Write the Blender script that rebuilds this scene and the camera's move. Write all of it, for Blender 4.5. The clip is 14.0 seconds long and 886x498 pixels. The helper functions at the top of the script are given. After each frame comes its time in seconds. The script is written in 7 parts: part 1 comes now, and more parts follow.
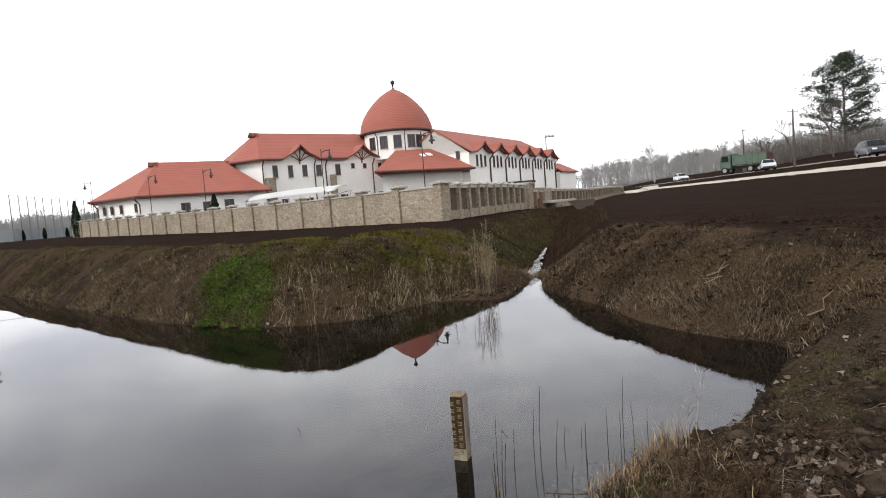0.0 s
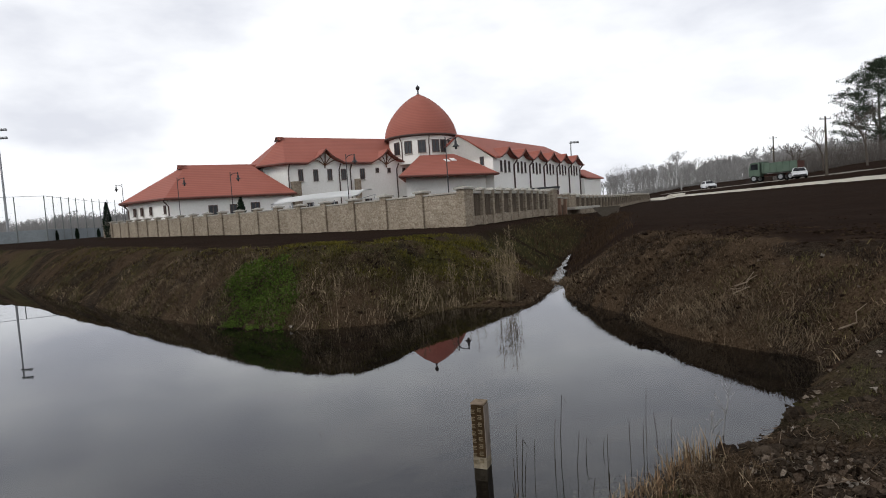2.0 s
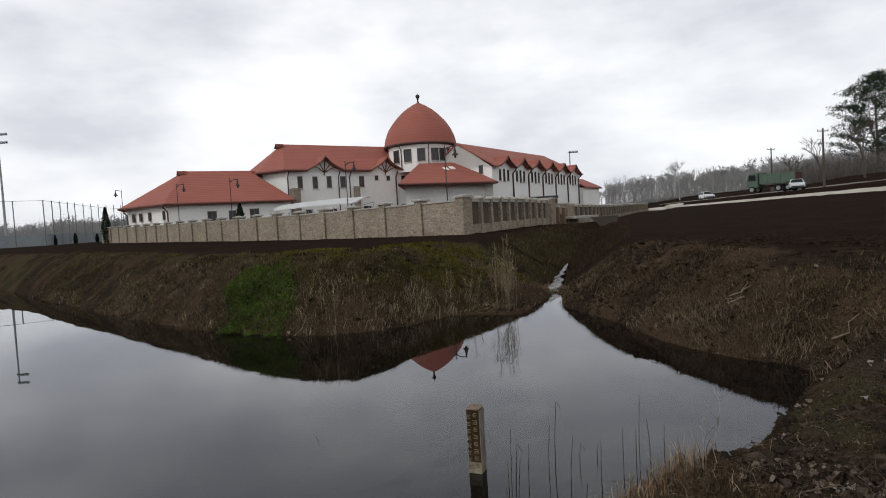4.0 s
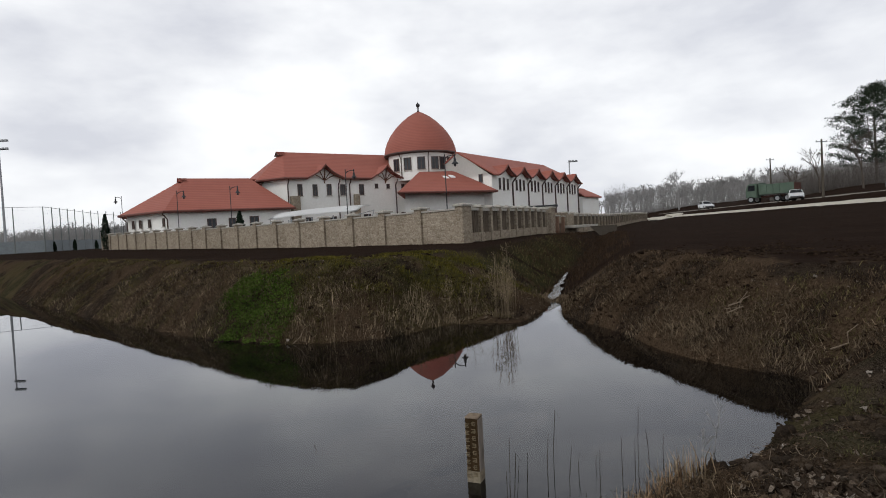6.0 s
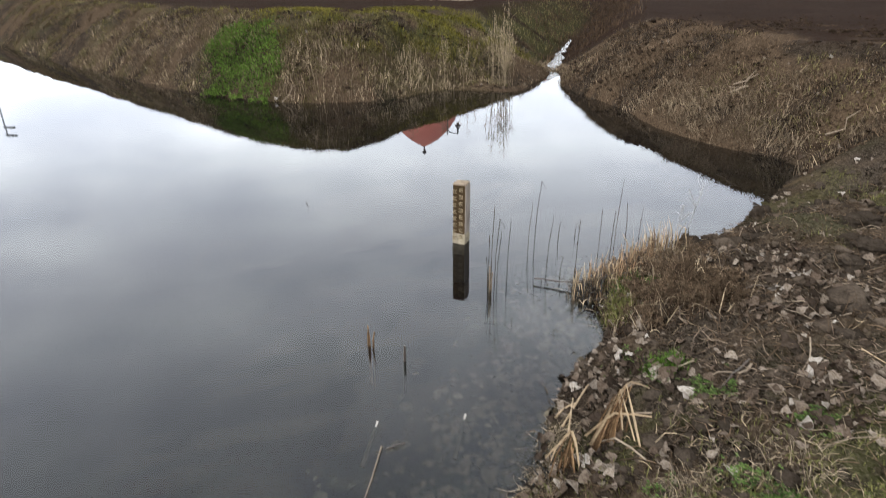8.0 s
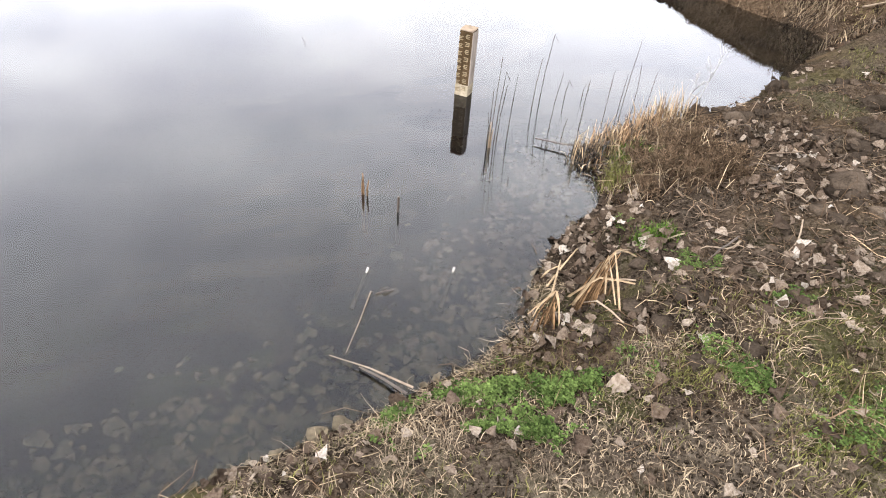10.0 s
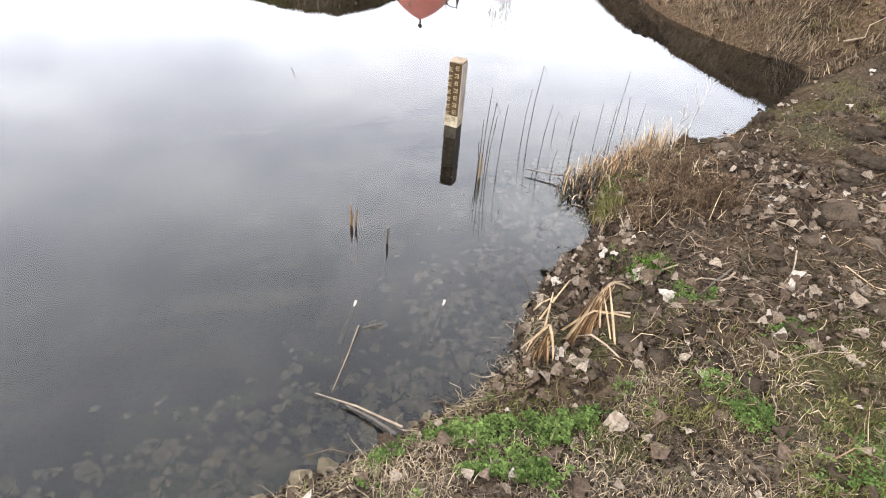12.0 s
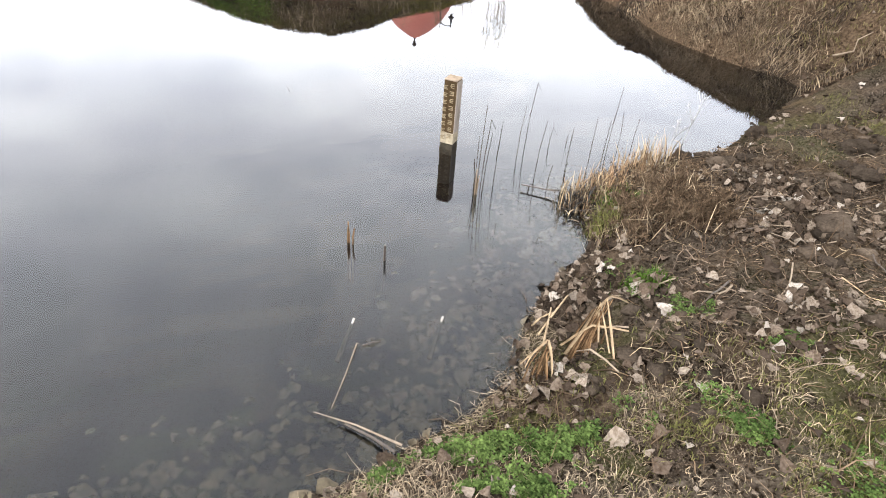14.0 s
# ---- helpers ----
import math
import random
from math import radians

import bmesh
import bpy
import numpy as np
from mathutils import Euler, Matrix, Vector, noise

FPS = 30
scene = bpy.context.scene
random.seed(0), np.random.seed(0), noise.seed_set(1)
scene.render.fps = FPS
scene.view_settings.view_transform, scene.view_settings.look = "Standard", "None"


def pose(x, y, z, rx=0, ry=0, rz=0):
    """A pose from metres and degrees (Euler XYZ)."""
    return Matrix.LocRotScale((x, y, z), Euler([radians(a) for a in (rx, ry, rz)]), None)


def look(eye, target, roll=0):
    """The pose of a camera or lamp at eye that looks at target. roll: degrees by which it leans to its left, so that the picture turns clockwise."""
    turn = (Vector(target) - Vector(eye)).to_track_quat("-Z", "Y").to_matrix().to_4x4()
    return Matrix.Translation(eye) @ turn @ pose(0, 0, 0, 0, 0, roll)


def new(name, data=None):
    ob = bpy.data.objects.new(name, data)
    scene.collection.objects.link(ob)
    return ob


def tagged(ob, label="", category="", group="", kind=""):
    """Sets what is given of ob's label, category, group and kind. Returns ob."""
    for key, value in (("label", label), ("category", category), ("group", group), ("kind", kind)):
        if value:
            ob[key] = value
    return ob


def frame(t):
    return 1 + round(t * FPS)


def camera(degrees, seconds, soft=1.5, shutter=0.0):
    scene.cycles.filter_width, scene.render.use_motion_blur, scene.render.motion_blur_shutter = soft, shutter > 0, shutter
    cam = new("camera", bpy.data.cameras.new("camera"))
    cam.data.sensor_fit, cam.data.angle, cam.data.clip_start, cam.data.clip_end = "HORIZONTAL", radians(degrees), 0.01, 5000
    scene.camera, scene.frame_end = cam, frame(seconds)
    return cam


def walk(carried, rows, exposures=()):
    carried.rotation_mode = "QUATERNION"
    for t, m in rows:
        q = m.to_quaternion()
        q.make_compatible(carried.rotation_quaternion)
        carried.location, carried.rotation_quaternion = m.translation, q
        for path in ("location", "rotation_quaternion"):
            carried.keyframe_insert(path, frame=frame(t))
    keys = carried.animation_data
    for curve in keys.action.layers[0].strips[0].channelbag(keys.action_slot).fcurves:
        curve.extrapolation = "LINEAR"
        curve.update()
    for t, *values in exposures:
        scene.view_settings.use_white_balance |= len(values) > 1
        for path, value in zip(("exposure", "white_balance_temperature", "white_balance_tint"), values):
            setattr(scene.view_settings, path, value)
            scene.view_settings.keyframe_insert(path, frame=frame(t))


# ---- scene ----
cam = camera(73.6, 14.0, 1.0, 0.5)
PATH = (
    # seconds, place in metres, turn in degrees
    (0.0, -0.009, 0.067, 1.795, 86.05, 4.55, -2.39),
    (0.5, -0.006, 0.065, 1.797, 86.79, 4.53, -1.51),
    (1.0, -0.011, 0.040, 1.798, 88.56, 4.37, -1.09),
    (1.5, -0.018, 0.110, 1.802, 87.29, 4.16, -0.80),
    (2.0, -0.009, 0.071, 1.807, 86.70, 3.88, -0.14),
    (2.5, -0.009, -0.009, 1.806, 87.34, 3.44, -0.13),
    (3.0, 0.000, -0.000, 1.800, 87.47, 3.45, 0.00),
    (5.5, -0.003, -0.003, 1.806, 87.72, 3.25, -0.73),
    (6.0, -0.002, -0.011, 1.802, 88.29, 3.08, -0.30),
    (6.5, 0.000, 0.009, 1.783, 84.69, 2.04, -1.91),
    (7.0, -0.008, 0.048, 1.796, 74.19, 1.89, -1.35),
    (7.5, -0.004, 0.063, 1.795, 68.43, 1.25, -0.92),
    (8.0, 0.006, 0.059, 1.783, 66.02, 0.26, -0.42),
    (8.5, 0.005, 0.078, 1.781, 58.72, -1.72, -2.46),
    (8.7, 0.003, 0.081, 1.777, 55.86, -1.71, -1.92),
    (10.8, -0.009, 0.138, 1.736, 51.59, -4.55, 2.12),
    (11.0, -0.002, 0.168, 1.724, 52.38, -3.82, 1.33),
    (11.5, -0.008, 0.148, 1.737, 53.83, -4.43, 1.22),
    (12.0, -0.009, 0.149, 1.736, 54.79, -4.41, 0.46),
    (12.5, -0.010, 0.148, 1.738, 55.88, -4.38, 0.08),
    (13.0, -0.010, 0.148, 1.739, 55.88, -3.84, -0.05),
    (13.5, -0.011, 0.146, 1.738, 56.11, -3.94, -0.01),
    (14.0, -0.012, 0.147, 1.738, 56.41, -4.01, -0.20),
)
EXPOSURES = ((0.0, 0.7, 6500, 10), (0.5, 0.1, 6450, 9), (0.8, -0.3, 6350, 9), (1.5, -0.42, 6350, 9), (2.0, -0.06, 6350, 9), (2.5, 0.0, 6350, 9), (3.0, -0.22, 6350, 9), (6.0, -0.24, 6350, 9),
             (6.5, -0.14, 6350, 9), (7.0, 0.5, 6080, 6), (7.5, 1.38, 5850, 4), (8.0, 1.5, 6180, 7), (8.5, 1.65, 6300, 9), (10.8, 2.5, 6450, 12), (11.5, 2.5, 6400, 11), (12.0, 2.32, 6350, 10), (12.5, 2.26, 6350, 10), (14.0, 2.26, 6350, 9))
walk(cam, [(t, pose(*p)) for t, *p in PATH], EXPOSURES)

# ---- light: an overcast winter day ----
SUN_UP, SUN_ROUND = radians(37), radians(227)
world = bpy.data.worlds.new("sky")
scene.world = world
world.use_nodes = True
wn, wl = world.node_tree.nodes, world.node_tree.links
wn.clear()
w_out = wn.new("ShaderNodeOutputWorld")
w_sky = wn.new("ShaderNodeTexSky")
w_sky.sky_type, w_sky.sun_disc, w_sky.sun_elevation, w_sky.sun_rotation = "NISHITA", False, SUN_UP, SUN_ROUND
w_bg = wn.new("ShaderNodeBackground")
w_bg.inputs["Strength"].default_value = 0.1
w_co = wn.new("ShaderNodeTexCoord")
w_map = wn.new("ShaderNodeMapping")
w_map.inputs["Scale"].default_value = (1.0, 1.0, 2.4)
w_n1 = wn.new("ShaderNodeTexNoise")
w_n1.inputs["Scale"].default_value, w_n1.inputs["Detail"].default_value, w_n1.inputs["Roughness"].default_value = 2.1, 6, 0.52
w_ramp = wn.new("ShaderNodeValToRGB")
w_ramp.color_ramp.elements[0].position, w_ramp.color_ramp.elements[0].color = 0.38, (8.1, 8.15, 8.7, 1)
w_ramp.color_ramp.elements[1].position, w_ramp.color_ramp.elements[1].color = 0.62, (12.8, 12.7, 12.6, 1)
w_mix = wn.new("ShaderNodeMixRGB")
w_mix.inputs[0].default_value = 0.96
wl.new(w_co.outputs["Generated"], w_map.inputs["Vector"])
wl.new(w_map.outputs[0], w_n1.inputs["Vector"])
w_n2 = wn.new("ShaderNodeTexNoise")
w_n2.inputs["Scale"].default_value, w_n2.inputs["Detail"].default_value, w_n2.inputs["Roughness"].default_value = 5.5, 5, 0.5
w_both = wn.new("ShaderNodeMixRGB")
w_both.inputs[0].default_value = 0.36
wl.new(w_map.outputs[0], w_n2.inputs["Vector"])
wl.new(w_n1.outputs["Fac"], w_both.inputs[1])
wl.new(w_n2.outputs["Fac"], w_both.inputs[2])
wl.new(w_both.outputs[0], w_ramp.inputs[0])
wl.new(w_sky.outputs[0], w_mix.inputs[1])
wl.new(w_ramp.outputs[0], w_mix.inputs[2])
w_sep = wn.new("ShaderNodeSeparateXYZ")
w_fall = wn.new("ShaderNodeMapRange")
for k, v in (("From Min", 0.5), ("From Max", 0.9), ("To Min", 1.04), ("To Max", 0.5)):
    w_fall.inputs[k].default_value = v
w_grey = wn.new("ShaderNodeMixRGB")
w_grey.blend_type, w_grey.inputs[0].default_value = "MULTIPLY", 1.0
wl.new(w_co.outputs["Generated"], w_sep.inputs[0])
wl.new(w_sep.outputs[2], w_fall.inputs[0])
wl.new(w_mix.outputs[0], w_grey.inputs[1])
wl.new(w_fall.outputs[0], w_grey.inputs[2])
wl.new(w_grey.outputs[0], w_bg.inputs["Color"])
wl.new(w_bg.outputs[0], w_out.inputs["Surface"])
sun_data = bpy.data.lights.new("sun", "SUN")
sun_data.energy, sun_data.angle, sun_data.color = 1.2, radians(12), (1.0, 0.97, 0.92)
sun = new("sun", sun_data)
sun.matrix_world = look((-45, -22, 46.5), (0, 20, 0))

# ---- materials ----


def material(name, rough=0.8, metal=0.0):
    m = bpy.data.materials.new(name)
    m.use_nodes = True
    nt = m.node_tree
    b = nt.nodes["Principled BSDF"]
    b.inputs["Roughness"].default_value, b.inputs["Metallic"].default_value = rough, metal
    b.inputs["Specular IOR Level"].default_value = 0.005 if rough >= 0.8 else 0.4
    return m, nt, b


def noise_node(nt, scale, detail=4.0, rough=0.55, coord=None, stretch=None):
    n = nt.nodes.new("ShaderNodeTexNoise")
    n.inputs["Scale"].default_value, n.inputs["Detail"].default_value, n.inputs["Roughness"].default_value = scale, detail, rough
    c = nt.nodes.new("ShaderNodeTexCoord")
    if stretch:
        mp = nt.nodes.new("ShaderNodeMapping")
        mp.inputs["Scale"].default_value = stretch
        nt.links.new(c.outputs[coord or "Object"], mp.inputs["Vector"])
        nt.links.new(mp.outputs[0], n.inputs["Vector"])
    else:
        nt.links.new(c.outputs[coord or "Object"], n.inputs["Vector"])
    return n


def ramp_node(nt, src, *stops):
    r = nt.nodes.new("ShaderNodeValToRGB")
    els = r.color_ramp.elements
    while len(els) < len(stops):
        els.new(0.5)
    for e, (p, c) in zip(els, stops):
        e.position, e.color = p, (*c, 1)
    nt.links.new(src, r.inputs[0])
    return r


def mix_node(nt, fac, a, b, kind="MIX"):
    m = nt.nodes.new("ShaderNodeMixRGB")
    m.blend_type = kind
    for i, v in enumerate((fac, a, b)):
        if hasattr(v, "links"):
            nt.links.new(v, m.inputs[i])
        else:
            m.inputs[i].default_value = v if i == 0 else (*v, 1)
    return m


def bump_node(nt, b, src, strength=0.4, dist=0.02):
    k = nt.nodes.new("ShaderNodeBump")
    k.inputs["Strength"].default_value, k.inputs["Distance"].default_value = strength, dist
    nt.links.new(src, k.inputs["Height"])
    nt.links.new(k.outputs[0], b.inputs["Normal"])
    return k


def varied(name, dark, light, coarse, fine, rough=0.85, metal=0.0, bump=0.3, dist=0.01, per="", stretch=None, tones=(0.62, 1.25)):
    """Two colours mixed by noise at two scales, with relief; per='object' or 'island' shifts the shade from piece to piece."""
    m, nt, b = material(name, rough, metal)
    n1, n2 = noise_node(nt, coarse, 5, 0.6, stretch=stretch), noise_node(nt, fine, 4, 0.6, stretch=stretch)
    both = mix_node(nt, 0.5, n1.outputs["Fac"], n2.outputs["Fac"])
    col = ramp_node(nt, both.outputs[0], (0.32, dark), (0.68, light)).outputs[0]
    if per:
        src = nt.nodes.new("ShaderNodeObjectInfo").outputs["Random"] if per == "object" else nt.nodes.new("ShaderNodeNewGeometry").outputs["Random Per Island"]
        tone = ramp_node(nt, src, (0.0, (tones[0],) * 3), (1.0, (tones[1], tones[1] * 0.98, tones[1] * 0.95)))
        col = mix_node(nt, 1.0, col, tone.outputs[0], "MULTIPLY").outputs[0]
    nt.links.new(col, b.inputs["Base Color"])
    if bump:
        bump_node(nt, b, n2.outputs["Fac"], bump, dist)
    return m


def ground_material():
    m, nt, b = material("soil", 0.9)
    at = nt.nodes.new("ShaderNodeVertexColor")
    at.layer_name = "cover"
    sep = nt.nodes.new("ShaderNodeSeparateColor")
    nt.links.new(at.outputs[0], sep.inputs[0])
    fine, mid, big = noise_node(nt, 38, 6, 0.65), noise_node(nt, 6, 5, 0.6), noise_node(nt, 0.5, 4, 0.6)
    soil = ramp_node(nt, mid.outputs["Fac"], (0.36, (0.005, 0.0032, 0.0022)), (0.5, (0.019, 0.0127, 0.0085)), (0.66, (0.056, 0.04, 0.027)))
    soil2 = mix_node(nt, fine.outputs["Fac"], soil.outputs[0], (0.023, 0.017, 0.0125))
    field = ramp_node(nt, big.outputs["Fac"], (0.3, (0.0115, 0.0068, 0.0047)), (0.7, (0.024, 0.0148, 0.0106)))
    field2 = mix_node(nt, mid.outputs["Fac"], field.outputs[0], (0.0175, 0.0108, 0.0076))
    dry = ramp_node(nt, fine.outputs["Fac"], (0.35, (0.019, 0.0118, 0.007)), (0.65, (0.085, 0.059, 0.038)))
    green = ramp_node(nt, fine.outputs["Fac"], (0.3, (0.022, 0.025, 0.008)), (0.7, (0.07, 0.075, 0.024)))
    speck = noise_node(nt, 130, 3, 0.6)
    crumbs = ramp_node(nt, speck.outputs["Fac"], (0.55, (0, 0, 0)), (0.62, (1, 1, 1)))
    soil2 = mix_node(nt, crumbs.outputs[0], soil2.outputs[0], (0.085, 0.066, 0.05))
    # dark noise spots paint the shade of small crevices into the soil colour
    pit_shade = ramp_node(nt, noise_node(nt, 62, 4, 0.65).outputs["Fac"], (0.38, (0.16, 0.145, 0.13)), (0.5, (1, 1, 1)))
    soil2 = mix_node(nt, 1.0, soil2.outputs[0], pit_shade.outputs[0], "MULTIPLY")
    c = mix_node(nt, sep.outputs[2], soil2.outputs[0], field2.outputs[0])
    c = mix_node(nt, sep.outputs[0], c.outputs[0], dry.outputs[0])
    c = mix_node(nt, sep.outputs[1], c.outputs[0], green.outputs[0])
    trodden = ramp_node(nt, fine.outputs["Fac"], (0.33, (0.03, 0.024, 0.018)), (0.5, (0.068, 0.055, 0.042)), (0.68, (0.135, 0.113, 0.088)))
    # the same painted crevice shade darkens the trodden earth
    c = mix_node(nt, at.outputs["Alpha"], c.outputs[0], mix_node(nt, 1.0, trodden.outputs[0], pit_shade.outputs[0], "MULTIPLY").outputs[0])
    nt.links.new(c.outputs[0], b.inputs["Base Color"])
    add = mix_node(nt, 0.5, fine.outputs["Fac"], mid.outputs["Fac"])
    bump_node(nt, b, add.outputs[0], 0.9, 0.05)
    return m


def water_material():
    m, nt, b = material("pond_water")
    nt.nodes.remove(b)
    out = nt.nodes["Material Output"]
    fr = nt.nodes.new("ShaderNodeFresnel")
    fr.inputs["IOR"].default_value = 1.38
    gl = nt.nodes.new("ShaderNodeBsdfGlossy")
    gl.inputs["Roughness"].default_value = 0.0
    gl.inputs["Color"].default_value = (0.96, 0.97, 1.0, 1)
    tr = nt.nodes.new("ShaderNodeBsdfTransparent")
    tr.inputs["Color"].default_value = (0.42, 0.43, 0.39, 1)
    df = nt.nodes.new("ShaderNodeBsdfDiffuse")
    df.inputs["Color"].default_value = (0.004, 0.0058, 0.008, 1)
    body = nt.nodes.new("ShaderNodeMixShader")
    body.inputs[0].default_value = 0.2
    nt.links.new(tr.outputs[0], body.inputs[1])
    nt.links.new(df.outputs[0], body.inputs[2])
    mx = nt.nodes.new("ShaderNodeMixShader")
    n1 = noise_node(nt, 3.0, 3, 0.5)
    bp = nt.nodes.new("ShaderNodeBump")
    bp.inputs["Strength"].default_value, bp.inputs["Distance"].default_value = 0.012, 0.003
    nt.links.new(n1.outputs["Fac"], bp.inputs["Height"])
    nt.links.new(bp.outputs[0], gl.inputs["Normal"])
    nt.links.new(fr.outputs[0], mx.inputs[0])
    nt.links.new(body.outputs[0], mx.inputs[1])
    nt.links.new(gl.outputs[0], mx.inputs[2])
    nt.links.new(mx.outputs[0], out.inputs["Surface"])
    return m


def tile_roof_material():
    m, nt, b = material("red_roof_tiles", 0.75)
    big, fine = noise_node(nt, 0.35, 4, 0.6), noise_node(nt, 7, 4, 0.65)
    c = ramp_node(nt, big.outputs["Fac"], (0.3, (0.25, 0.075, 0.053)), (0.7, (0.335, 0.11, 0.08)))
    c2 = mix_node(nt, fine.outputs["Fac"], c.outputs[0], (0.29, 0.09, 0.064))
    wv = nt.nodes.new("ShaderNodeTexWave")
    wv.wave_type, wv.bands_direction = "BANDS", "Z"
    wv.inputs["Scale"].default_value, wv.inputs["Distortion"].default_value, wv.inputs["Detail"].default_value = 1.6, 0.4, 2
    co = nt.nodes.new("ShaderNodeTexCoord")
    nt.links.new(co.outputs["Object"], wv.inputs["Vector"])
    c3 = mix_node(nt, 0.07, c2.outputs[0], wv.outputs[0], "OVERLAY")
    nt.links.new(c3.outputs[0], b.inputs["Base Color"])
    bump_node(nt, b, wv.outputs[0], 0.35, 0.03)
    return m


def stone_wall_material():
    """Coursed rubble: cells longer than they are high, with dark joints and some dark stones."""
    m, nt, b = material("tan_stone", 0.9)
    co, mp = nt.nodes.new("ShaderNodeTexCoord"), nt.nodes.new("ShaderNodeMapping")
    mp.inputs["Scale"].default_value = (1, 1, 2.1)
    nt.links.new(co.outputs["Object"], mp.inputs["Vector"])
    vor, edge = nt.nodes.new("ShaderNodeTexVoronoi"), nt.nodes.new("ShaderNodeTexVoronoi")
    edge.feature = "DISTANCE_TO_EDGE"
    for v in (vor, edge):
        v.inputs["Scale"].default_value = 4.6
        nt.links.new(mp.outputs[0], v.inputs["Vector"])
    fine, big = noise_node(nt, 11, 5, 0.65), noise_node(nt, 0.8, 4, 0.6)
    hue = ramp_node(nt, vor.outputs["Color"], (0.12, (0.155, 0.12, 0.086)), (0.3, (0.255, 0.212, 0.16)), (0.6, (0.315, 0.267, 0.208)), (0.9, (0.39, 0.34, 0.275)))
    c = mix_node(nt, 0.58, hue.outputs[0], ramp_node(nt, fine.outputs["Fac"], (0.32, (0.14, 0.108, 0.078)), (0.62, (0.36, 0.315, 0.255))).outputs[0])
    joint = ramp_node(nt, edge.outputs["Distance"], (0.01, (0.7, 0.66, 0.62)), (0.06, (1, 1, 1)))
    c = mix_node(nt, 0.5, c.outputs[0], joint.outputs[0], "MULTIPLY")
    c = mix_node(nt, 0.45, c.outputs[0], ramp_node(nt, big.outputs["Fac"], (0.35, (0.66, 0.62, 0.58)), (0.6, (1.1, 1.08, 1.05))).outputs[0], "MULTIPLY")
    nt.links.new(c.outputs[0], b.inputs["Base Color"])
    bump_node(nt, b, edge.outputs["Distance"], 0.7, 0.05)
    return m


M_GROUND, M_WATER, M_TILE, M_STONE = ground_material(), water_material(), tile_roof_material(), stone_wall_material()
M_CAP = varied("pale_concrete", (0.42, 0.40, 0.36), (0.6, 0.58, 0.53), 1.5, 18)
M_WALLCAP = varied("weathered_coping", (0.29, 0.27, 0.235), (0.44, 0.42, 0.375), 1.5, 18)
M_PLASTER = varied("cream_plaster", (0.73, 0.715, 0.675), (0.85, 0.84, 0.81), 0.25, 5, 0.9, bump=0.1)
M_BROWN = varied("brown_metal", (0.05, 0.03, 0.025), (0.09, 0.055, 0.045), 1, 12, 0.6, bump=0.1)
M_SLAT = varied("dark_slats", (0.06, 0.048, 0.038), (0.13, 0.105, 0.082), 1.5, 14, 0.85)
M_FASCIA = varied("dark_red_fascia", (0.09, 0.032, 0.024), (0.16, 0.058, 0.043), 1, 12, 0.7, bump=0.1)
M_TIMBER = varied("brown_timber", (0.09, 0.045, 0.03), (0.17, 0.085, 0.055), 2, 14, 0.8)
M_PANE = varied("window_glass", (0.016, 0.018, 0.022), (0.045, 0.05, 0.058), 0.6, 3, 0.12, bump=0)
M_GRAVEL = varied("pale_gravel", (0.34, 0.315, 0.27), (0.55, 0.515, 0.45), 0.4, 14, 0.95, bump=0.5, dist=0.03)
M_TRACK = varied("worn_grey_track", (0.13, 0.115, 0.1), (0.27, 0.25, 0.22), 0.4, 12, 0.95, bump=0.4, dist=0.03)
M_STREAM, _nt, _b = material("running_water", 0.1)
_b.inputs["Base Color"].default_value, _b.inputs["Specular IOR Level"].default_value = (0.04, 0.04, 0.038, 1), 1.0
bump_node(_nt, _b, noise_node(_nt, 9, 4, 0.6).outputs["Fac"], 0.8, 0.05)
M_IRON = varied("dark_iron", (0.02, 0.021, 0.023), (0.05, 0.05, 0.055), 2, 20, 0.55, 0.3, 0.1)
M_ZINC = varied("grey_galvanised_steel", (0.22, 0.23, 0.24), (0.36, 0.37, 0.38), 2, 18, 0.5, 0.5, 0.1)
M_WHITE = varied("white_sheet", (0.82, 0.82, 0.82), (0.92, 0.92, 0.915), 0.6, 8, 0.5, bump=0.1)

# ---- the lie of the land ----


def part(name, bm, mat, parent=None, label=""):
    """Links a bmesh as one mesh object, under a thing or a part where parent is given."""
    me = bpy.data.meshes.new(name)
    bm.to_mesh(me)
    bm.free()
    for mm in (mat if isinstance(mat, (list, tuple)) else [mat]):
        me.materials.append(mm)
    ob = new(name, me)
    if parent:
        ob.parent = parent
    return tagged(ob, label)


def from_arrays(name, verts, faces, mat, parent=None):
    me = bpy.data.meshes.new(name)
    me.from_pydata(verts, [], faces)
    me.materials.append(mat)
    ob = new(name, me)
    if parent:
        ob.parent = parent
    return ob


def lattice(ix, iy, seed):
    h = (ix * 374761393 + iy * 668265263 + seed * 982451653) & 0x7FFFFFFF
    h = ((h ^ (h >> 13)) * 1274126177) & 0x7FFFFFFF
    return ((h ^ (h >> 16)) & 0xFFFF) / 65535.0


def vnoise(x, y, seed=0):
    """Smooth value noise on arrays, 0 to 1."""
    x0, y0 = np.floor(x).astype(np.int64), np.floor(y).astype(np.int64)
    fx, fy = x - x0, y - y0
    fx, fy = fx * fx * (3 - 2 * fx), fy * fy * (3 - 2 * fy)
    a, b = lattice(x0, y0, seed), lattice(x0 + 1, y0, seed)
    c, d = lattice(x0, y0 + 1, seed), lattice(x0 + 1, y0 + 1, seed)
    return (a * (1 - fx) + b * fx) * (1 - fy) + (c * (1 - fx) + d * fx) * fy


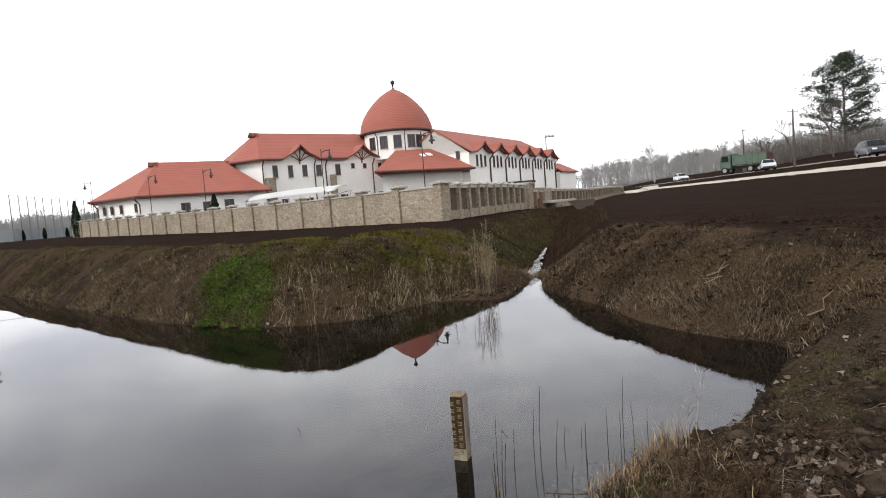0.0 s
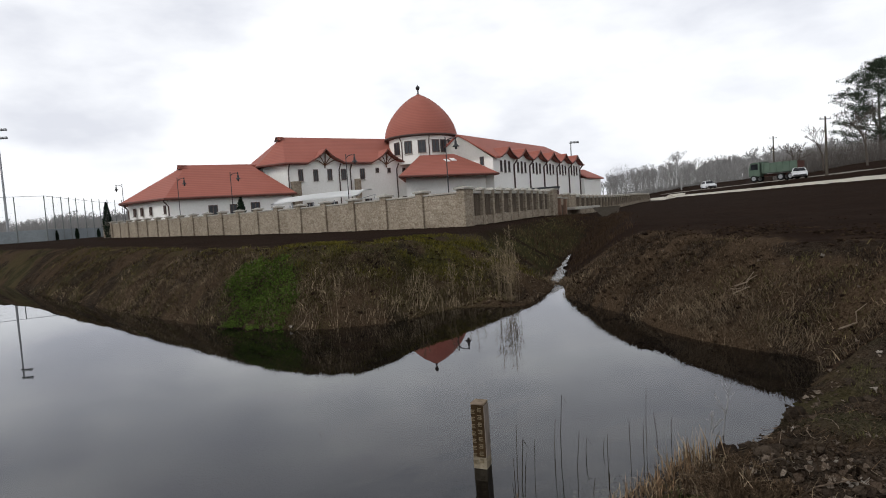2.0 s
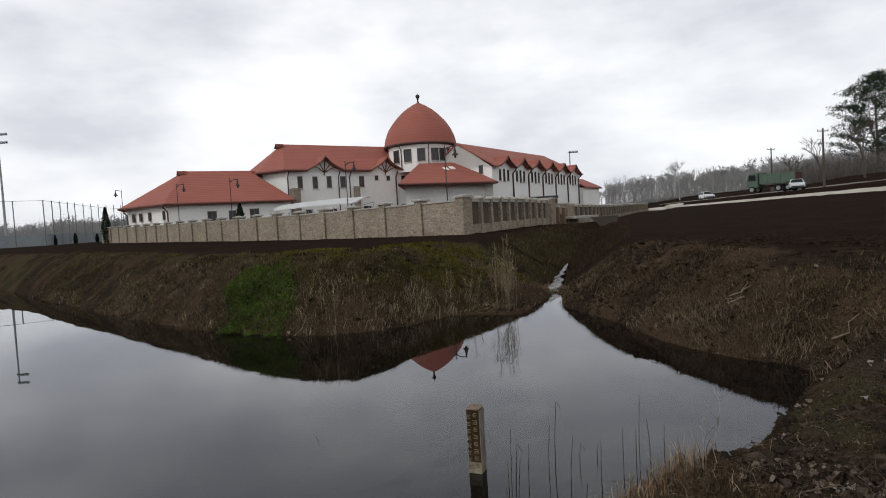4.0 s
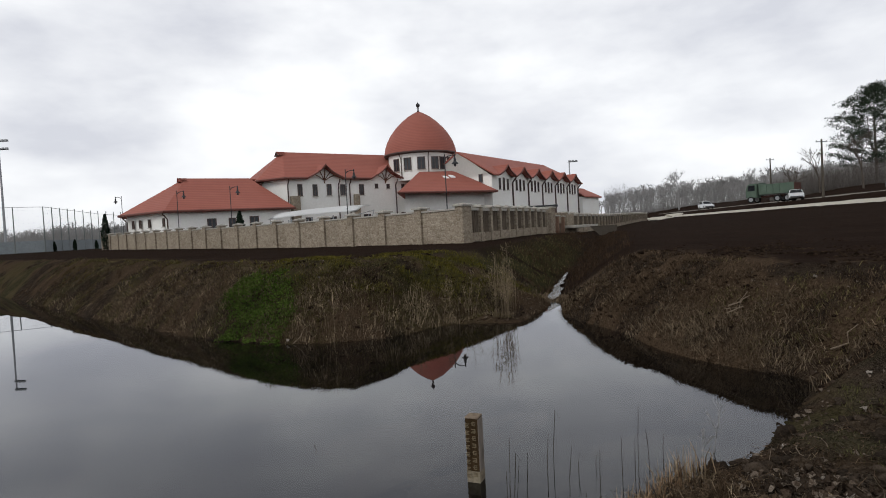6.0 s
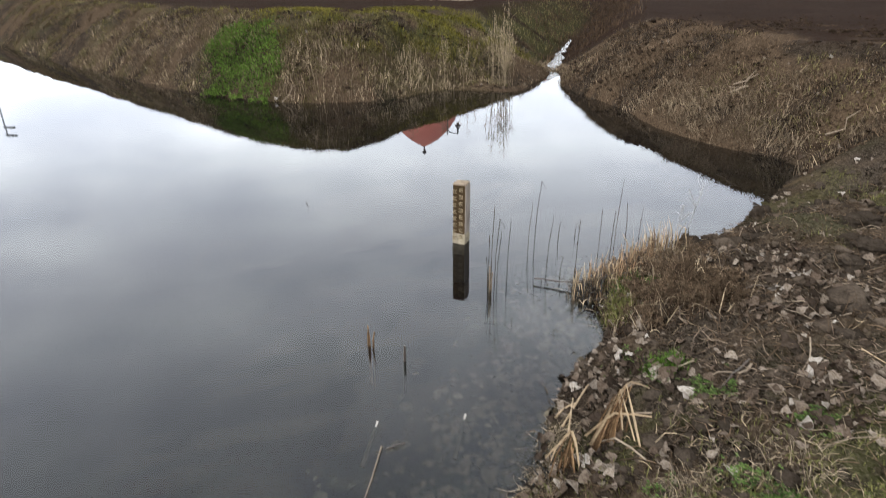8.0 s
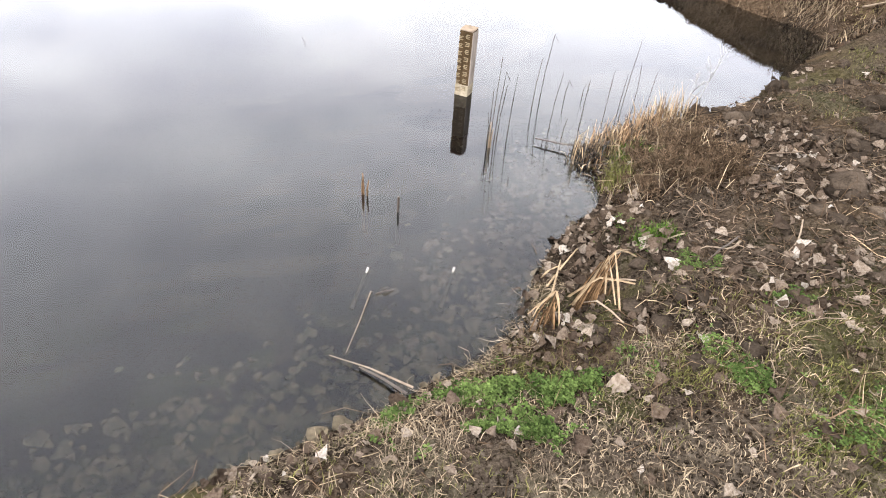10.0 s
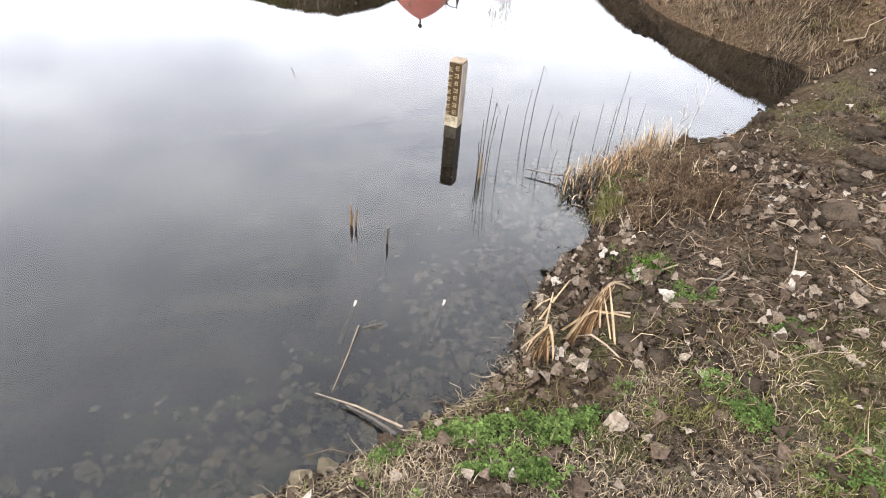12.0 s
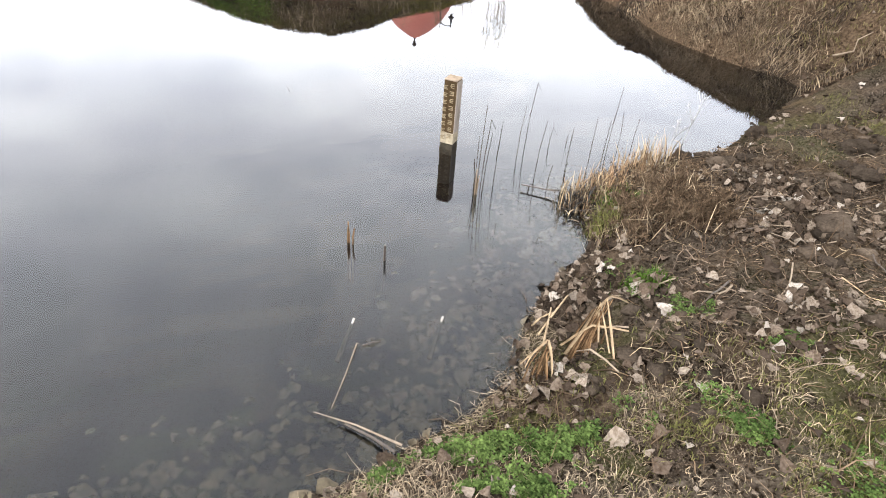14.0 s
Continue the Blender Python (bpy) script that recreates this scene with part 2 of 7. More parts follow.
def fbm(x, y, scale, octaves=4, seed=0):
    v, amp, tot = np.zeros_like(x, dtype=float), 1.0, 0.0
    for k in range(octaves):
        v += amp * vnoise(x / scale * 2 ** k + 17.3 * k, y / scale * 2 ** k - 9.1 * k, seed + k)
        tot, amp = tot + amp, amp * 0.5
    return v / tot


def smooth(a, b, x):
    t = np.clip((x - a) / (b - a), 0, 1)
    return t * t * (3 - 2 * t)


def rounded(pts, rounds=2):
    for _ in range(rounds):
        out = []
        for p, q in zip(pts, pts[1:] + pts[:1]):
            out += [(0.8 * p[0] + 0.2 * q[0], 0.8 * p[1] + 0.2 * q[1]), (0.2 * p[0] + 0.8 * q[0], 0.2 * p[1] + 0.8 * q[1])]
        pts = out
    return pts


SHORE = rounded([(-70, 66), (-22, 28.5), (-14.9, 21.4), (-9, 15.3), (-5.3, 11.8), (-2.7, 10.0), (-1, 10.15), (0.1, 11.45), (0.8, 11.25), (1.5, 11.1),
                 (1.8, 11.9), (2.12, 12.8), (2.5, 13.6), (2.72, 13.6), (2.62, 12.9), (2.3, 11.7), (2.85, 9.6), (3.05, 7.8), (3.4, 6.95), (3.9, 6.3),
                 (3.52, 5.64), (3.0, 5.2), (2.24, 4.3), (1.78, 4.08), (0.93, 3.35), (0.92, 2.86), (0.5, 2.3), (0.38, 1.85),
                 (0.13, 1.58), (-0.3, 1.28), (-1, 0.85), (-3, -0.6), (-10, -6), (-70, -24)])
DITCH = [(2.5, 13.7, -0.02), (3.3, 17.0, 0.05), (5.5, 24.0, 0.12), (9.0, 34.0, 0.45), (12.5, 46.0, 0.9)]
WALL_CORNER = np.array((1.0, 25.5))
WALL_LEFT, WALL_RIGHT = np.array((-0.696, 0.718)), np.array((0.392, 0.92))


def shore_distance(x, y):
    """Metres from the waterline: positive on land."""
    best, inside = np.full(x.shape, 1e9), np.zeros(x.shape, bool)
    for (ax, ay), (bx, by) in zip(SHORE, SHORE[1:] + SHORE[:1]):
        dx, dy = bx - ax, by - ay
        t = np.clip(((x - ax) * dx + (y - ay) * dy) / (dx * dx + dy * dy + 1e-12), 0, 1)
        best = np.minimum(best, (x - ax - t * dx) ** 2 + (y - ay - t * dy) ** 2)
        if ay != by:
            inside ^= ((ay > y) != (by > y)) & (x < dx * (y - ay) / dy + ax)
    return np.where(inside, -1, 1) * np.sqrt(best)


def road_q(x, y):
    return 0.995 * x - 0.1 * y


def upland(x, y):
    """The land behind the banks: flat by the wall, rising across the road to the wooded slope."""
    q = road_q(x, y)
    z = 1.24 + 0.006 * np.clip(y - 27, 0, 90) + 0.011 * np.clip(-x - 8, 0, 30)
    z = z + (0.05 * smooth(1, -3, x) + 0.06 * smooth(-4, -9, x)) * smooth(34, 22, y)
    right = smooth(1.5, 5.5, x - 0.17 * np.clip(y - 12, 0, 80))
    z = z * (1 - right) + right * (1.06 + 0.9 * smooth(8, 31, q) - 0.004 * np.clip(y - 60, 0, 100))
    z = z + 0.11 * np.clip(q - 31, 0, 7) + 0.72 * smooth(36.6, 38.6, q) + 0.02 * np.clip(q - 38, 0, 5) + 0.14 * np.clip(q - 43, 0, 50) + 0.03 * np.clip(q - 93, 0, 300)
    return z + 0.02 * np.clip(y - 160, 0, 500) * smooth(-40, 60, x)


def land(x, y):
    x, y = np.asarray(x, float), np.asarray(y, float)
    s = shore_distance(x, y)
    s = s + 0.10 * (fbm(x, y, 0.5, 3, 5) - 0.5) * smooth(30, 8, y) + 0.35 * (fbm(x, y, 2.6, 3, 9) - 0.5) * smooth(5, 9, y)
    near = 1 - smooth(4.7, 5.7, y - 0.1 * (x - 4) + 0.3 * (fbm(x, y, 1.2, 2, 31) - 0.5))
    near = np.where(x < -4, 1 - smooth(0, 3, y), near)
    up = upland(x, y)
    width = np.where(x > 2.3, 1.88, 2.05) * (0.85 + 0.3 * fbm(0.766 * x + 0.643 * y, 0.766 * y - 0.643 * x, 1.8, 2, 3))
    width = width * (1 + 0.85 * np.exp(-((x - 0.35) / 1.15) ** 4) * smooth(9.5, 10.5, y))
    flat = np.exp(-((x - 0.9) / 0.75) ** 2 - ((y - 12.0) / 0.9) ** 2)
    a = np.clip((s - 0.75 * flat * smooth(0, 0.3, s)) / width, 0.012, 1)
    bank = up * (1 - (1 - a) ** 1.65) * (0.98 + 0.04 * fbm(x, y, 0.8, 3, 12))
    ru, rv = 0.766 * x + 0.643 * y, 0.766 * y - 0.643 * x
    bank = bank + (fbm(ru, rv, 0.42, 4, 21) - 0.5) * 0.3 * smooth(0, 0.4, s) * smooth(3.4, 1.4, s)
    low = 0.37 * (1 - np.exp(-np.clip(s, 0, 50) / 0.62)) + 0.02 * np.clip(s, 0, 8)
    lumps = 1 - np.abs(2 * fbm(x, y, 0.16, 3, 47) - 1)
    low = low + (lumps - 0.72) * (0.06 + 0.05 * smooth(1.8, 2.8, y)) * smooth(0.02, 0.3, s) * (0.45 + 0.9 * smooth(0.4, 0.6, fbm(x, y, 0.7, 2, 48)))
    low = low + (fbm(x, y, 0.34, 4, 41) - 0.5) * (0.07 + 0.1 * smooth(1.6, 3.6, y)) * smooth(0, 0.25, s) + (fbm(x, y, 1.3, 2, 44) - 0.5) * 0.12 * smooth(0.2, 1, s)
    low = low + (np.abs(2 * fbm(x, y, 0.075, 3, 49) - 1) - 0.25) * -0.05 * smooth(0.03, 0.25, s) * smooth(0.38, 0.6, fbm(x, y, 0.55, 2, 50))
    low = low * (1 - 0.62 * smooth(3.9, 4.9, y) * smooth(1.4, 2.0, x) * smooth(3.9, 3.0, x))
    z = low * near + bank * (1 - near)
    z = z + (fbm(x, y, 0.5, 3, 51) - 0.5) * 0.07 * (1 - near) * smooth(2, 4, s) * smooth(60, 20, y)
    dz = np.full(x.shape, 1e9)
    for (ax, ay, az), (bx, by, bz) in zip(DITCH, DITCH[1:]):
        dx, dy = bx - ax, by - ay
        t = np.clip(((x - ax) * dx + (y - ay) * dy) / (dx * dx + dy * dy), 0, 1)
        d = np.sqrt((x - ax - t * dx) ** 2 + (y - ay - t * dy) ** 2)
        dz = np.minimum(dz, az + t * (bz - az) + 0.62 * np.clip(d - 0.3, 0, 9) + 0.12 * (fbm(x, y, 0.6, 3, 61) - 0.5))
    z = np.minimum(z, np.where(s > 0, dz, 1e9))
    deep = -0.03 - 0.26 * np.clip(-s, 0, 4.5) + 0.05 * (fbm(x, y, 0.5, 3, 71) - 0.5) * smooth(0, 0.4, -s)
    return np.where(s > 0, np.maximum(z, 0.004), np.minimum(deep, -0.004))


def height(x, y):
    return float(land(np.array([x]), np.array([y]))[0])


def graded(lo, hi, step, mid_lo, mid_hi, mid_step, far_lo, far_hi, growth=1.16):
    fine = list(np.arange(lo, hi + step / 2, step))
    left, v = [], lo
    while v - mid_step > mid_lo:
        v -= mid_step
        left.append(v)
    g = mid_step
    while v > far_lo:
        g *= 1.04 if v > -75 else growth
        v -= g
        left.append(v)
    right, v = [], fine[-1]
    while v + mid_step < mid_hi:
        v += mid_step
        right.append(v)
    g = mid_step
    while v < far_hi:
        g *= 1.035 if v < 90 else growth
        v += g
        right.append(v)
    return np.array(left[::-1] + fine + right)


def build_ground():
    xs = graded(-0.8, 3.4, 0.015, -24, 13, 0.12, -2500, 2500)
    ys = graded(0.8, 4.7, 0.015, -2.0, 29, 0.11, -300, 3000)
    gx, gy = np.meshgrid(xs, ys)
    gz = land(gx.ravel(), gy.ravel())
    nx, ny = len(xs), len(ys)
    verts = np.column_stack([gx.ravel(), gy.ravel(), gz])
    idx = np.arange(nx * ny).reshape(ny, nx)
    quads = np.column_stack([idx[:-1, :-1].ravel(), idx[:-1, 1:].ravel(), idx[1:, 1:].ravel(), idx[1:, :-1].ravel()])
    me = bpy.data.meshes.new("ground")
    me.from_pydata(verts.tolist(), [], quads.tolist())
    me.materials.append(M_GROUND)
    x, y = verts[:, 0], verts[:, 1]
    s = shore_distance(x, y)
    near = 1 - smooth(4.8, 5.8, y)
    dry = smooth(0.47, 0.56, fbm(x, y, 0.8, 4, 81)) * smooth(4.0, 1.5, s) * 0.8 * (1 - near) + near * 0.5 * smooth(0.5, 0.58, fbm(x, y, 0.2, 4, 83))
    shown = smooth(-2.5, -0.9, x) * smooth(6.0, 4.5, x) * smooth(-2.0, -0.3, y)
    dry = dry * (shown + (1 - near)) + smooth(0.4, 0.1, s) * np.exp(-((x - 0.95) / 0.8) ** 2) * smooth(10, 11, y) * 0.9
    green = near * shown * smooth(0.49, 0.58, fbm(x, y, 0.22, 4, 85)) * 0.42 * smooth(2.6, 1.5, y)
    green = green + near * shown * 0.35 * smooth(0.5, 0.62, fbm(x, y, 0.8, 3, 86)) * smooth(3.0, 3.8, y) * smooth(2.2, 2.8, x)
    olive = 0.7 * smooth(1.0, 1.7, s) * smooth(3.2, 2.0, np.hypot((x + 0.2) / 1.3, y - 13.0)) * smooth(0.38, 0.55, fbm(x, y, 0.7, 3, 87)) + 0.35 * smooth(0.5, 0.65, fbm(x, y, 1.4, 3, 88)) * smooth(3.5, 1, s) * smooth(2, -1, x)
    side = 3.3 + (y - 17) * 0.317 - x
    olive = olive + 0.5 * smooth(0.0, 0.5, side) * smooth(2.6, 1.4, side) * smooth(13, 14.5, y) * smooth(34, 24, y) * smooth(0.2, 0.42, fbm(x + 3.7, y - 8.1, 0.83, 3, 23))
    green = np.clip(green + 0.75 * olive * (1 - near), 0, 1)
    field = smooth(1.5, 2.8, s - 1.6 * np.exp(-((x - 0.35) / 1.2) ** 4) * smooth(18, 16, y)) * (1 - near)
    field = np.clip(field + smooth(-0.2, -0.7, s), 0, 1)
    trodden = near * shown * smooth(0.05, 0.35, s) * (0.45 + 0.55 * smooth(2.1, 1.5, y)) * (0.12 + 0.5 * smooth(0.42, 0.56, fbm(x, y, 0.5, 4, 89)))
    rgb = np.column_stack([np.clip(dry, 0, 1), green, field, np.clip(trodden, 0, 1)]).astype(np.float32)
    layer = me.color_attributes.new("cover", "FLOAT_COLOR", "POINT")
    layer.data.foreach_set("color", rgb.ravel())
    me.polygons.foreach_set("use_smooth", np.ones(len(me.polygons), dtype=bool))
    return tagged(new("ground", me), "dark ploughed soil, muddy pond banks and wet bare earth", "ground", kind="structure")


build_ground()


def build_water():
    bm = bmesh.new()
    vs = [bm.verts.new(p) for p in ((-75, -30, 0), (6, -30, 0), (6, 19, 0), (-75, 70, 0))]
    bm.faces.new(vs)
    ob = part("water", bm, M_WATER)
    ob.visible_shadow = False
    return tagged(ob, "still dark pond water mirroring the grey sky", "water", kind="structure")


build_water()


def strip_on_land(name, centre, widths, lift, mat, label, category):
    """A band laid on the ground along a line of points, with its width from the near end to the far one."""
    vs, fs = [], []
    n = 5
    for k, (cx, cy) in enumerate(centre):
        ax, ay = centre[max(k - 1, 0)]
        bx, by = centre[min(k + 1, len(centre) - 1)]
        l = math.hypot(bx - ax, by - ay)
        nx, ny = (by - ay) / l, -(bx - ax) / l
        f = k / (len(centre) - 1)
        width = widths[0] + (widths[1] - widths[0]) * min(1, max(0, (f - 0.3) / 0.25))
        for j in range(n):
            o = (j / (n - 1) - 0.5) * width + (random.uniform(-0.15, 0.15) if j in (0, n - 1) else 0)
            x, y = cx + nx * o, cy + ny * o
            vs.append((x, y, height(x, y) + lift * (1 if 0 < j < n - 1 else -0.6)))
        if k:
            for j in range(n - 1):
                a = (k - 1) * n + j
                fs.append((a, a + 1, a + n + 1, a + n))
    return tagged(from_arrays(name, vs, fs, mat), label, category, kind="structure")


strip_on_land("road", [(34.0 + 0.1 * k * 3 + 0.2, -20.0 + k * 3) for k in range(55)], (3.9, 2.5), 0.2, M_GRAVEL, "pale compacted gravel road crossing the field", "road")

strip_on_land("upper_road", [(41.0 + 0.1 * k * 3 + 0.4, -20.0 + k * 3) for k in range(60)], (3.0, 3.0), 0.16, M_TRACK, "pale worn upper road on the embankment", "road")



def build_stream():
    """Shallow broken water that runs down the ditch into the pond."""
    line = [(2.3, 12.55, 0.02, 0.004), (2.36, 12.85, 0.16, 0.006), (2.48, 13.4, 0.17, 0.01), (2.58, 13.95, 0.13, 0.03), (2.75, 14.7, 0.12, 0.09), (3.0, 15.6, 0.13, 0.1), (3.2, 16.4, 0.09, 0.12), (3.45, 17.4, 0.07, 0.14), (4.2, 19.8, 0.05, 0.2)]
    vs, fs, n, steps = [], [], 7, 64
    for k in range(steps):
        f = k / (steps - 1) * (len(line) - 1)
        i = min(int(f), len(line) - 2)
        cx, cy, w, z = ((1 - f + i) * a + (f - i) * b for a, b in zip(line[i], line[i + 1]))
        cx += 0.08 * (noise.noise(Vector((0, cy * 1.3, 4))))
        for j in range(n):
            o = (j / (n - 1) - 0.5) * 2
            edge = 1 + 0.7 * noise.noise(Vector((o * 1.5, cy * 2.6, 1)))
            vs.append((cx + o * w * edge, cy, z + 0.012 * noise.noise(Vector((cx + o, cy * 5, 2))) - 0.02 * abs(o) ** 4))
        if k:
            for j in range(n - 1):
                a = (k - 1) * n + j
                fs.append((a, a + 1, a + n + 1, a + n))
    ob = from_arrays("stream", vs, fs, M_STREAM)
    ob.data.polygons.foreach_set("use_smooth", [True] * len(fs))
    return tagged(ob, "narrow bright stream running into the pond", "stream", kind="structure")


build_stream()
# ---- the walled house with its dome ----


def box(bm, lo, hi, m=None):
    r = bmesh.ops.create_cube(bm, size=1.0)["verts"]
    c, d = [(a + b) / 2 for a, b in zip(lo, hi)], [b - a for a, b in zip(lo, hi)]
    mm = Matrix.Translation(c) @ Matrix.Diagonal((*d, 1))
    bmesh.ops.transform(bm, matrix=(m @ mm) if m else mm, verts=r)
    return r


def basis(p, u, z=0.0):
    """A frame at p with x along u, y to its left (into the building), z up."""
    u = Vector((u[0], u[1], 0)).normalized()
    n = Vector((-u.y, u.x, 0))
    return Matrix(((u.x, n.x, 0, p[0]), (u.y, n.y, 0, p[1]), (0, 0, 1, z), (0, 0, 0, 1)))


def prism(bm, pts, z0, z1):
    lo, hi = [bm.verts.new((x, y, z0)) for x, y in pts], [bm.verts.new((x, y, z1)) for x, y in pts]
    n = len(pts)
    for i in range(n):
        bm.faces.new((lo[i], lo[(i + 1) % n], hi[(i + 1) % n], hi[i]))
    bm.faces.new(hi)
    bm.faces.new(lo[::-1])
    bmesh.ops.recalc_face_normals(bm, faces=bm.faces)


def slab(bm, faces, thick=0.18):
    """Roof planes given as lists of points, with thickness below."""
    for f in faces:
        top = [bm.verts.new(p) for p in f]
        low = [bm.verts.new((p[0], p[1], p[2] - thick)) for p in f]
        bm.faces.new(top)
        bm.faces.new(low[::-1])
        for i in range(len(f)):
            j = (i + 1) % len(f)
            bm.faces.new((top[i], low[i], low[j], top[j]))
    bmesh.ops.remove_doubles(bm, verts=bm.verts, dist=0.001)
    bmesh.ops.recalc_face_normals(bm, faces=bm.faces)


def tube(bm, pts, r0, r1=None, sides=6):
    """A tapered round bar through the points."""
    r1 = r0 if r1 is None else r1
    rings, n = [], len(pts)
    for k, p in enumerate(pts):
        d = (Vector(pts[min(k + 1, n - 1)]) - Vector(pts[max(k - 1, 0)])).normalized()
        a = d.orthogonal().normalized()
        b = d.cross(a)
        r = r0 + (r1 - r0) * k / max(1, n - 1)
        rings.append([bm.verts.new(Vector(p) + (a * math.cos(6.2832 * j / sides) + b * math.sin(6.2832 * j / sides)) * r) for j in range(sides)])
    for q, w in zip(rings, rings[1:]):
        for j in range(sides):
            bm.faces.new((q[j], q[(j + 1) % sides], w[(j + 1) % sides], w[j]))
    bm.faces.new(rings[0][::-1])
    bm.faces.new(rings[-1])


def lathe(bm, prof, cx, cy, sides=32):
    rings = []
    for r, z in prof:
        rings.append([bm.verts.new((cx + r * math.cos(6.28318 * j / sides), cy + r * math.sin(6.28318 * j / sides), z)) for j in range(sides)] if r > 1e-4 else [bm.verts.new((cx, cy, z))])
    for q, w in zip(rings, rings[1:]):
        for j in range(sides):
            k = (j + 1) % sides
            if len(q) == 1 and len(w) == 1:
                continue
            if len(w) == 1:
                bm.faces.new((q[j], q[k], w[0]))
            elif len(q) == 1:
                bm.faces.new((q[0], w[k], w[j]))
            else:
                bm.faces.new((q[j], q[k], w[k], w[j]))


house = tagged(new("main_house"), "large cream plastered building with red tiled roofs and an egg-shaped dome", "house")
GROUND_Z = 1.0


def window(m, w, h, bars=1, parent=house):
    """A window in the wall plane of m: brown frame with glazing bars, pane and sill."""
    bm = bmesh.new()
    t = 0.09
    box(bm, (-w / 2, -0.07, -h / 2), (-w / 2 + t, 0.06, h / 2), m)
    box(bm, (w / 2 - t, -0.07, -h / 2), (w / 2, 0.06, h / 2), m)
    box(bm, (-w / 2 + t, -0.068, h / 2 - t), (w / 2 - t, 0.06, h / 2), m)
    box(bm, (-w / 2 + t, -0.068, -h / 2), (w / 2 - t, 0.06, -h / 2 + t), m)
    for k in range(bars):
        x = -w / 2 + (k + 1) * w / (bars + 1)
        box(bm, (x - 0.03, -0.06, -h / 2 + t), (x + 0.03, 0.05, h / 2 - t), m)
    fr = part("window", bm, M_BROWN, parent)
    bm = bmesh.new()
    box(bm, (-w / 2 + t, -0.02, -h / 2 + t), (w / 2 - t, 0.03, h / 2 - t), m)
    part("pane", bm, M_PANE, fr)
    bm = bmesh.new()
    box(bm, (-w / 2 - 0.08, -0.14, -h / 2 - 0.07), (w / 2 + 0.08, 0.05, -h / 2 - 0.003), m)
    part("sill", bm, M_CAP, fr)
    return fr


def downpipe(x, y, z0, z1, out, r=0.07, reach=0.55):
    """A pipe from the gutter, back to the wall and down."""
    bm = bmesh.new()
    o = Vector((out[0], out[1], 0)) * reach
    tube(bm, [(x + o.x, y + o.y, z1), (x + o.x, y + o.y, z1 - 0.15), (x + o.x * 0.16, y + o.y * 0.16, z1 - 0.65), (x + o.x * 0.16, y + o.y * 0.16, z0)], r, sides=6)
    part("downpipe", bm, M_BROWN, house)


def shifted(p, u, along, inward):
    n = (-u[1], u[0])
    return (p[0] + u[0] * along + n[0] * inward, p[1] + u[1] * along + n[1] * inward)


def unit(a, b):
    l = math.hypot(b[0] - a[0], b[1] - a[1])
    return ((b[0] - a[0]) / l, (b[1] - a[1]) / l)


def gutter(a, b, z):
    bm = bmesh.new()
    tube(bm, [(a[0], a[1], z), (b[0], b[1], z)], 0.12, sides=6)
    part("gutter", bm, M_FASCIA, house)


def gable_profile(half, rise, steps=7):
    """Offsets along the eave and heights over it of a gable whose sides sweep up in a curve."""
    out = []
    for k in range(-steps, steps + 1):
        v = abs(k) / steps
        out.append((half * k / steps, rise * ((1 - v) ** 1.1 * (1 - 0.22 * math.sin(math.pi * v)))))
    return out


def notched_eave(p, u, length, eave, slope, gables, prof):
    """The eave line of a roof slope, cut back where the gables rise through it."""
    pts = [(*p, eave)]
    for along in gables:
        pts += [(*shifted(p, u, along + o, h / slope), eave + h) for o, h in prof]
    return pts + [(*shifted(p, u, length, 0), eave)]


def eave_gable(p, u, along, eave, slope, prof, wall_in, front, bracket=True):
    """A small gable lifted out of the eave: roof, barge board, the wall under it and a forked timber bracket."""
    bm = bmesh.new()
    thick = 0.14
    rows = []
    for o, h in prof:
        f, r = shifted(p, u, along + o, front), shifted(p, u, along + o, h / slope + 0.12)
        rows.append([bm.verts.new((*f, eave + h + 0.03)), bm.verts.new((*r, eave + h + 0.03)), bm.verts.new((*r, eave + h - thick)), bm.verts.new((*f, eave + h - thick))])
    for a, b in zip(rows, rows[1:]):
        for k in range(4):
            bm.faces.new((a[k], b[k], b[(k + 1) % 4], a[(k + 1) % 4]))
    bmesh.ops.recalc_face_normals(bm, faces=bm.faces)
    g = part("gable_roof", bm, M_TILE, house)
    bm = bmesh.new()
    tube(bm, [(*shifted(p, u, along + o, front - 0.03), eave + h - 0.06) for o, h in prof], 0.1, sides=4)
    part("barge_board", bm, M_FASCIA, g)
    bm = bmesh.new()
    low = [bm.verts.new((*shifted(p, u, along + o, wall_in - 0.015), eave - 0.4)) for o, h in prof]
    top = [bm.verts.new((*shifted(p, u, along + o, wall_in - 0.015), eave + h - 0.05)) for o, h in prof]
    for k in range(len(prof) - 1):
        bm.faces.new((low[k], low[k + 1], top[k + 1], top[k]))
    bmesh.ops.recalc_face_normals(bm, faces=bm.faces)
    bmesh.ops.solidify(bm, geom=bm.faces[:], thickness=-0.2)
    part("gable_wall", bm, M_PLASTER, g)
    if not bracket:
        return
    half, rise = prof[-1][0], max(h for o, h in prof)
    foot = eave - 0.55
    bm = bmesh.new()
    tube(bm, [(*shifted(p, u, along, wall_in - 0.06), foot), (*shifted(p, u, along, 0.06), eave + rise - 0.2)], 0.07, sides=5)
    for sgn in (-1, 1):
        for f, zz in ((0.66, 0.26), (0.36, 0.56)):
            tube(bm, [(*shifted(p, u, along, wall_in - 0.1), foot + 0.3), (*shifted(p, u, along + sgn * half * f * 0.5, 0.25), foot + 0.55 + zz * 0.7),
                      (*shifted(p, u, along + sgn * half * f, 0.0), eave + rise * zz)], 0.05, sides=5)
    part("bracket", bm, M_TIMBER, g, "forked brown timber bracket")


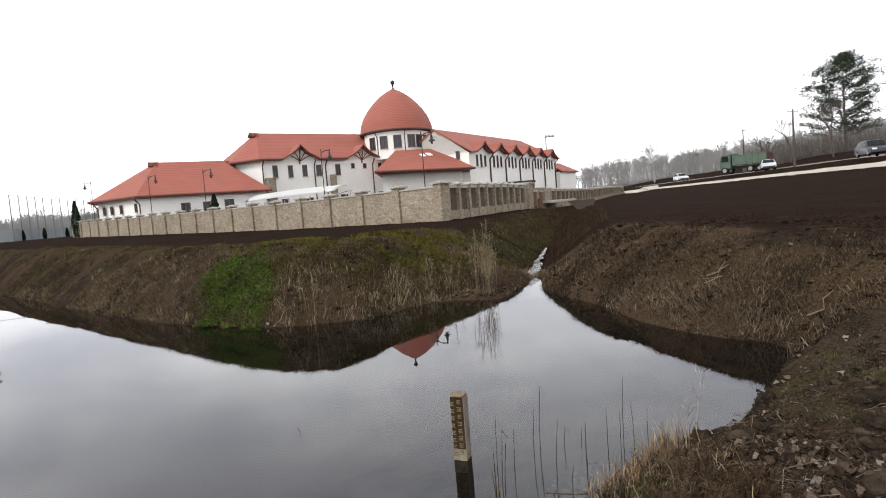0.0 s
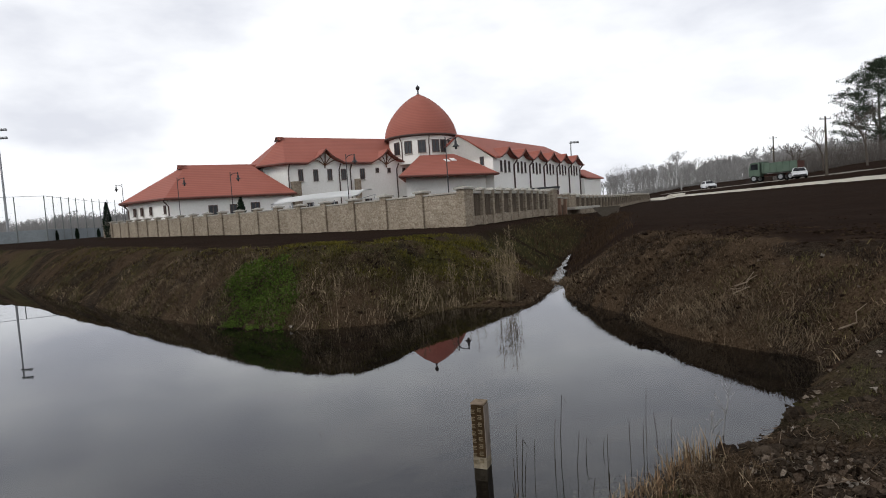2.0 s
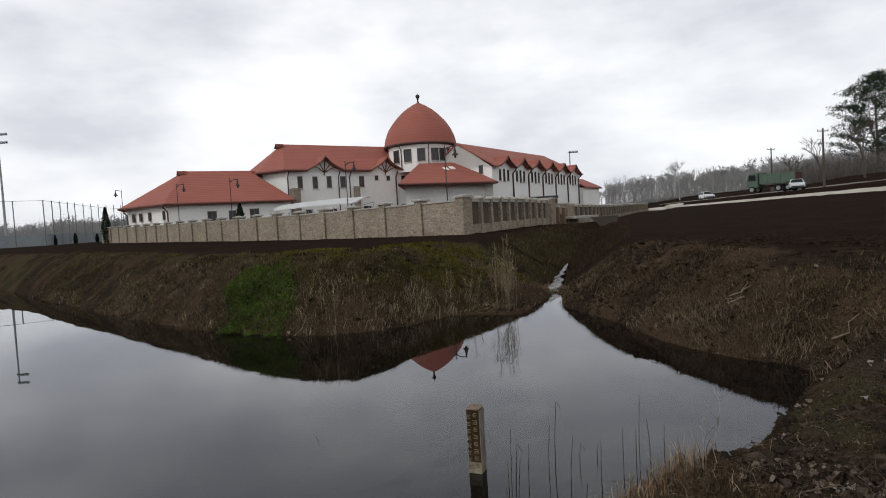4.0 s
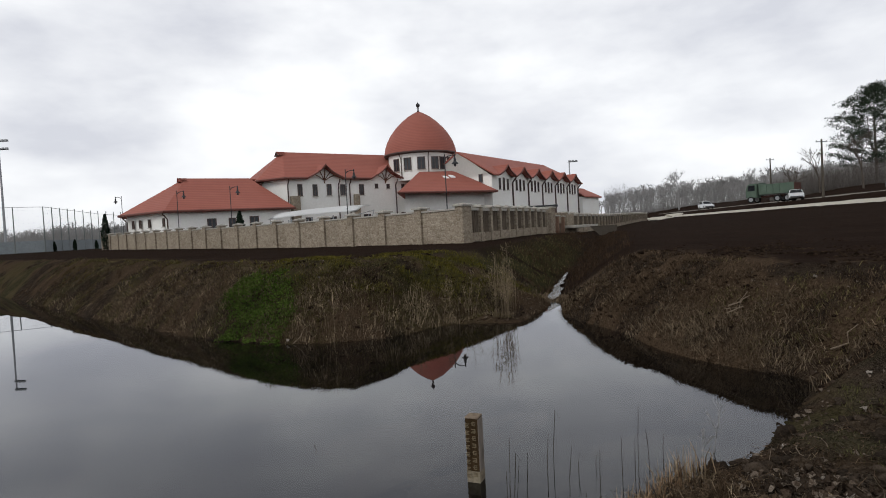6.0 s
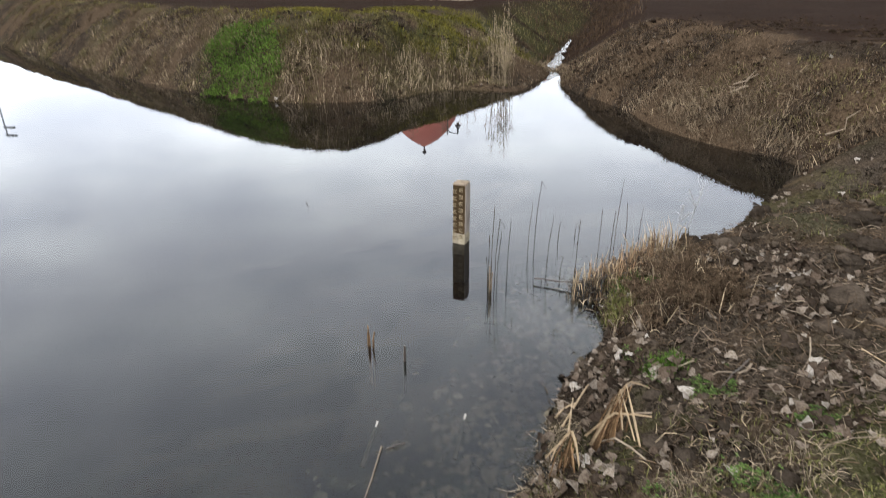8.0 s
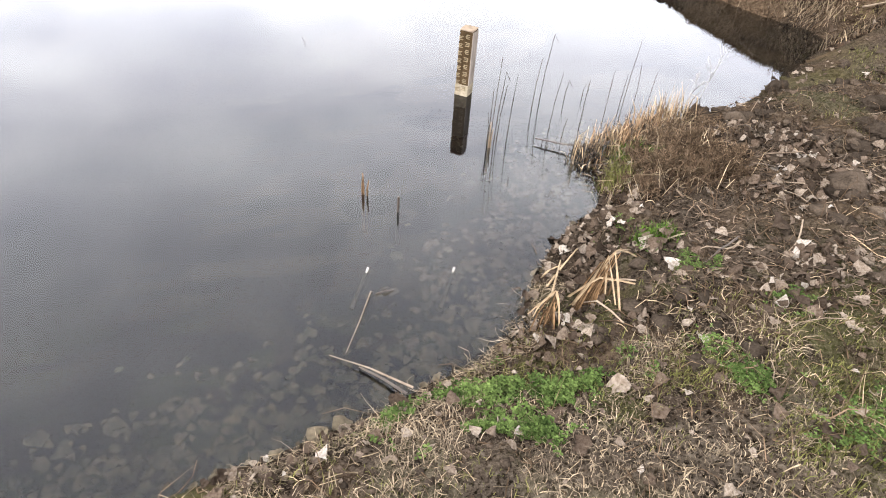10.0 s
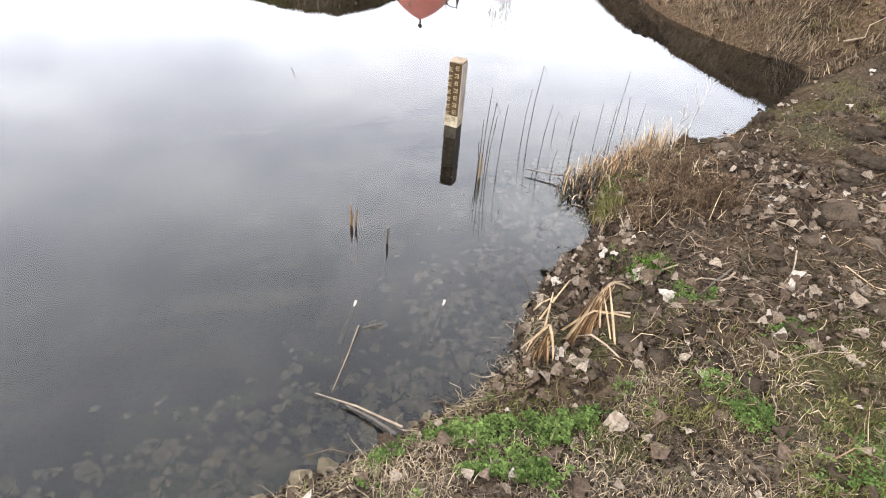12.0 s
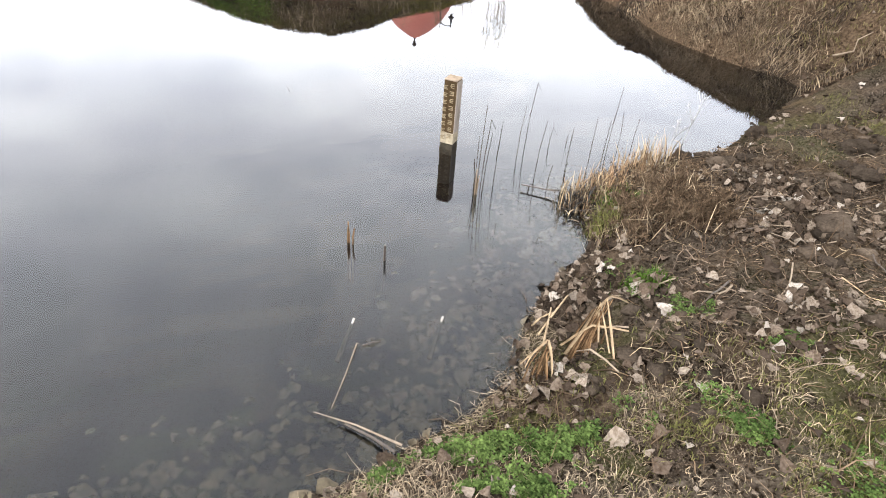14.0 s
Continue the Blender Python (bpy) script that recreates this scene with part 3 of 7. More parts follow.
# the two-storey hall
A, B, C = (-15.9, 62.3), (-2.4, 71.2), (-19.4, 63.9)
U1 = unit(A, B)
EAVE, RIDGE = 8.31, 11.72
LEN1 = math.hypot(B[0] - A[0], B[1] - A[1])
B2, A2, C2 = shifted(B, U1, 0, 10), shifted(A, U1, 0, 10), shifted(C, U1, 0, 6.5)
R1, R2 = shifted(A, U1, 1.6, 5.0), shifted(B, U1, 0, 5.0)
SLOPE1 = (RIDGE - EAVE) / 5.0
GABLE1 = gable_profile(2.15, 1.5)
HALL_GABLES = (4.57, 12.15)
bm = bmesh.new()
slab(bm, [notched_eave(A, U1, LEN1, EAVE, SLOPE1, HALL_GABLES, GABLE1) + [(*R2, RIDGE), (*R1, RIDGE)], [(*C, EAVE), (*A, EAVE), (*R1, RIDGE)],
          [(*C2, EAVE), (*C, EAVE), (*R1, RIDGE)], [(*A2, EAVE), (*C2, EAVE), (*R1, RIDGE)], [(*B2, EAVE), (*A2, EAVE), (*R1, RIDGE), (*R2, RIDGE)]])
part("roof", bm, M_TILE, house, "red tiled hipped roof of the hall")
bm = bmesh.new()
wa, wb, wc = shifted(A, U1, 0.35, 0.6), shifted(B, U1, 0.0, 0.6), shifted(C, U1, 0.75, 0.25)
prism(bm, [wc, wa, wb, shifted(B2, U1, 0, -0.6), shifted(A2, U1, 0.5, -0.6), shifted(C2, U1, 0.8, -0.3)], GROUND_Z, EAVE - 0.12)
part("wall", bm, M_PLASTER, house, "cream plastered hall wall")
for g0, g1 in ((0.0, 2.42), (6.72, 10.0), (14.3, 16.1)):
    gutter(shifted(A, U1, g0, 0), shifted(A, U1, g1, 0), EAVE - 0.06)
gutter(C, A, EAVE - 0.06)
for along in HALL_GABLES:
    eave_gable(A, U1, along, EAVE, SLOPE1, GABLE1, 0.6, -0.12)
for along, w, h, z in ((1.77, 0.54, 1.3, 7.03), (3.47, 0.54, 1.3, 7.0), (5.1, 0.54, 1.26, 7.05), (6.75, 0.62, 1.26, 7.03), (9.05, 0.6, 1.24, 7.05),
                       (10.97, 0.4, 0.56, 7.45), (12.5, 0.4, 0.56, 7.42), (14.5, 0.42, 0.6, 7.4), (2.6, 0.8, 1.0, 3.6), (5.4, 0.8, 1.0, 3.6), (9.6, 0.9, 1.1, 3.7), (14.4, 0.6, 0.7, 4.0)):
    window(basis(shifted(A, U1, along, 0.6), U1, z), w, h)
for along in (0.42, 6.2, 7.55, 13.5, 15.4):
    p = shifted(A, U1, along, 0.6)
    downpipe(p[0], p[1], GROUND_Z, EAVE - 0.1, (U1[1], -U1[0]))
bm = bmesh.new()
box(bm, (8.0, 0.05, GROUND_Z), (8.55, 0.62, 6.5), basis(A, U1))
part("chimney_shaft", bm, M_STONE, house, "tan masonry shaft against the wall")
bm = bmesh.new()
box(bm, (0.62, -0.25, GROUND_Z), (1.45, 0.59, 6.25), basis(A, U1))
box(bm, (0.57, -0.3, 6.25), (1.5, 0.588, 6.36), basis(A, U1))
part("chimney_shaft", bm, M_STONE, house, "tan masonry pillar where the wings meet")

# the low wing
E1, E2, E3 = (-14.6, 60.9), (-25.4, 55.0), (-31.8, 59.0)
UE = unit(E2, E1)
LOW, LRIDGE = 5.06, 8.63
E4, E5 = shifted(E3, UE, 1.0, 6.5), shifted(E1, UE, 0.5, 11)
L1, L2 = (-25.8, 61.0), (-17.5, 66.4)
bm = bmesh.new()
slab(bm, [[(*E2, LOW), (*E1, LOW), (*shifted(E1, UE, -3.4, 5.5), LRIDGE), (*L1, LRIDGE)], [(*E3, LOW), (*E2, LOW), (*L1, LRIDGE)],
          [(*E4, LOW), (*E3, LOW), (*L1, LRIDGE)], [(*E5, LOW), (*E4, LOW), (*L1, LRIDGE), (*L2, LRIDGE)]])
part("roof", bm, M_TILE, house, "red tiled hipped roof of the low wing")
bm = bmesh.new()
prism(bm, [shifted(E3, UE, 0.75, 0.2), shifted(E2, UE, 0.3, 0.65), shifted(E1, UE, -0.5, 0.65), shifted(E5, UE, -0.5, -0.6), shifted(E4, UE, 0.5, -0.6)], GROUND_Z, LOW - 0.12)
part("wall", bm, M_PLASTER, house, "cream plastered wall of the low wing")
gutter(E2, E1, LOW - 0.06)
gutter(E3, E2, LOW - 0.06)
for along, w, h, z in ((4.2, 0.85, 1.0, 3.75), (6.1, 0.7, 1.5, 3.5), (8.2, 0.9, 1.0, 3.85)):
    window(basis(shifted(E2, UE, along, 0.65), UE, z), w, h)
UC = unit(E3, E2)
for along in (1.6, 2.8, 4.3, 6.6):
    window(basis(shifted(E3, UC, along, 0.52), UC, 4.05), 0.26, 0.8, 0)
for p, u in ((shifted(E3, UC, 0.75, 0.5), UC), (shifted(E2, UC, -0.2, 0.5), UC)):
    downpipe(p[0], p[1], GROUND_Z, LOW - 0.1, (u[1], -u[0]))



def hip_gablet(p, u, ridge, fall):
    """The small vented gable where the ridge ends above the hip."""
    hw, dz = 0.72, 0.72 * fall
    bm = bmesh.new()
    pts = [(shifted(p, u, a, o), ridge + 0.03 - abs(o) / hw * dz) for a in (-0.75, 0.12) for o in (-hw, 0, hw)]
    v = [bm.verts.new((*q, z)) for q, z in pts]
    bm.faces.new((v[0], v[1], v[4], v[3]))
    bm.faces.new((v[1], v[2], v[5], v[4]))
    bmesh.ops.solidify(bm, geom=bm.faces[:], thickness=0.1)
    g = part("hip_gablet", bm, M_TILE, house)
    bm = bmesh.new()
    bm.faces.new([bm.verts.new((*shifted(p, u, -0.68, o), z)) for o, z in ((-hw * 0.9, ridge - dz), (0, ridge - 0.06), (hw * 0.9, ridge - dz))])
    bmesh.ops.solidify(bm, geom=bm.faces[:], thickness=0.08)
    part("vent", bm, M_BROWN, g, "dark louvred vent")


hip_gablet(R1, U1, RIDGE, 0.68)
hip_gablet(L1, UE, LRIDGE, 0.64)

# the dome on its drum
DX, DY = -1.88, 73.3
bm = bmesh.new()
prof = [(4.45, 11.33), (4.42, 11.5)]
for k in range(1, 17):
    a = k / 16
    prof.append((max(0.14, 4.4 * (1 - a ** 1.7) ** 0.76), 11.5 + 5.15 * a))
lathe(bm, prof, DX, DY, 40)
for f in bm.faces:
    f.smooth = True
dome = part("dome", bm, M_TILE, house, "egg-shaped red tiled dome")
bm = bmesh.new()
lathe(bm, [(0.3, 16.5), (0.12, 16.7), (0.07, 17.0), (0.16, 17.05), (0.07, 17.12), (0.2, 17.25), (0.26, 17.42), (0.2, 17.6), (0.04, 17.68), (0.0, 17.9)], DX, DY, 12)
part("finial", bm, M_IRON, dome, "dark metal ball finial")
bm = bmesh.new()
lathe(bm, [(3.95, 8.0), (3.95, 11.36)], DX, DY, 40)
drum = part("drum", bm, M_PLASTER, house, "round cream plastered drum")
bm = bmesh.new()
lathe(bm, [(3.98, 11.1), (4.5, 11.22), (4.5, 11.34), (3.98, 11.36)], DX, DY, 40)
part("cornice", bm, M_BROWN, house)
for deg in (-112, -88, -64, -48, -30, -136):
    a = radians(deg)
    m = basis((DX + 3.93 * math.cos(a), DY + 3.93 * math.sin(a)), (-math.sin(a), math.cos(a)), 9.9)
    window(m, 0.95, 1.5, 1)
for deg in (-124, -76, -20):
    a = radians(deg)
    downpipe(DX + 3.95 * math.cos(a), DY + 3.95 * math.sin(a), 8.3, 11.2, (math.cos(a), math.sin(a)), 0.06, 0.4)

# the annex before the drum
G1, G2 = (-4.1, 60.9), (6.7, 66.3)
UG = unit(G1, G2)
GE = 6.05
T1, T2 = (-2.05, 69.2), (2.3, 70.2)
G3, G4 = shifted(G2, UG, 0, 9), shifted(G1, UG, 4.7, 9)
bm = bmesh.new()
slab(bm, [[(*G1, GE), (*G2, GE), (*T2, 8.85), (*T1, 8.85)], [(*G2, GE), (*G3, GE), (*T2, 8.85)], [(*G4, GE), (*G1, GE), (*T1, 8.85)]])
part("roof", bm, M_TILE, house, "red tiled lean-to roof of the annex")
bm = bmesh.new()
prism(bm, [shifted(G1, UG, 1.6, 1.9), shifted(G2, UG, -0.5, 1.9), shifted(G3, UG, -0.5, 0), shifted(G4, UG, 1.4, 0)], GROUND_Z, GE + 0.32)
part("wall", bm, M_PLASTER, house, "shaded plastered wall of the annex")
gutter(G1, G2, GE - 0.06)
LENG = math.hypot(G2[0] - G1[0], G2[1] - G1[1])
for along, w, h, z in ((5.6, 1.1, 0.55, 3.5), (2.4, 0.6, 0.6, 3.4)):
    window(basis(shifted(G1, UG, along, 1.9), UG, z), w, h)
for f, g in ((0.56, 0.62), (0.68, 0.66)):
    e, t = Vector((*shifted(G1, UG, LENG * f, 0), GE)), Vector((T1[0] + (T2[0] - T1[0]) * f, T1[1] + (T2[1] - T1[1]) * f, 8.85))
    c = e.lerp(t, g)
    bm = bmesh.new()
    m = basis((c.x, c.y), UG, c.z + 0.13) @ pose(0, 0, 0, 23)
    box(bm, (-0.28, -0.4, -0.06), (0.28, 0.4, 0.06), m)
    part("skylight", bm, M_WHITE, house, "white roof window")

# the long range
H1, H2 = (6.5, 66.7), (22.0, 89.8)
UH = unit(H1, H2)
LENH = math.hypot(H2[0] - H1[0], H2[1] - H1[1])
HR, HE = 11.0, 7.95
Q1, Q2 = shifted(H1, UH, 0, 4.9), shifted(H2, UH, -3.2, 4.9)
H3, H4 = shifted(H2, UH, 0, 9.8), shifted(H1, UH, 0, 9.8)
bm = bmesh.new()
NG, PITCH = 6, 4.32
RANGE_GABLES = [3.0 + PITCH * k for k in range(NG)]
SLOPEH, GABLEH = (HR - HE) / 4.9, gable_profile(2.05, 1.2, 5)
slab(bm, [notched_eave(H1, UH, LENH, HE, SLOPEH, RANGE_GABLES, GABLEH) + [(*Q2, HR), (*Q1, HR)], [(*H2, HE), (*H3, HE), (*Q2, HR)], [(*H3, HE), (*H4, HE), (*Q1, HR), (*Q2, HR)]])
part("roof", bm, M_TILE, house, "red tiled roof of the long range")
bm = bmesh.new()
ga, gb, gc = shifted(H1, UH, 0.15, 0.5), shifted(H2, UH, -0.5, 0.5), shifted(H4, UH, 0.15, -0.5)
prism(bm, [ga, gb, shifted(H3, UH, -0.5, -0.5), gc], GROUND_Z, HE - 0.1)
part("wall", bm, M_PLASTER, house, "cream plastered wall of the long range")
bm = bmesh.new()
gq = shifted(H1, UH, 0.15, 4.9)
t3 = [bm.verts.new(p) for p in ((*ga, HE - 0.12), (*gc, HE - 0.12), (*gq, HR - 0.1))]
bm.faces.new(t3)
bmesh.ops.solidify(bm, geom=bm.faces[:], thickness=0.2)
part("gable_wall", bm, M_PLASTER, house)
window(basis(shifted(H1, UH, 0.13, 1.9), (UH[1], -UH[0]), 7.6), 0.5, 1.0, 0)
for k, along in enumerate(RANGE_GABLES):
    eave_gable(H1, UH, along, HE, SLOPEH, GABLEH, 0.5, -0.15, False)
    p = shifted(H1, UH, along + PITCH / 2, 0.5)
    downpipe(p[0], p[1], GROUND_Z, HE - 0.1, (UH[1], -UH[0]), 0.1)
    for j in (-1, 0, 1):
        window(basis(shifted(H1, UH, along + 1.0 * j, 0.5), UH, 6.95), 0.42, 1.3 if j else 1.5, 0)
J1, J2 = (22.4, 90.6), (26.6, 96.4)
UJ = unit(J1, J2)
bm = bmesh.new()
prism(bm, [shifted(J1, UJ, 0, 0.4), shifted(J2, UJ, -0.4, 0.4), shifted(J2, UJ, -0.4, 4), shifted(J1, UJ, 0, 4)], GROUND_Z, 5.95)
part("wall", bm, M_PLASTER, house, "cream wall of the end block")
bm = bmesh.new()
J3, J4, JT = shifted(J2, UJ, 0, 4.6), shifted(J1, UJ, 0, 4.6), shifted(J2, UJ, -2.2, 2.3)
JS = shifted(J1, UJ, 0, 2.3)
slab(bm, [[(*J1, 6.05), (*J2, 6.05), (*JT, 7.5), (*JS, 7.5)], [(*J2, 6.05), (*J3, 6.05), (*JT, 7.5)], [(*J3, 6.05), (*J4, 6.05), (*JS, 7.5), (*JT, 7.5)]])
part("roof", bm, M_TILE, house, "red tiled roof of the end block")

# ---- boundary wall and fence ----


def pier(m, h, parent, half=0.22):
    bm = bmesh.new()
    box(bm, (-half, -half, -0.3), (half, half, h), m)
    part("pier", bm, M_STONE, parent)
    bm = bmesh.new()
    cap = half + 0.09
    box(bm, (-cap, -cap, h), (cap, cap, h + 0.07), m)
    top = [bm.verts.new(m @ Vector(p)) for p in ((-cap + 0.02, -cap + 0.02, h + 0.07), (cap - 0.02, -cap + 0.02, h + 0.07), (cap - 0.02, cap - 0.02, h + 0.07), (-cap + 0.02, cap - 0.02, h + 0.07))]
    tip = bm.verts.new(m @ Vector((0, 0, h + 0.15)))
    for i in range(4):
        bm.faces.new((top[i], top[(i + 1) % 4], tip))
    part("cap", bm, M_WALLCAP, parent)


def wall_run(thing, start, along, bay, n, open_bay, height_m, first=0):
    for k in range(first, n + 1):
        p = start + along * bay * k
        z = height(p[0], p[1])
        pier(basis(p, along, z), height_m, thing, 0.15 if open_bay else 0.22)
        if k == n:
            break
        q = start + along * bay * (k + 0.5)
        z2 = height(*(start + along * bay * (k + 1)))
        zz = (z + z2) / 2
        m = basis(q, along, zz)
        l = bay / 2 - (0.14 if open_bay else 0.2)
        bm = bmesh.new()
        if not open_bay:
            box(bm, (-l, -0.11, -0.4), (l, 0.11, height_m - 0.16), m)
            part("panel", bm, M_STONE, thing)
            bm = bmesh.new()
            box(bm, (-l, -0.16, height_m - 0.157), (l, 0.16, height_m - 0.09), m)
            part("coping", bm, M_WALLCAP, thing)
        else:
            box(bm, (-l, -0.11, -0.4), (l, 0.11, 0.44), m)
            part("plinth", bm, M_STONE, thing)
            bm = bmesh.new()
            box(bm, (-l, -0.10, height_m - 0.16), (l, 0.10, height_m - 0.04), m)
            part("top_rail", bm, M_WALLCAP, thing)
            for j in range(5):
                bm = bmesh.new()
                x = -l + (j + 0.5) * 2 * l / 5
                box(bm, (x - l * 0.135, -0.02, 0.443), (x + l * 0.135, 0.02, height_m - 0.163), m)
                part("slat", bm, M_SLAT, thing)


wall_thing = tagged(new("boundary_wall"), "tan stone boundary wall with piers and pale caps", "wall")
wall_run(wall_thing, WALL_CORNER, WALL_LEFT, 2.66, 20, False, 1.6)
fence_thing = tagged(new("boundary_fence"), "tan stone fence with piers and open bays", "fence")
wall_run(fence_thing, WALL_CORNER + WALL_RIGHT * 0.62, WALL_RIGHT, 1.5, 10, True, 1.6)
wall_run(fence_thing, WALL_CORNER + WALL_RIGHT * 25.2, WALL_RIGHT, 2.45, 36, True, 1.6)


gate = tagged(new("gateway"), "reddish brick gateway in the boundary fence", "gateway")
M_BRICK = varied("worn_brick", (0.15, 0.085, 0.06), (0.27, 0.18, 0.13), 1.2, 12, 0.9)
for a, l, hh, stone in ((16.75, 1.3, 1.72, True), (18.6, 0.3, 1.2, False), (20.6, 0.3, 1.2, False), (22.0, 0.4, 1.55, True)):
    p = WALL_CORNER + WALL_RIGHT * a
    m = basis(p, WALL_RIGHT, height(*p))
    bm = bmesh.new()
    box(bm, (-l / 2, -0.3, -0.3), (l / 2, 0.3, hh), m)
    bmesh.ops.bevel(bm, geom=bm.edges[:], offset=0.03, segments=1, affect="EDGES")
    g = part("gate_pier", bm, M_STONE if stone else M_BRICK, gate)
    bm = bmesh.new()
    box(bm, (-l / 2 - 0.07, -0.38, hh), (l / 2 + 0.07, 0.38, hh + 0.09), m)
    part("cap", bm, M_WALLCAP, g)
p = WALL_CORNER + WALL_RIGHT * 19.6
m = basis(p, WALL_RIGHT, height(*p))
bm = bmesh.new()
box(bm, (-1.85, -0.1, 0.72), (-1.16, 0.1, 1.5), m)
box(bm, (-0.84, -0.1, 0.72), (0.84, 0.1, 1.5), m)
box(bm, (1.16, -0.1, -0.3), (2.18, 0.1, 1.45), m)
part("gate_panel", bm, M_STONE, gate)
bm = bmesh.new()
box(bm, (-1.85, -0.02, -0.2), (-1.16, 0.02, 0.71), m)
box(bm, (-0.84, -0.02, -0.2), (0.84, 0.02, 0.71), m)
part("gate_leaf", bm, M_SLAT, gate, "dark slatted gate leaf")
p = WALL_CORNER + WALL_RIGHT * 23.6
bm = bmesh.new()
box(bm, (-1.38, -0.12, -0.4), (1.38, 0.12, 1.45), basis(p, WALL_RIGHT, height(*p)))
part("gate_panel", bm, M_STONE, gate)
# ---- lamps, canopy and other things in the yard ----


def lamp_post(x, y, top, side):
    """An iron post with a bowed arm from which a lantern hangs."""
    z = height(x, y)
    th = tagged(new("street_lamp"), "dark iron street lamp with a hanging lantern", "lamp", "lamps behind the wall")
    th.location = (x, y, z)
    h = top - z
    bm = bmesh.new()
    tube(bm, [(0, 0, -0.05), (0, 0, 0.9)], 0.1, 0.09, 8)
    tube(bm, [(0, 0, 0.9), (0, 0, h)], 0.034, 0.028, 8)
    part("post", bm, M_IRON, th)
    bm = bmesh.new()
    tube(bm, [(0, 0, h - 0.32), (side * 0.16, 0, h - 0.16), (side * 0.4, 0, h - 0.1), (side * 0.6, 0, h - 0.14)], 0.032, 0.022, 6)
    arm = part("arm", bm, M_IRON, th)
    bm = bmesh.new()
    lathe(bm, [(0.015, h - 0.02), (0.05, h - 0.1), (0.03, h - 0.2), (0.06, h - 0.28), (0.08, h - 0.46), (0.19, h - 0.58), (0.2, h - 0.61), (0.08, h - 0.62), (0.06, h - 0.76), (0.0, h - 0.78)], side * 0.6, 0, 10)
    part("lantern", bm, M_IRON, arm)


for x, y, top, side in ((-31.9, 60, 7.1, -1), (-22.8, 52, 6.6, 1), (-16.4, 47, 6.3, 1), (-6.45, 42, 6.55, 1), (0.5, 35, 6.35, 1)):
    lamp_post(x, y, top, side)


def canopy():
    th = tagged(new("canopy"), "long white sheet canopy on thin steel posts", "canopy")
    p, q = (-13.9, 48.2), (-6.4, 46.2)
    u = unit(p, q)
    l = math.hypot(q[0] - p[0], q[1] - p[1])
    bm = bmesh.new()
    rows = []
    for i in range(13):
        t = i / 12
        row = []
        for j in range(7):
            v = j / 6
            z = 3.5 + 0.2 * t + 0.62 * math.sin(math.pi * v * 0.62) + 0.1 * math.sin(math.pi * t)
            row.append(bm.verts.new((*shifted(p, u, t * l, v * 3.2), z)))
        rows.append(row)
    for a, b in zip(rows, rows[1:]):
        for j in range(6):
            bm.faces.new((a[j], b[j], b[j + 1], a[j + 1]))
    bmesh.ops.solidify(bm, geom=bm.faces[:], thickness=0.05)
    for f in bm.faces:
        f.smooth = True
    part("roof_sheet", bm, M_WHITE, th)
    for i in range(5):
        for v in (0.1, 3.0):
            x, y = shifted(p, u, 0.2 + i * (l - 0.4) / 4, v)
            bm = bmesh.new()
            tube(bm, [(x, y, height(x, y) - 0.05), (x, y, 3.48 + 0.02 * i)], 0.05, sides=6)
            part("post", bm, M_ZINC, th)
    x, y = shifted(p, u, l, 0.4)
    bm = bmesh.new()
    tube(bm, [(x, y, 3.5), (*shifted(p, u, l + 1.3, 0.4), 3.75), (*shifted(p, u, l + 0.9, 0.4), 2.6)], 0.04, sides=5)
    part("stay", bm, M_ZINC, th)


canopy()


def carport(x, y, turn, length, top):
    """A flat dark roof on four posts, in the yard behind the fence."""
    th = tagged(new("carport"), "dark flat-roofed open shelter in the yard behind the fence", "shelter")
    z = height(x, y)
    th.matrix_world = pose(x, y, z, 0, 0, turn)
    bm = bmesh.new()
    box(bm, (-length / 2, -1.6, top - z - 0.2), (length / 2, 1.6, top - z))
    bmesh.ops.bevel(bm, geom=bm.edges[:], offset=0.03, segments=1, affect="EDGES")
    part("roof", bm, M_IRON, th)
    for px in (-length / 2 + 0.2, length / 2 - 0.2):
        for py in (-1.4, 1.4):
            bm = bmesh.new()
            box(bm, (px - 0.06, py - 0.06, -0.05), (px + 0.06, py + 0.06, top - z - 0.2))
            part("post", bm, M_BROWN, th)


carport(9.2, 53.4, -9, 2.9, 3.62)


def flood_mast(x, y, top, heads, label):
    z = height(x, y)
    th = tagged(new("floodlight_mast"), label, "mast")
    th.location = (x, y, z)
    h = top - z
    bm = bmesh.new()
    tube(bm, [(0, 0, -0.1), (0, 0, h * 0.5), (0, 0, h)], 0.22, 0.1, 8)
    part("pole", bm, M_ZINC, th)
    for zz in heads:
        bm = bmesh.new()
        box(bm, (-0.3, -0.06, h - zz - 0.06), (1.6, 0.06, h - zz + 0.06))
        arm = part("crossarm", bm, M_ZINC, th)
        for k in range(3):
            bm = bmesh.new()
            box(bm, (-0.25, -0.14, -0.2), (0.25, 0.14, 0.2), pose(0.1 + k * 0.62, -0.15, h - zz + 0.1, -35))
            bmesh.ops.bevel(bm, geom=bm.edges[:], offset=0.05, segments=1, affect="EDGES")
            part("floodlight", bm, M_ZINC, arm)


flood_mast(-69.6, 95.3, 20.1, (0.2, 1.5), "tall grey floodlight mast beside the sports court")
flood_mast(25.7, 115.0, 14.0, (0.1,), "grey floodlight mast behind the long building")


M_SCREEN = varied("blue_grey_cloth", (0.17, 0.19, 0.2), (0.26, 0.285, 0.3), 0.4, 6, 0.9, bump=0.1)


M_FENCEPOST = varied("grey_green_paint", (0.09, 0.105, 0.1), (0.16, 0.18, 0.17), 1.5, 14, 0.6, bump=0.1)


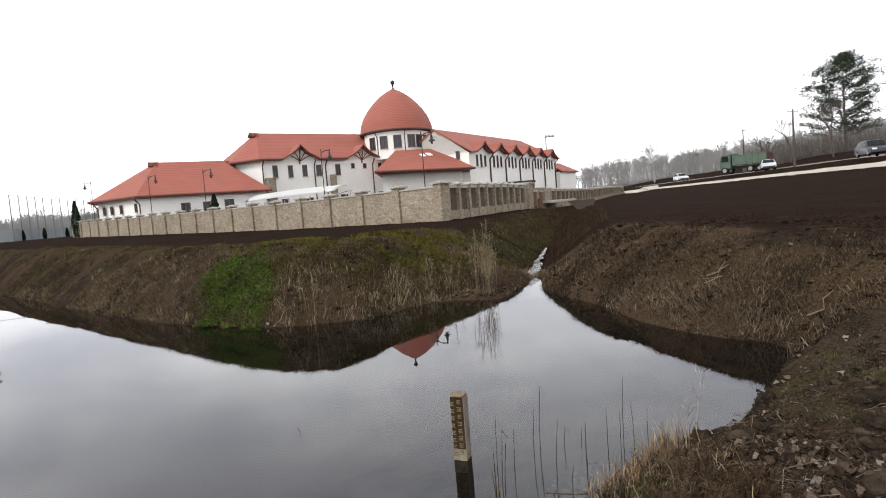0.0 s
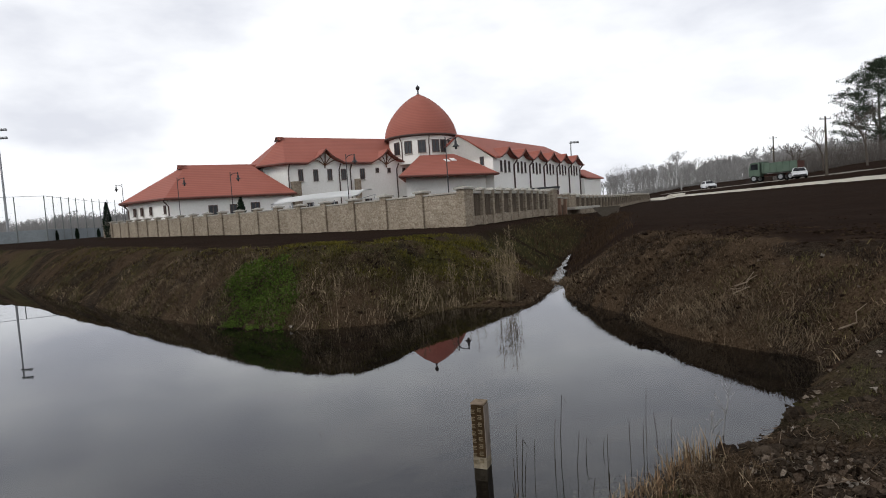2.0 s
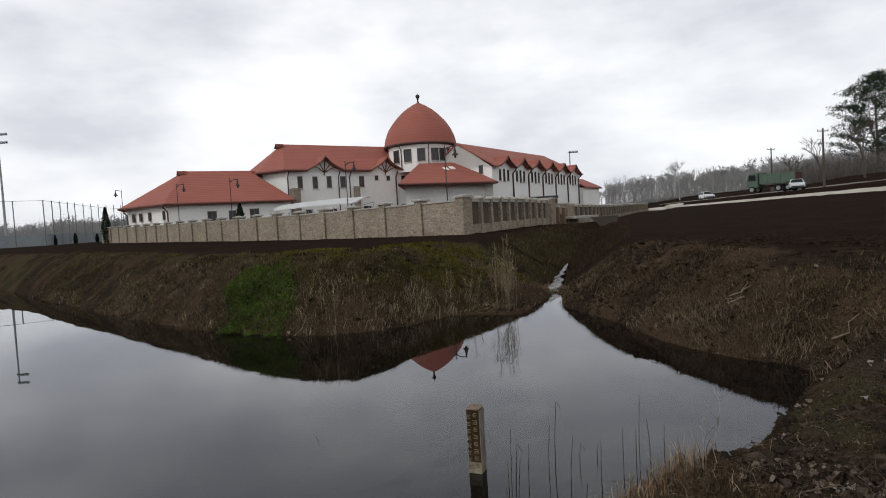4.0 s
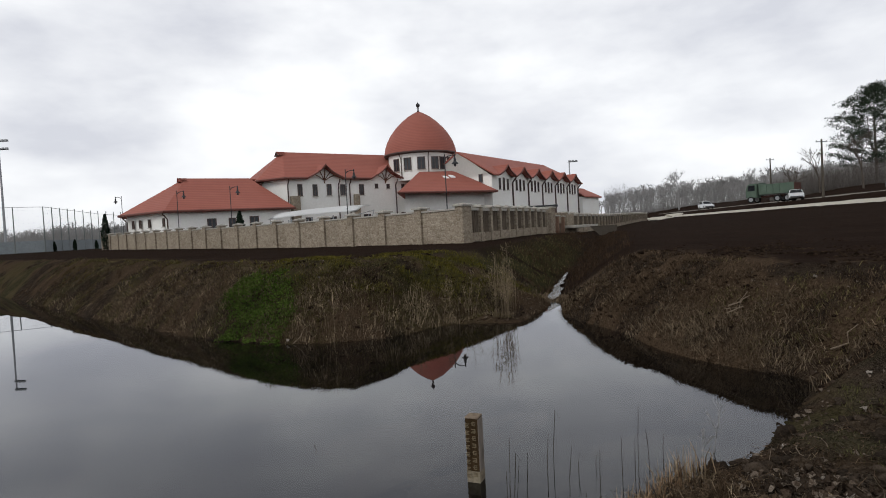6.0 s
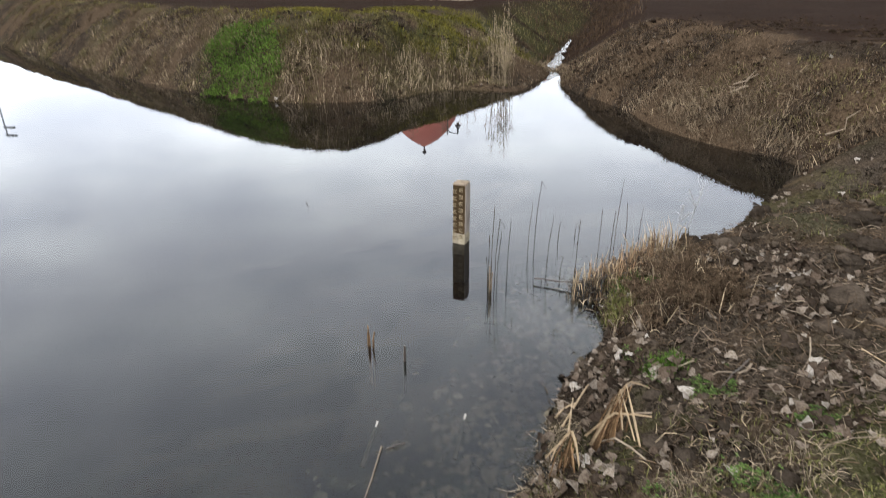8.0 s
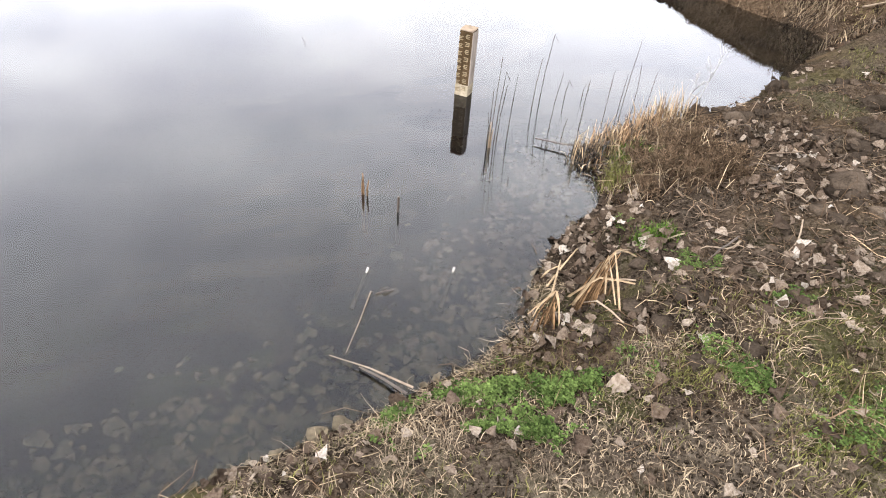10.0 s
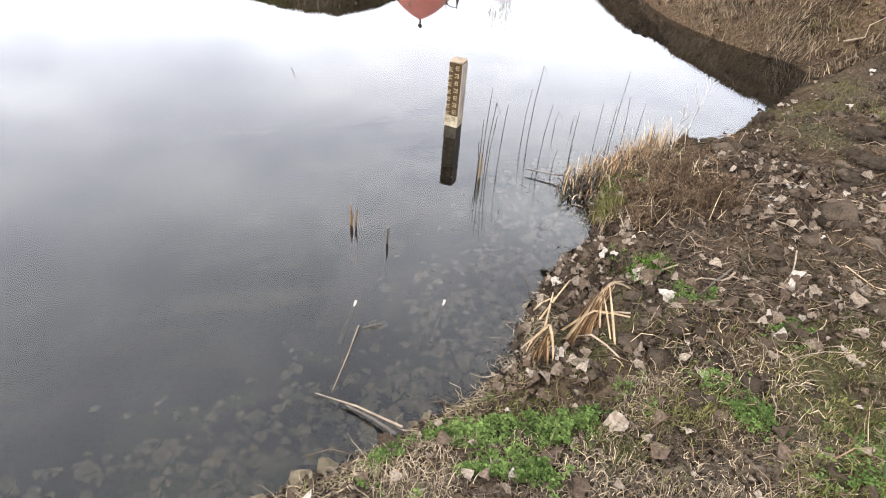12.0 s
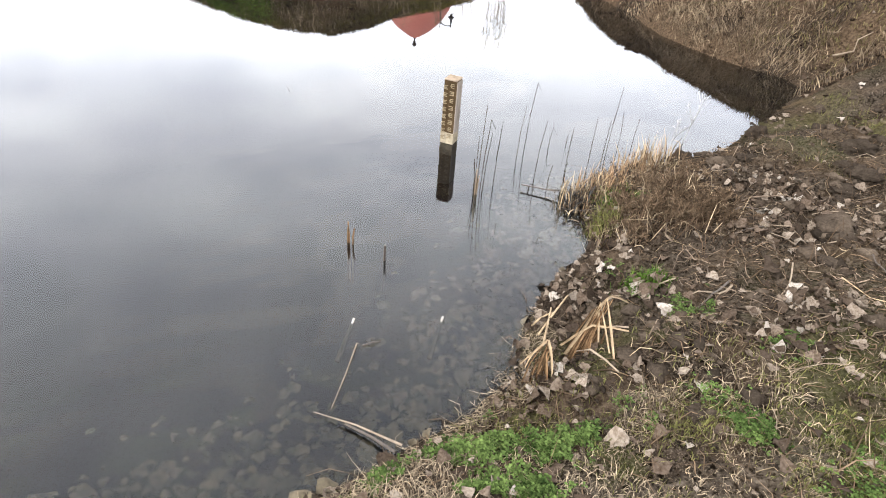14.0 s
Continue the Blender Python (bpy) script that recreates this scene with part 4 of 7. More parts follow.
def court_fence():
    th = tagged(new("court_fence"), "tall grey wire sports court fence with steel posts", "fence")
    line = [(-60, 68), (-49.5, 74.5), (-52, 85), (-54.4, 95), (-55.5, 106)]
    tops = 7.6
    pts = []
    for a, b in zip(line, line[1:]):
        n = max(2, int(math.hypot(b[0] - a[0], b[1] - a[1]) / 2.6))
        pts += [(a[0] + (b[0] - a[0]) * k / n, a[1] + (b[1] - a[1]) * k / n) for k in range(n)]
    for k, (x, y) in enumerate(pts):
        z = height(x, y)
        bm = bmesh.new()
        tube(bm, [(x, y, z - 0.1), (x, y, tops + 0.02 * (y - 75))], 0.06, sides=6)
        part("post", bm, M_FENCEPOST, th)
        if k:
            x0, y0 = pts[k - 1]
            z0 = height(x0, y0)
            bm = bmesh.new()
            for j in range(15):
                f = j / 14
                za, zb = z0 + 0.1 + f * (tops - z0 - 0.15), z + 0.1 + f * (tops - z - 0.15)
                tube(bm, [(x0, y0, za), (x, y, zb)], 0.03 if j == 14 else 0.004, sides=3)
            for j in range(1, 6):
                f = j / 6
                tube(bm, [(x0 + (x - x0) * f, y0 + (y - y0) * f, z + 0.1), (x0 + (x - x0) * f, y0 + (y - y0) * f, tops - 0.1)], 0.004, sides=3)
            part("wire_panel", bm, M_ZINC, th)
            if y < 104:
                bm = bmesh.new()
                m = basis(((x + x0) / 2, (y + y0) / 2), (x - x0, y - y0), (z + z0) / 2)
                hl = math.hypot(x - x0, y - y0) / 2 - 0.08
                box(bm, (-hl, -0.02, 0.05), (hl, 0.02, 1.5), m)
                part("windbreak", bm, M_SCREEN, th, "pale blue-grey windbreak cloth")


court_fence()

# concrete by the ditch
M_CONC = varied("weathered_concrete", (0.06, 0.05, 0.04), (0.115, 0.1, 0.082), 1.0, 14, 0.9)
bm = bmesh.new()
vs = [bm.verts.new(p) for p in ((12.1, 44.8, 0.85), (13.3, 44.7, 0.95), (13.8, 46.0, 1.6), (11.7, 46.2, 1.58))]
bm.faces.new(vs)
bmesh.ops.solidify(bm, geom=bm.faces[:], thickness=-0.25)
apron = part("ditch_apron", bm, M_CONC)
tagged(apron, "sloping grey concrete apron at the head of the ditch", "concrete apron")
bm = bmesh.new()
box(bm, (-2.6, -0.9, -0.1), (3.2, 0.9, 0.12), basis((10.8, 47.2), (0.52, 0.85), 1.62))
bmesh.ops.bevel(bm, geom=bm.edges[:], offset=0.03, segments=1, affect="EDGES")
tagged(part("bridge_slab", bm, M_WALLCAP), "pale concrete slab bridging the ditch", "slab")

# heaps of gravel by the road
for cx, cy, rx, ry, h in ((45.0, 118, 4.0, 2.2, 0.6), (49.5, 122, 3.6, 2.2, 0.8)):
    bm = bmesh.new()
    bmesh.ops.create_icosphere(bm, subdivisions=4, radius=1.0)
    for v in bm.verts:
        k = 0.85 + 0.3 * noise.noise(v.co * 2.3 + Vector((cx, 0, 0)))
        v.co = Vector((cx + v.co.x * rx * k, cy + v.co.y * ry * k, height(cx, cy) - 0.25 + max(0, v.co.z) * h * k))
    tagged(part("gravel_heap", bm, M_GRAVEL), "pale heap of gravel beside the road", "heap", "gravel heaps")

# ---- vehicles on the upper road ----
M_PAINT_W = varied("silver_white_paint", (0.55, 0.56, 0.57), (0.66, 0.67, 0.68), 1, 30, 0.3, 0.2, 0)
M_PAINT_D = varied("dark_grey_paint", (0.03, 0.032, 0.038), (0.05, 0.052, 0.06), 1, 30, 0.3, 0.2, 0)
M_PAINT_G = varied("faded_green_paint", (0.05, 0.085, 0.06), (0.1, 0.14, 0.105), 1, 12, 0.6, 0, 0.1)
M_RUBBER = varied("black_rubber", (0.012, 0.012, 0.012), (0.03, 0.03, 0.03), 3, 25, 0.85)
M_RUST = varied("rusty_steel", (0.05, 0.028, 0.024), (0.12, 0.065, 0.055), 2, 14, 0.85)
M_LAMP = varied("clear_headlamp_glass", (0.7, 0.72, 0.74), (0.85, 0.86, 0.87), 2, 9, 0.15, 0, 0)


def wheel(th, x, y, r, w):
    bm = bmesh.new()
    bmesh.ops.create_cone(bm, cap_ends=True, segments=20, radius1=r, radius2=r, depth=w, matrix=pose(x, y, r, 90))
    bmesh.ops.bevel(bm, geom=[e for e in bm.edges if len(e.link_faces) == 2 and e.calc_face_angle(0) > 1.0], offset=r * 0.12, segments=2, affect="EDGES")
    ty = part("wheel", bm, M_RUBBER, th)
    bm = bmesh.new()
    bmesh.ops.create_cone(bm, cap_ends=True, segments=16, radius1=r * 0.58, radius2=r * 0.58, depth=w + 0.03, matrix=pose(x, y, r, 90))
    part("rim", bm, M_ZINC, ty)


def car(x, y, turn, paint, label, length=4.2, width=1.75, tall=1.47, estate=False):
    th = tagged(new("car"), label, "car", "cars on the road")
    th.matrix_world = pose(x, y, height(x, y) + 0.06, 0, 0, turn)
    h = length / 2
    back = h - 0.1 if estate else h - 0.75
    prof = [(-h, 0.35), (-h + 0.05, 0.72), (-h + 1.05, 0.92), (-h + 1.85, tall - 0.04), (-h + 2.4, tall), (back - 0.7, tall - 0.03), (back, 0.98), (h - 0.02, 0.9), (h, 0.4), (h - 0.3, 0.24), (-h + 0.3, 0.24)]
    bm = bmesh.new()
    sides = []
    for sgn in (-1, 1):
        ring = []
        for px, pz in prof:
            tuck = 0.22 * max(0, (pz - 0.92) / (tall - 0.92)) if pz > 0.92 else 0.0
            ring.append(bm.verts.new((px, sgn * (width / 2 - tuck), pz)))
        sides.append(ring)
    n = len(prof)
    for k in range(n):
        bm.faces.new((sides[0][k], sides[0][(k + 1) % n], sides[1][(k + 1) % n], sides[1][k]))
    bm.faces.new(sides[0][::-1])
    bm.faces.new(sides[1])
    bmesh.ops.recalc_face_normals(bm, faces=bm.faces)
    bmesh.ops.bevel(bm, geom=bm.edges[:], offset=0.05, segments=2, affect="EDGES")
    body = part("body", bm, paint, th)
    bm = bmesh.new()
    z0, z1 = 0.97, tall - 0.09
    for sgn in (-1, 1):
        yy = lambda z: sgn * (width / 2 - 0.22 * (z - 0.92) / (tall - 0.92) + 0.006)
        q = [bm.verts.new((a, yy(b), b)) for a, b in ((-h + 1.25, z0), (-h + 1.98, z1), (back - 0.75, z1), (back - 0.15, z0))]
        bm.faces.new(q)
    w0 = width / 2 - 0.12
    bm.faces.new([bm.verts.new(p) for p in ((-h + 1.1, -w0, 0.985), (-h + 1.1, w0, 0.985), (-h + 1.8, w0 - 0.16, tall - 0.06), (-h + 1.8, -w0 + 0.16, tall - 0.06))])
    bmesh.ops.solidify(bm, geom=bm.faces[:], thickness=0.015)
    part("windows", bm, M_PANE, body)
    for sgn in (-1, 1):
        bm = bmesh.new()
        box(bm, (-h - 0.01, sgn * (width / 2 - 0.3) - 0.2, 0.58), (-h + 0.12, sgn * (width / 2 - 0.3) + 0.2, 0.74))
        bmesh.ops.bevel(bm, geom=bm.edges[:], offset=0.03, segments=1, affect="EDGES")
        part("headlight", bm, M_LAMP, th)
        for fx in (-h + 0.8, h - 0.85):
            wheel(th, fx, sgn * (width / 2 - 0.09), 0.31, 0.2)
    bm = bmesh.new()
    box(bm, (-h - 0.03, -0.75, 0.33), (-h + 0.06, 0.75, 0.5))
    part("bumper", bm, M_IRON, th)


car(48.3, 80.0, 62, M_PAINT_W, "silver white hatchback on the upper road")
car(45.0, 57.0, 70, M_PAINT_D, "dark grey estate car on the road", 4.5, 1.8, 1.6, True)
car(51.0, 113.0, 84, M_PAINT_W, "small white car far off on the road", 4.0, 1.7, 1.5, True)


def truck(x, y, turn):
    th = tagged(new("dump_truck"), "old green dump truck with a rusty grey tipping body", "truck")
    th.matrix_world = pose(x, y, height(x, y) + 0.06, 0, 0, turn)
    bm = bmesh.new()
    prof = [(-3.1, 0.75), (-3.15, 1.7), (-2.85, 2.75), (-1.55, 2.8), (-1.5, 0.75)]
    a, b = [bm.verts.new((px, -1.15, pz)) for px, pz in prof], [bm.verts.new((px, 1.15, pz)) for px, pz in prof]
    for k in range(5):
        bm.faces.new((a[k], a[(k + 1) % 5], b[(k + 1) % 5], b[k]))
    bm.faces.new(a[::-1])
    bm.faces.new(b)
    bmesh.ops.recalc_face_normals(bm, faces=bm.faces)
    bmesh.ops.bevel(bm, geom=bm.edges[:], offset=0.08, segments=2, affect="EDGES")
    cab = part("cab", bm, M_PAINT_G, th)
    bm = bmesh.new()
    bm.faces.new([bm.verts.new(p) for p in ((-3.165, -1.0, 1.75), (-3.165, 1.0, 1.75), (-2.92, 0.95, 2.6), (-2.92, -0.95, 2.6))])
    for s in (-1.165, 1.165):
        bm.faces.new([bm.verts.new(p) for p in ((-2.85, s, 1.75), (-2.7, s, 2.55), (-1.8, s, 2.55), (-1.8, s, 1.75))])
    bmesh.ops.solidify(bm, geom=bm.faces[:], thickness=0.02)
    part("windows", bm, M_PANE, cab)
    bm = bmesh.new()
    box(bm, (-1.3, -0.45, 0.7), (3.3, 0.45, 1.0))
    part("chassis", bm, M_RUST, th)
    for nm, lo, hi in (("bed_floor", (-1.25, -1.2, 1.15), (3.4, 1.2, 1.25)), ("bed_side", (-1.25, -1.22, 1.25), (3.4, -1.14, 2.55)), ("bed_side", (-1.25, 1.14, 1.25), (3.4, 1.22, 2.55)),
                       ("bed_front", (-1.3, -1.13, 1.25), (-1.2, 1.13, 2.85)), ("tailgate", (3.34, -1.13, 1.25), (3.44, 1.13, 2.5))):
        bm = bmesh.new()
        box(bm, lo, hi)
        if nm == "bed_side":
            s = -1 if lo[1] < 0 else 1
            for k in range(6):
                xx = -1.1 + k * 0.86
                box(bm, (xx, min(s * 1.22, s * 1.29), 1.2), (xx + 0.1, max(s * 1.22, s * 1.29), 2.5))
        part(nm, bm, M_PAINT_G if nm != "tailgate" else M_RUST, th)
    for xx in (-2.4, 1.2, 2.5):
        for s in (-1, 1):
            wheel(th, xx, s * 1.0, 0.5, 0.32)


truck(47.6, 84.5, -52)

# ---- trees and far woods ----
M_BARK = varied("grey_brown_bark", (0.05, 0.042, 0.035), (0.13, 0.11, 0.095), 3, 25, 0.9)
# twig grey is lightened in the base colour to stand in for distance haze
M_HAZY_TWIGS = varied("hazy_bare_twigs", (0.24, 0.235, 0.235), (0.33, 0.325, 0.325), 0.05, 0.6, 0.95, bump=0, per="island", tones=(0.9, 1.06))
M_THICKET = varied("dark_thicket", (0.085, 0.076, 0.07), (0.15, 0.138, 0.128), 0.08, 1.0, 0.95, bump=0, per="island", tones=(0.75, 1.2))
# needle green is raised a little, with distance haze mixed into the colour
M_NEEDLE = varied("hazy_pine_needles", (0.026, 0.038, 0.026), (0.07, 0.09, 0.062), 0.8, 6, 0.8, bump=0, per="island")
M_THUJA = varied("dark_evergreen", (0.012, 0.022, 0.016), (0.03, 0.045, 0.03), 2, 10, 0.85, bump=0, per="island")
M_DRY = varied("dry_grass", (0.062, 0.045, 0.03), (0.23, 0.178, 0.122), 1.2, 9, 0.9, bump=0, per="island")
M_DRYDARK = varied("brown_dead_grass", (0.02, 0.013, 0.0085), (0.08, 0.054, 0.035), 1.2, 9, 0.9, bump=0, per="island")
M_OLIVE = varied("olive_winter_grass", (0.045, 0.048, 0.014), (0.16, 0.155, 0.058), 1.2, 9, 0.85, bump=0, per="island")
M_GREEN = varied("bright_green_leaves", (0.015, 0.04, 0.007), (0.08, 0.135, 0.021), 2, 12, 0.8, bump=0, per="island")
M_OLIVEDARK = varied("dull_olive_grass", (0.034, 0.032, 0.006), (0.16, 0.138, 0.03), 1.2, 9, 0.85, bump=0, per="island", tones=(0.4, 1.4))
M_CLOVER = varied("clover_leaves", (0.009, 0.021, 0.006), (0.102, 0.145, 0.043), 6, 40, 0.8, bump=0, per="island", tones=(0.4, 1.4))
M_IVY = varied("dull_green_leaves", (0.018, 0.038, 0.006), (0.1, 0.15, 0.03), 1.5, 12, 0.8, bump=0, per="island")
M_TWIGBROWN = varied("brown_dead_twigs", (0.026, 0.0175, 0.011), (0.155, 0.11, 0.073), 4, 30, 0.9, bump=0, per="island", tones=(0.4, 1.4))
M_TAN = varied("tan_reed_leaves", (0.11, 0.083, 0.055), (0.37, 0.295, 0.2), 5, 30, 0.8, bump=0, per="island", tones=(0.35, 1.45))
M_HAY = varied("grey_hay", (0.055, 0.043, 0.03), (0.31, 0.25, 0.18), 5, 40, 0.9, bump=0, per="island", tones=(0.35, 1.5))
M_TENT = varied("weathered_reed_leaves", (0.042, 0.025, 0.014), (0.235, 0.148, 0.082), 9, 60, 0.8, bump=0, per="object", tones=(0.4, 1.5))
M_MAT = varied("matted_olive_straw", (0.04, 0.034, 0.014), (0.165, 0.14, 0.068), 1.6, 12, 0.9, bump=0, per="island", tones=(0.35, 1.4))
M_CURL = varied("grey_brown_stalks", (0.05, 0.037, 0.027), (0.24, 0.185, 0.14), 5, 40, 0.9, bump=0, per="island", tones=(0.35, 1.4))
M_REEDBROWN = varied("orange_brown_reed", (0.07, 0.043, 0.026), (0.35, 0.235, 0.145), 5, 30, 0.8, bump=0, per="island", tones=(0.3, 1.5))
M_STEM = varied("brown_reed_stem", (0.009, 0.0068, 0.005), (0.036, 0.027, 0.018), 4, 30, 0.8, bump=0, per="object")
M_REED = varied("straw_yellow_reed", (0.17, 0.12, 0.07), (0.42, 0.31, 0.19), 4, 30, 0.75, bump=0, per="island")


def leaf_material(name, source):
    """Dead leaves from near black and brown to a few bleached pale ones."""
    m, nt, b = material(name, 0.8)
    src = nt.nodes.new("ShaderNodeObjectInfo").outputs["Random"] if source == "object" else nt.nodes.new("ShaderNodeNewGeometry").outputs["Random Per Island"]
    pale = 0.05 if source == "object" else 0.19
    tone = ramp_node(nt, src, (0.0, (0.028, 0.021, 0.016)), (0.35 + pale, (0.092, 0.069, 0.052)), (0.75 + pale, (0.195, 0.163, 0.132)), (0.98, (0.275, 0.247, 0.216)))
    n1 = noise_node(nt, 6 if source == "object" else 120, 4, 0.6)
    spots = ramp_node(nt, n1.outputs["Fac"], (0.35, (0.55, 0.5, 0.46)), (0.6, (1.05, 1.05, 1.05)))
    nt.links.new(mix_node(nt, 1.0, tone.outputs[0], spots.outputs[0], "MULTIPLY").outputs[0], b.inputs["Base Color"])
    bump_node(nt, b, n1.outputs["Fac"], 0.3, 0.004)
    return m


M_DEADLEAF = leaf_material("dead_leaves", "island")
M_DEADLEAF_ONE = leaf_material("dead_leaf_blade", "object")
M_SUNK = varied("sunken_leaves", (0.026, 0.021, 0.015), (0.145, 0.122, 0.088), 4, 30, 0.8, bump=0, per="island")
M_WOOD = varied("grey_weathered_wood", (0.1, 0.075, 0.055), (0.27, 0.215, 0.16), 4, 30, 0.85)
M_CLODDARK = varied("dark_field_clods", (0.01, 0.0068, 0.0047), (0.042, 0.029, 0.02), 9, 90, 0.92, bump=0.8, dist=0.012, per="island", tones=(0.4, 1.5))
M_CLOD = varied("dark_clods", (0.017, 0.013, 0.0098), (0.078, 0.061, 0.047), 9, 90, 0.92, bump=0.8, dist=0.012, per="island", tones=(0.4, 1.5))


def arrays_mesh(name, verts, tris, quads, mat, parent=None, smooth_shade=False):
    """A mesh from arrays of vertices, triangles and quads."""
    me = bpy.data.meshes.new(name)
    nt_, nq = len(tris), len(quads)
    me.vertices.add(len(verts))
    me.vertices.foreach_set("co", np.asarray(verts, np.float32).ravel())
    loops = np.concatenate([np.asarray(tris, np.int32).ravel(), np.asarray(quads, np.int32).ravel()]) if nq else np.asarray(tris, np.int32).ravel()
    me.loops.add(len(loops))
    me.loops.foreach_set("vertex_index", loops.astype(np.int32))
    me.polygons.add(nt_ + nq)
    starts = np.concatenate([np.arange(nt_) * 3, nt_ * 3 + np.arange(nq) * 4]).astype(np.int32)
    me.polygons.foreach_set("loop_start", starts)
    me.update(calc_edges=True)
    me.validate()
    me.materials.append(mat)
    ob = new(name, me)
    if parent:
        ob.parent = parent
    return ob


def blade_arrays(rng, x, y, z, h, w, lean, bend=0.5, way=None):
    """Bent tapering blades, one at each point: 5 vertices, a quad and a triangle."""
    n = len(x)
    yaw, dirn = rng.uniform(0, 6.2832, n), rng.uniform(0, 6.2832, n) if way is None else way
    wx, wy = np.cos(yaw) * w / 2, np.sin(yaw) * w / 2
    lx, ly = np.cos(dirn) * lean * h, np.sin(dirn) * lean * h
    v = np.empty((n, 5, 3))
    v[:, 0] = np.column_stack([x - wx, y - wy, z - 0.02])
    v[:, 1] = np.column_stack([x + wx, y + wy, z - 0.02])
    mx, my, mz = x + lx * 0.35, y + ly * 0.35, z + h * 0.6
    v[:, 2] = np.column_stack([mx + wx * 0.7, my + wy * 0.7, mz])
    v[:, 3] = np.column_stack([mx - wx * 0.7, my - wy * 0.7, mz])
    v[:, 4] = np.column_stack([x + lx, y + ly, z + h * (1 - bend * np.minimum(lean, 1.2) * 0.6)])
    b = np.arange(n) * 5
    return v.reshape(-1, 3), np.column_stack([b + 3, b + 2, b + 4]), np.column_stack([b, b + 1, b + 2, b + 3])


def grass(name, label, n, seed, area, keep, h, w, lean, mat, tuft=1):
    """Scatters blades over a box of the plan where keep() says so."""
    rng = np.random.default_rng(seed)
    x, y = rng.uniform(area[0], area[1], n), rng.uniform(area[2], area[3], n)
    s = shore_distance(x, y)
    p = keep(x, y, s)
    ok = (rng.uniform(0, 1, n) < p) & ~((x > 0.2) & (x < 1.6) & (y > 10.5) & (s < 0.42))
    x, y = x[ok], y[ok]
    way = rng.uniform(0, 6.2832, len(x))
    if tuft > 1:
        size, stretch = rng.uniform(0.35, 1.3, len(x)), rng.integers(tuft // 2, tuft * 2, len(x))
        x, y, way, size = (np.repeat(a, stretch) for a in (x, y, way, size))
        spread = 0.02 + 0.07 * size
        x, y = x + rng.normal(0, 1, len(x)) * spread, y + rng.normal(0, 1, len(x)) * spread
        way = way + rng.normal(0, 0.7, len(x))
        ok = shore_distance(x, y) > -0.03
        x, y, way, size = x[ok], y[ok], way[ok], size[ok]
    else:
        size = 0.5 + fbm(x, y, 0.6, 2, seed)
    z = land(x, y)
    k = len(x)
    hh = rng.uniform(h[0], h[1], k) * size
    v, t, q = blade_arrays(rng, x, y, z, hh, rng.uniform(w[0], w[1], k), rng.uniform(lean[0], lean[1], k), 0.5, way)
    return tagged(arrays_mesh(name, v, t, q, mat), label, "grass", kind="stuff")


def leaf_cards(rng, pts, size, flat=0.0):
    """Small pointed leaves (two triangles folded at the rib) at the points, turned at random."""
    n = len(pts)
    a, tilt = rng.uniform(0, 6.2832, n), rng.uniform(-1.2, 1.2, n) * (1 - flat)
    roll = rng.uniform(-1, 1, n) * (1 - flat)
    u = np.column_stack([np.cos(a) * np.cos(tilt), np.sin(a) * np.cos(tilt), np.sin(tilt)])
    s0 = np.column_stack([-np.sin(a), np.cos(a), np.zeros(n)])
    up = np.cross(u, s0)
    side = s0 * np.cos(roll)[:, None] + up * np.sin(roll)[:, None]
    nrm = np.cross(u, side)
    sz = size[:, None] if hasattr(size, "shape") else size
    v = np.empty((n, 4, 3))
    v[:, 0], v[:, 2] = pts - u * sz * 0.5, pts + u * sz * 0.5
    v[:, 1], v[:, 3] = pts + side * sz * 0.33 + nrm * sz * 0.1, pts - side * sz * 0.33 + nrm * sz * 0.1
    b = np.arange(n) * 4
    return v.reshape(-1, 3), np.concatenate([np.column_stack([b, b + 1, b + 2]), np.column_stack([b, b + 2, b + 3])])


def branch_sticks(rng, height_m, spread, levels=4, twig=0.012, start=0.25):
    """Line pieces (from, to, radius) of a bare tree."""
    out = []

    def grow(p, d, l, r, lev):
        q = p + d * l
        out.append((p, q, r, r * 0.7))
        if lev == 0:
            return
        for k in range(rng.integers(2, 4)):
            nd = d + np.array([rng.normal(0, spread), rng.normal(0, spread), rng.normal(0.12, spread * 0.6)])
            nd /= np.linalg.norm(nd)
            grow(p + d * l * rng.uniform(0.65, 1.0), nd, l * rng.uniform(0.6, 0.82), max(twig, r * 0.55), lev - 1)

    grow(np.zeros(3), np.array([rng.normal(0, 0.05), rng.normal(0, 0.05), 1.0]), height_m * start, height_m * 0.016, levels)
    return out


def sticks_arrays(sticks, off, scale=1.0):
    """Three-sided tapered bars for the line pieces."""
    p = np.array([s[0] for s in sticks]) * scale + off
    q = np.array([s[1] for s in sticks]) * scale + off
    r0, r1 = np.array([s[2] for s in sticks]) * scale, np.array([s[3] for s in sticks]) * scale
    d = q - p
    d /= np.linalg.norm(d, axis=1)[:, None] + 1e-9
    a = np.cross(d, np.array([0.31, 0.77, 0.55]))
    a /= np.linalg.norm(a, axis=1)[:, None] + 1e-9
    b = np.cross(d, a)
    n = len(p)
    v = np.empty((n, 6, 3))
    for k in range(3):
        c, s = math.cos(2.0944 * k), math.sin(2.0944 * k)
        v[:, k] = p + (a * c + b * s) * r0[:, None]
        v[:, 3 + k] = q + (a * c + b * s) * r1[:, None]
    i = np.arange(n) * 6
    return v.reshape(-1, 3), np.concatenate([np.column_stack([i + k, i + (k + 1) % 3, i + 3 + (k + 1) % 3, i + 3 + k]) for k in range(3)])


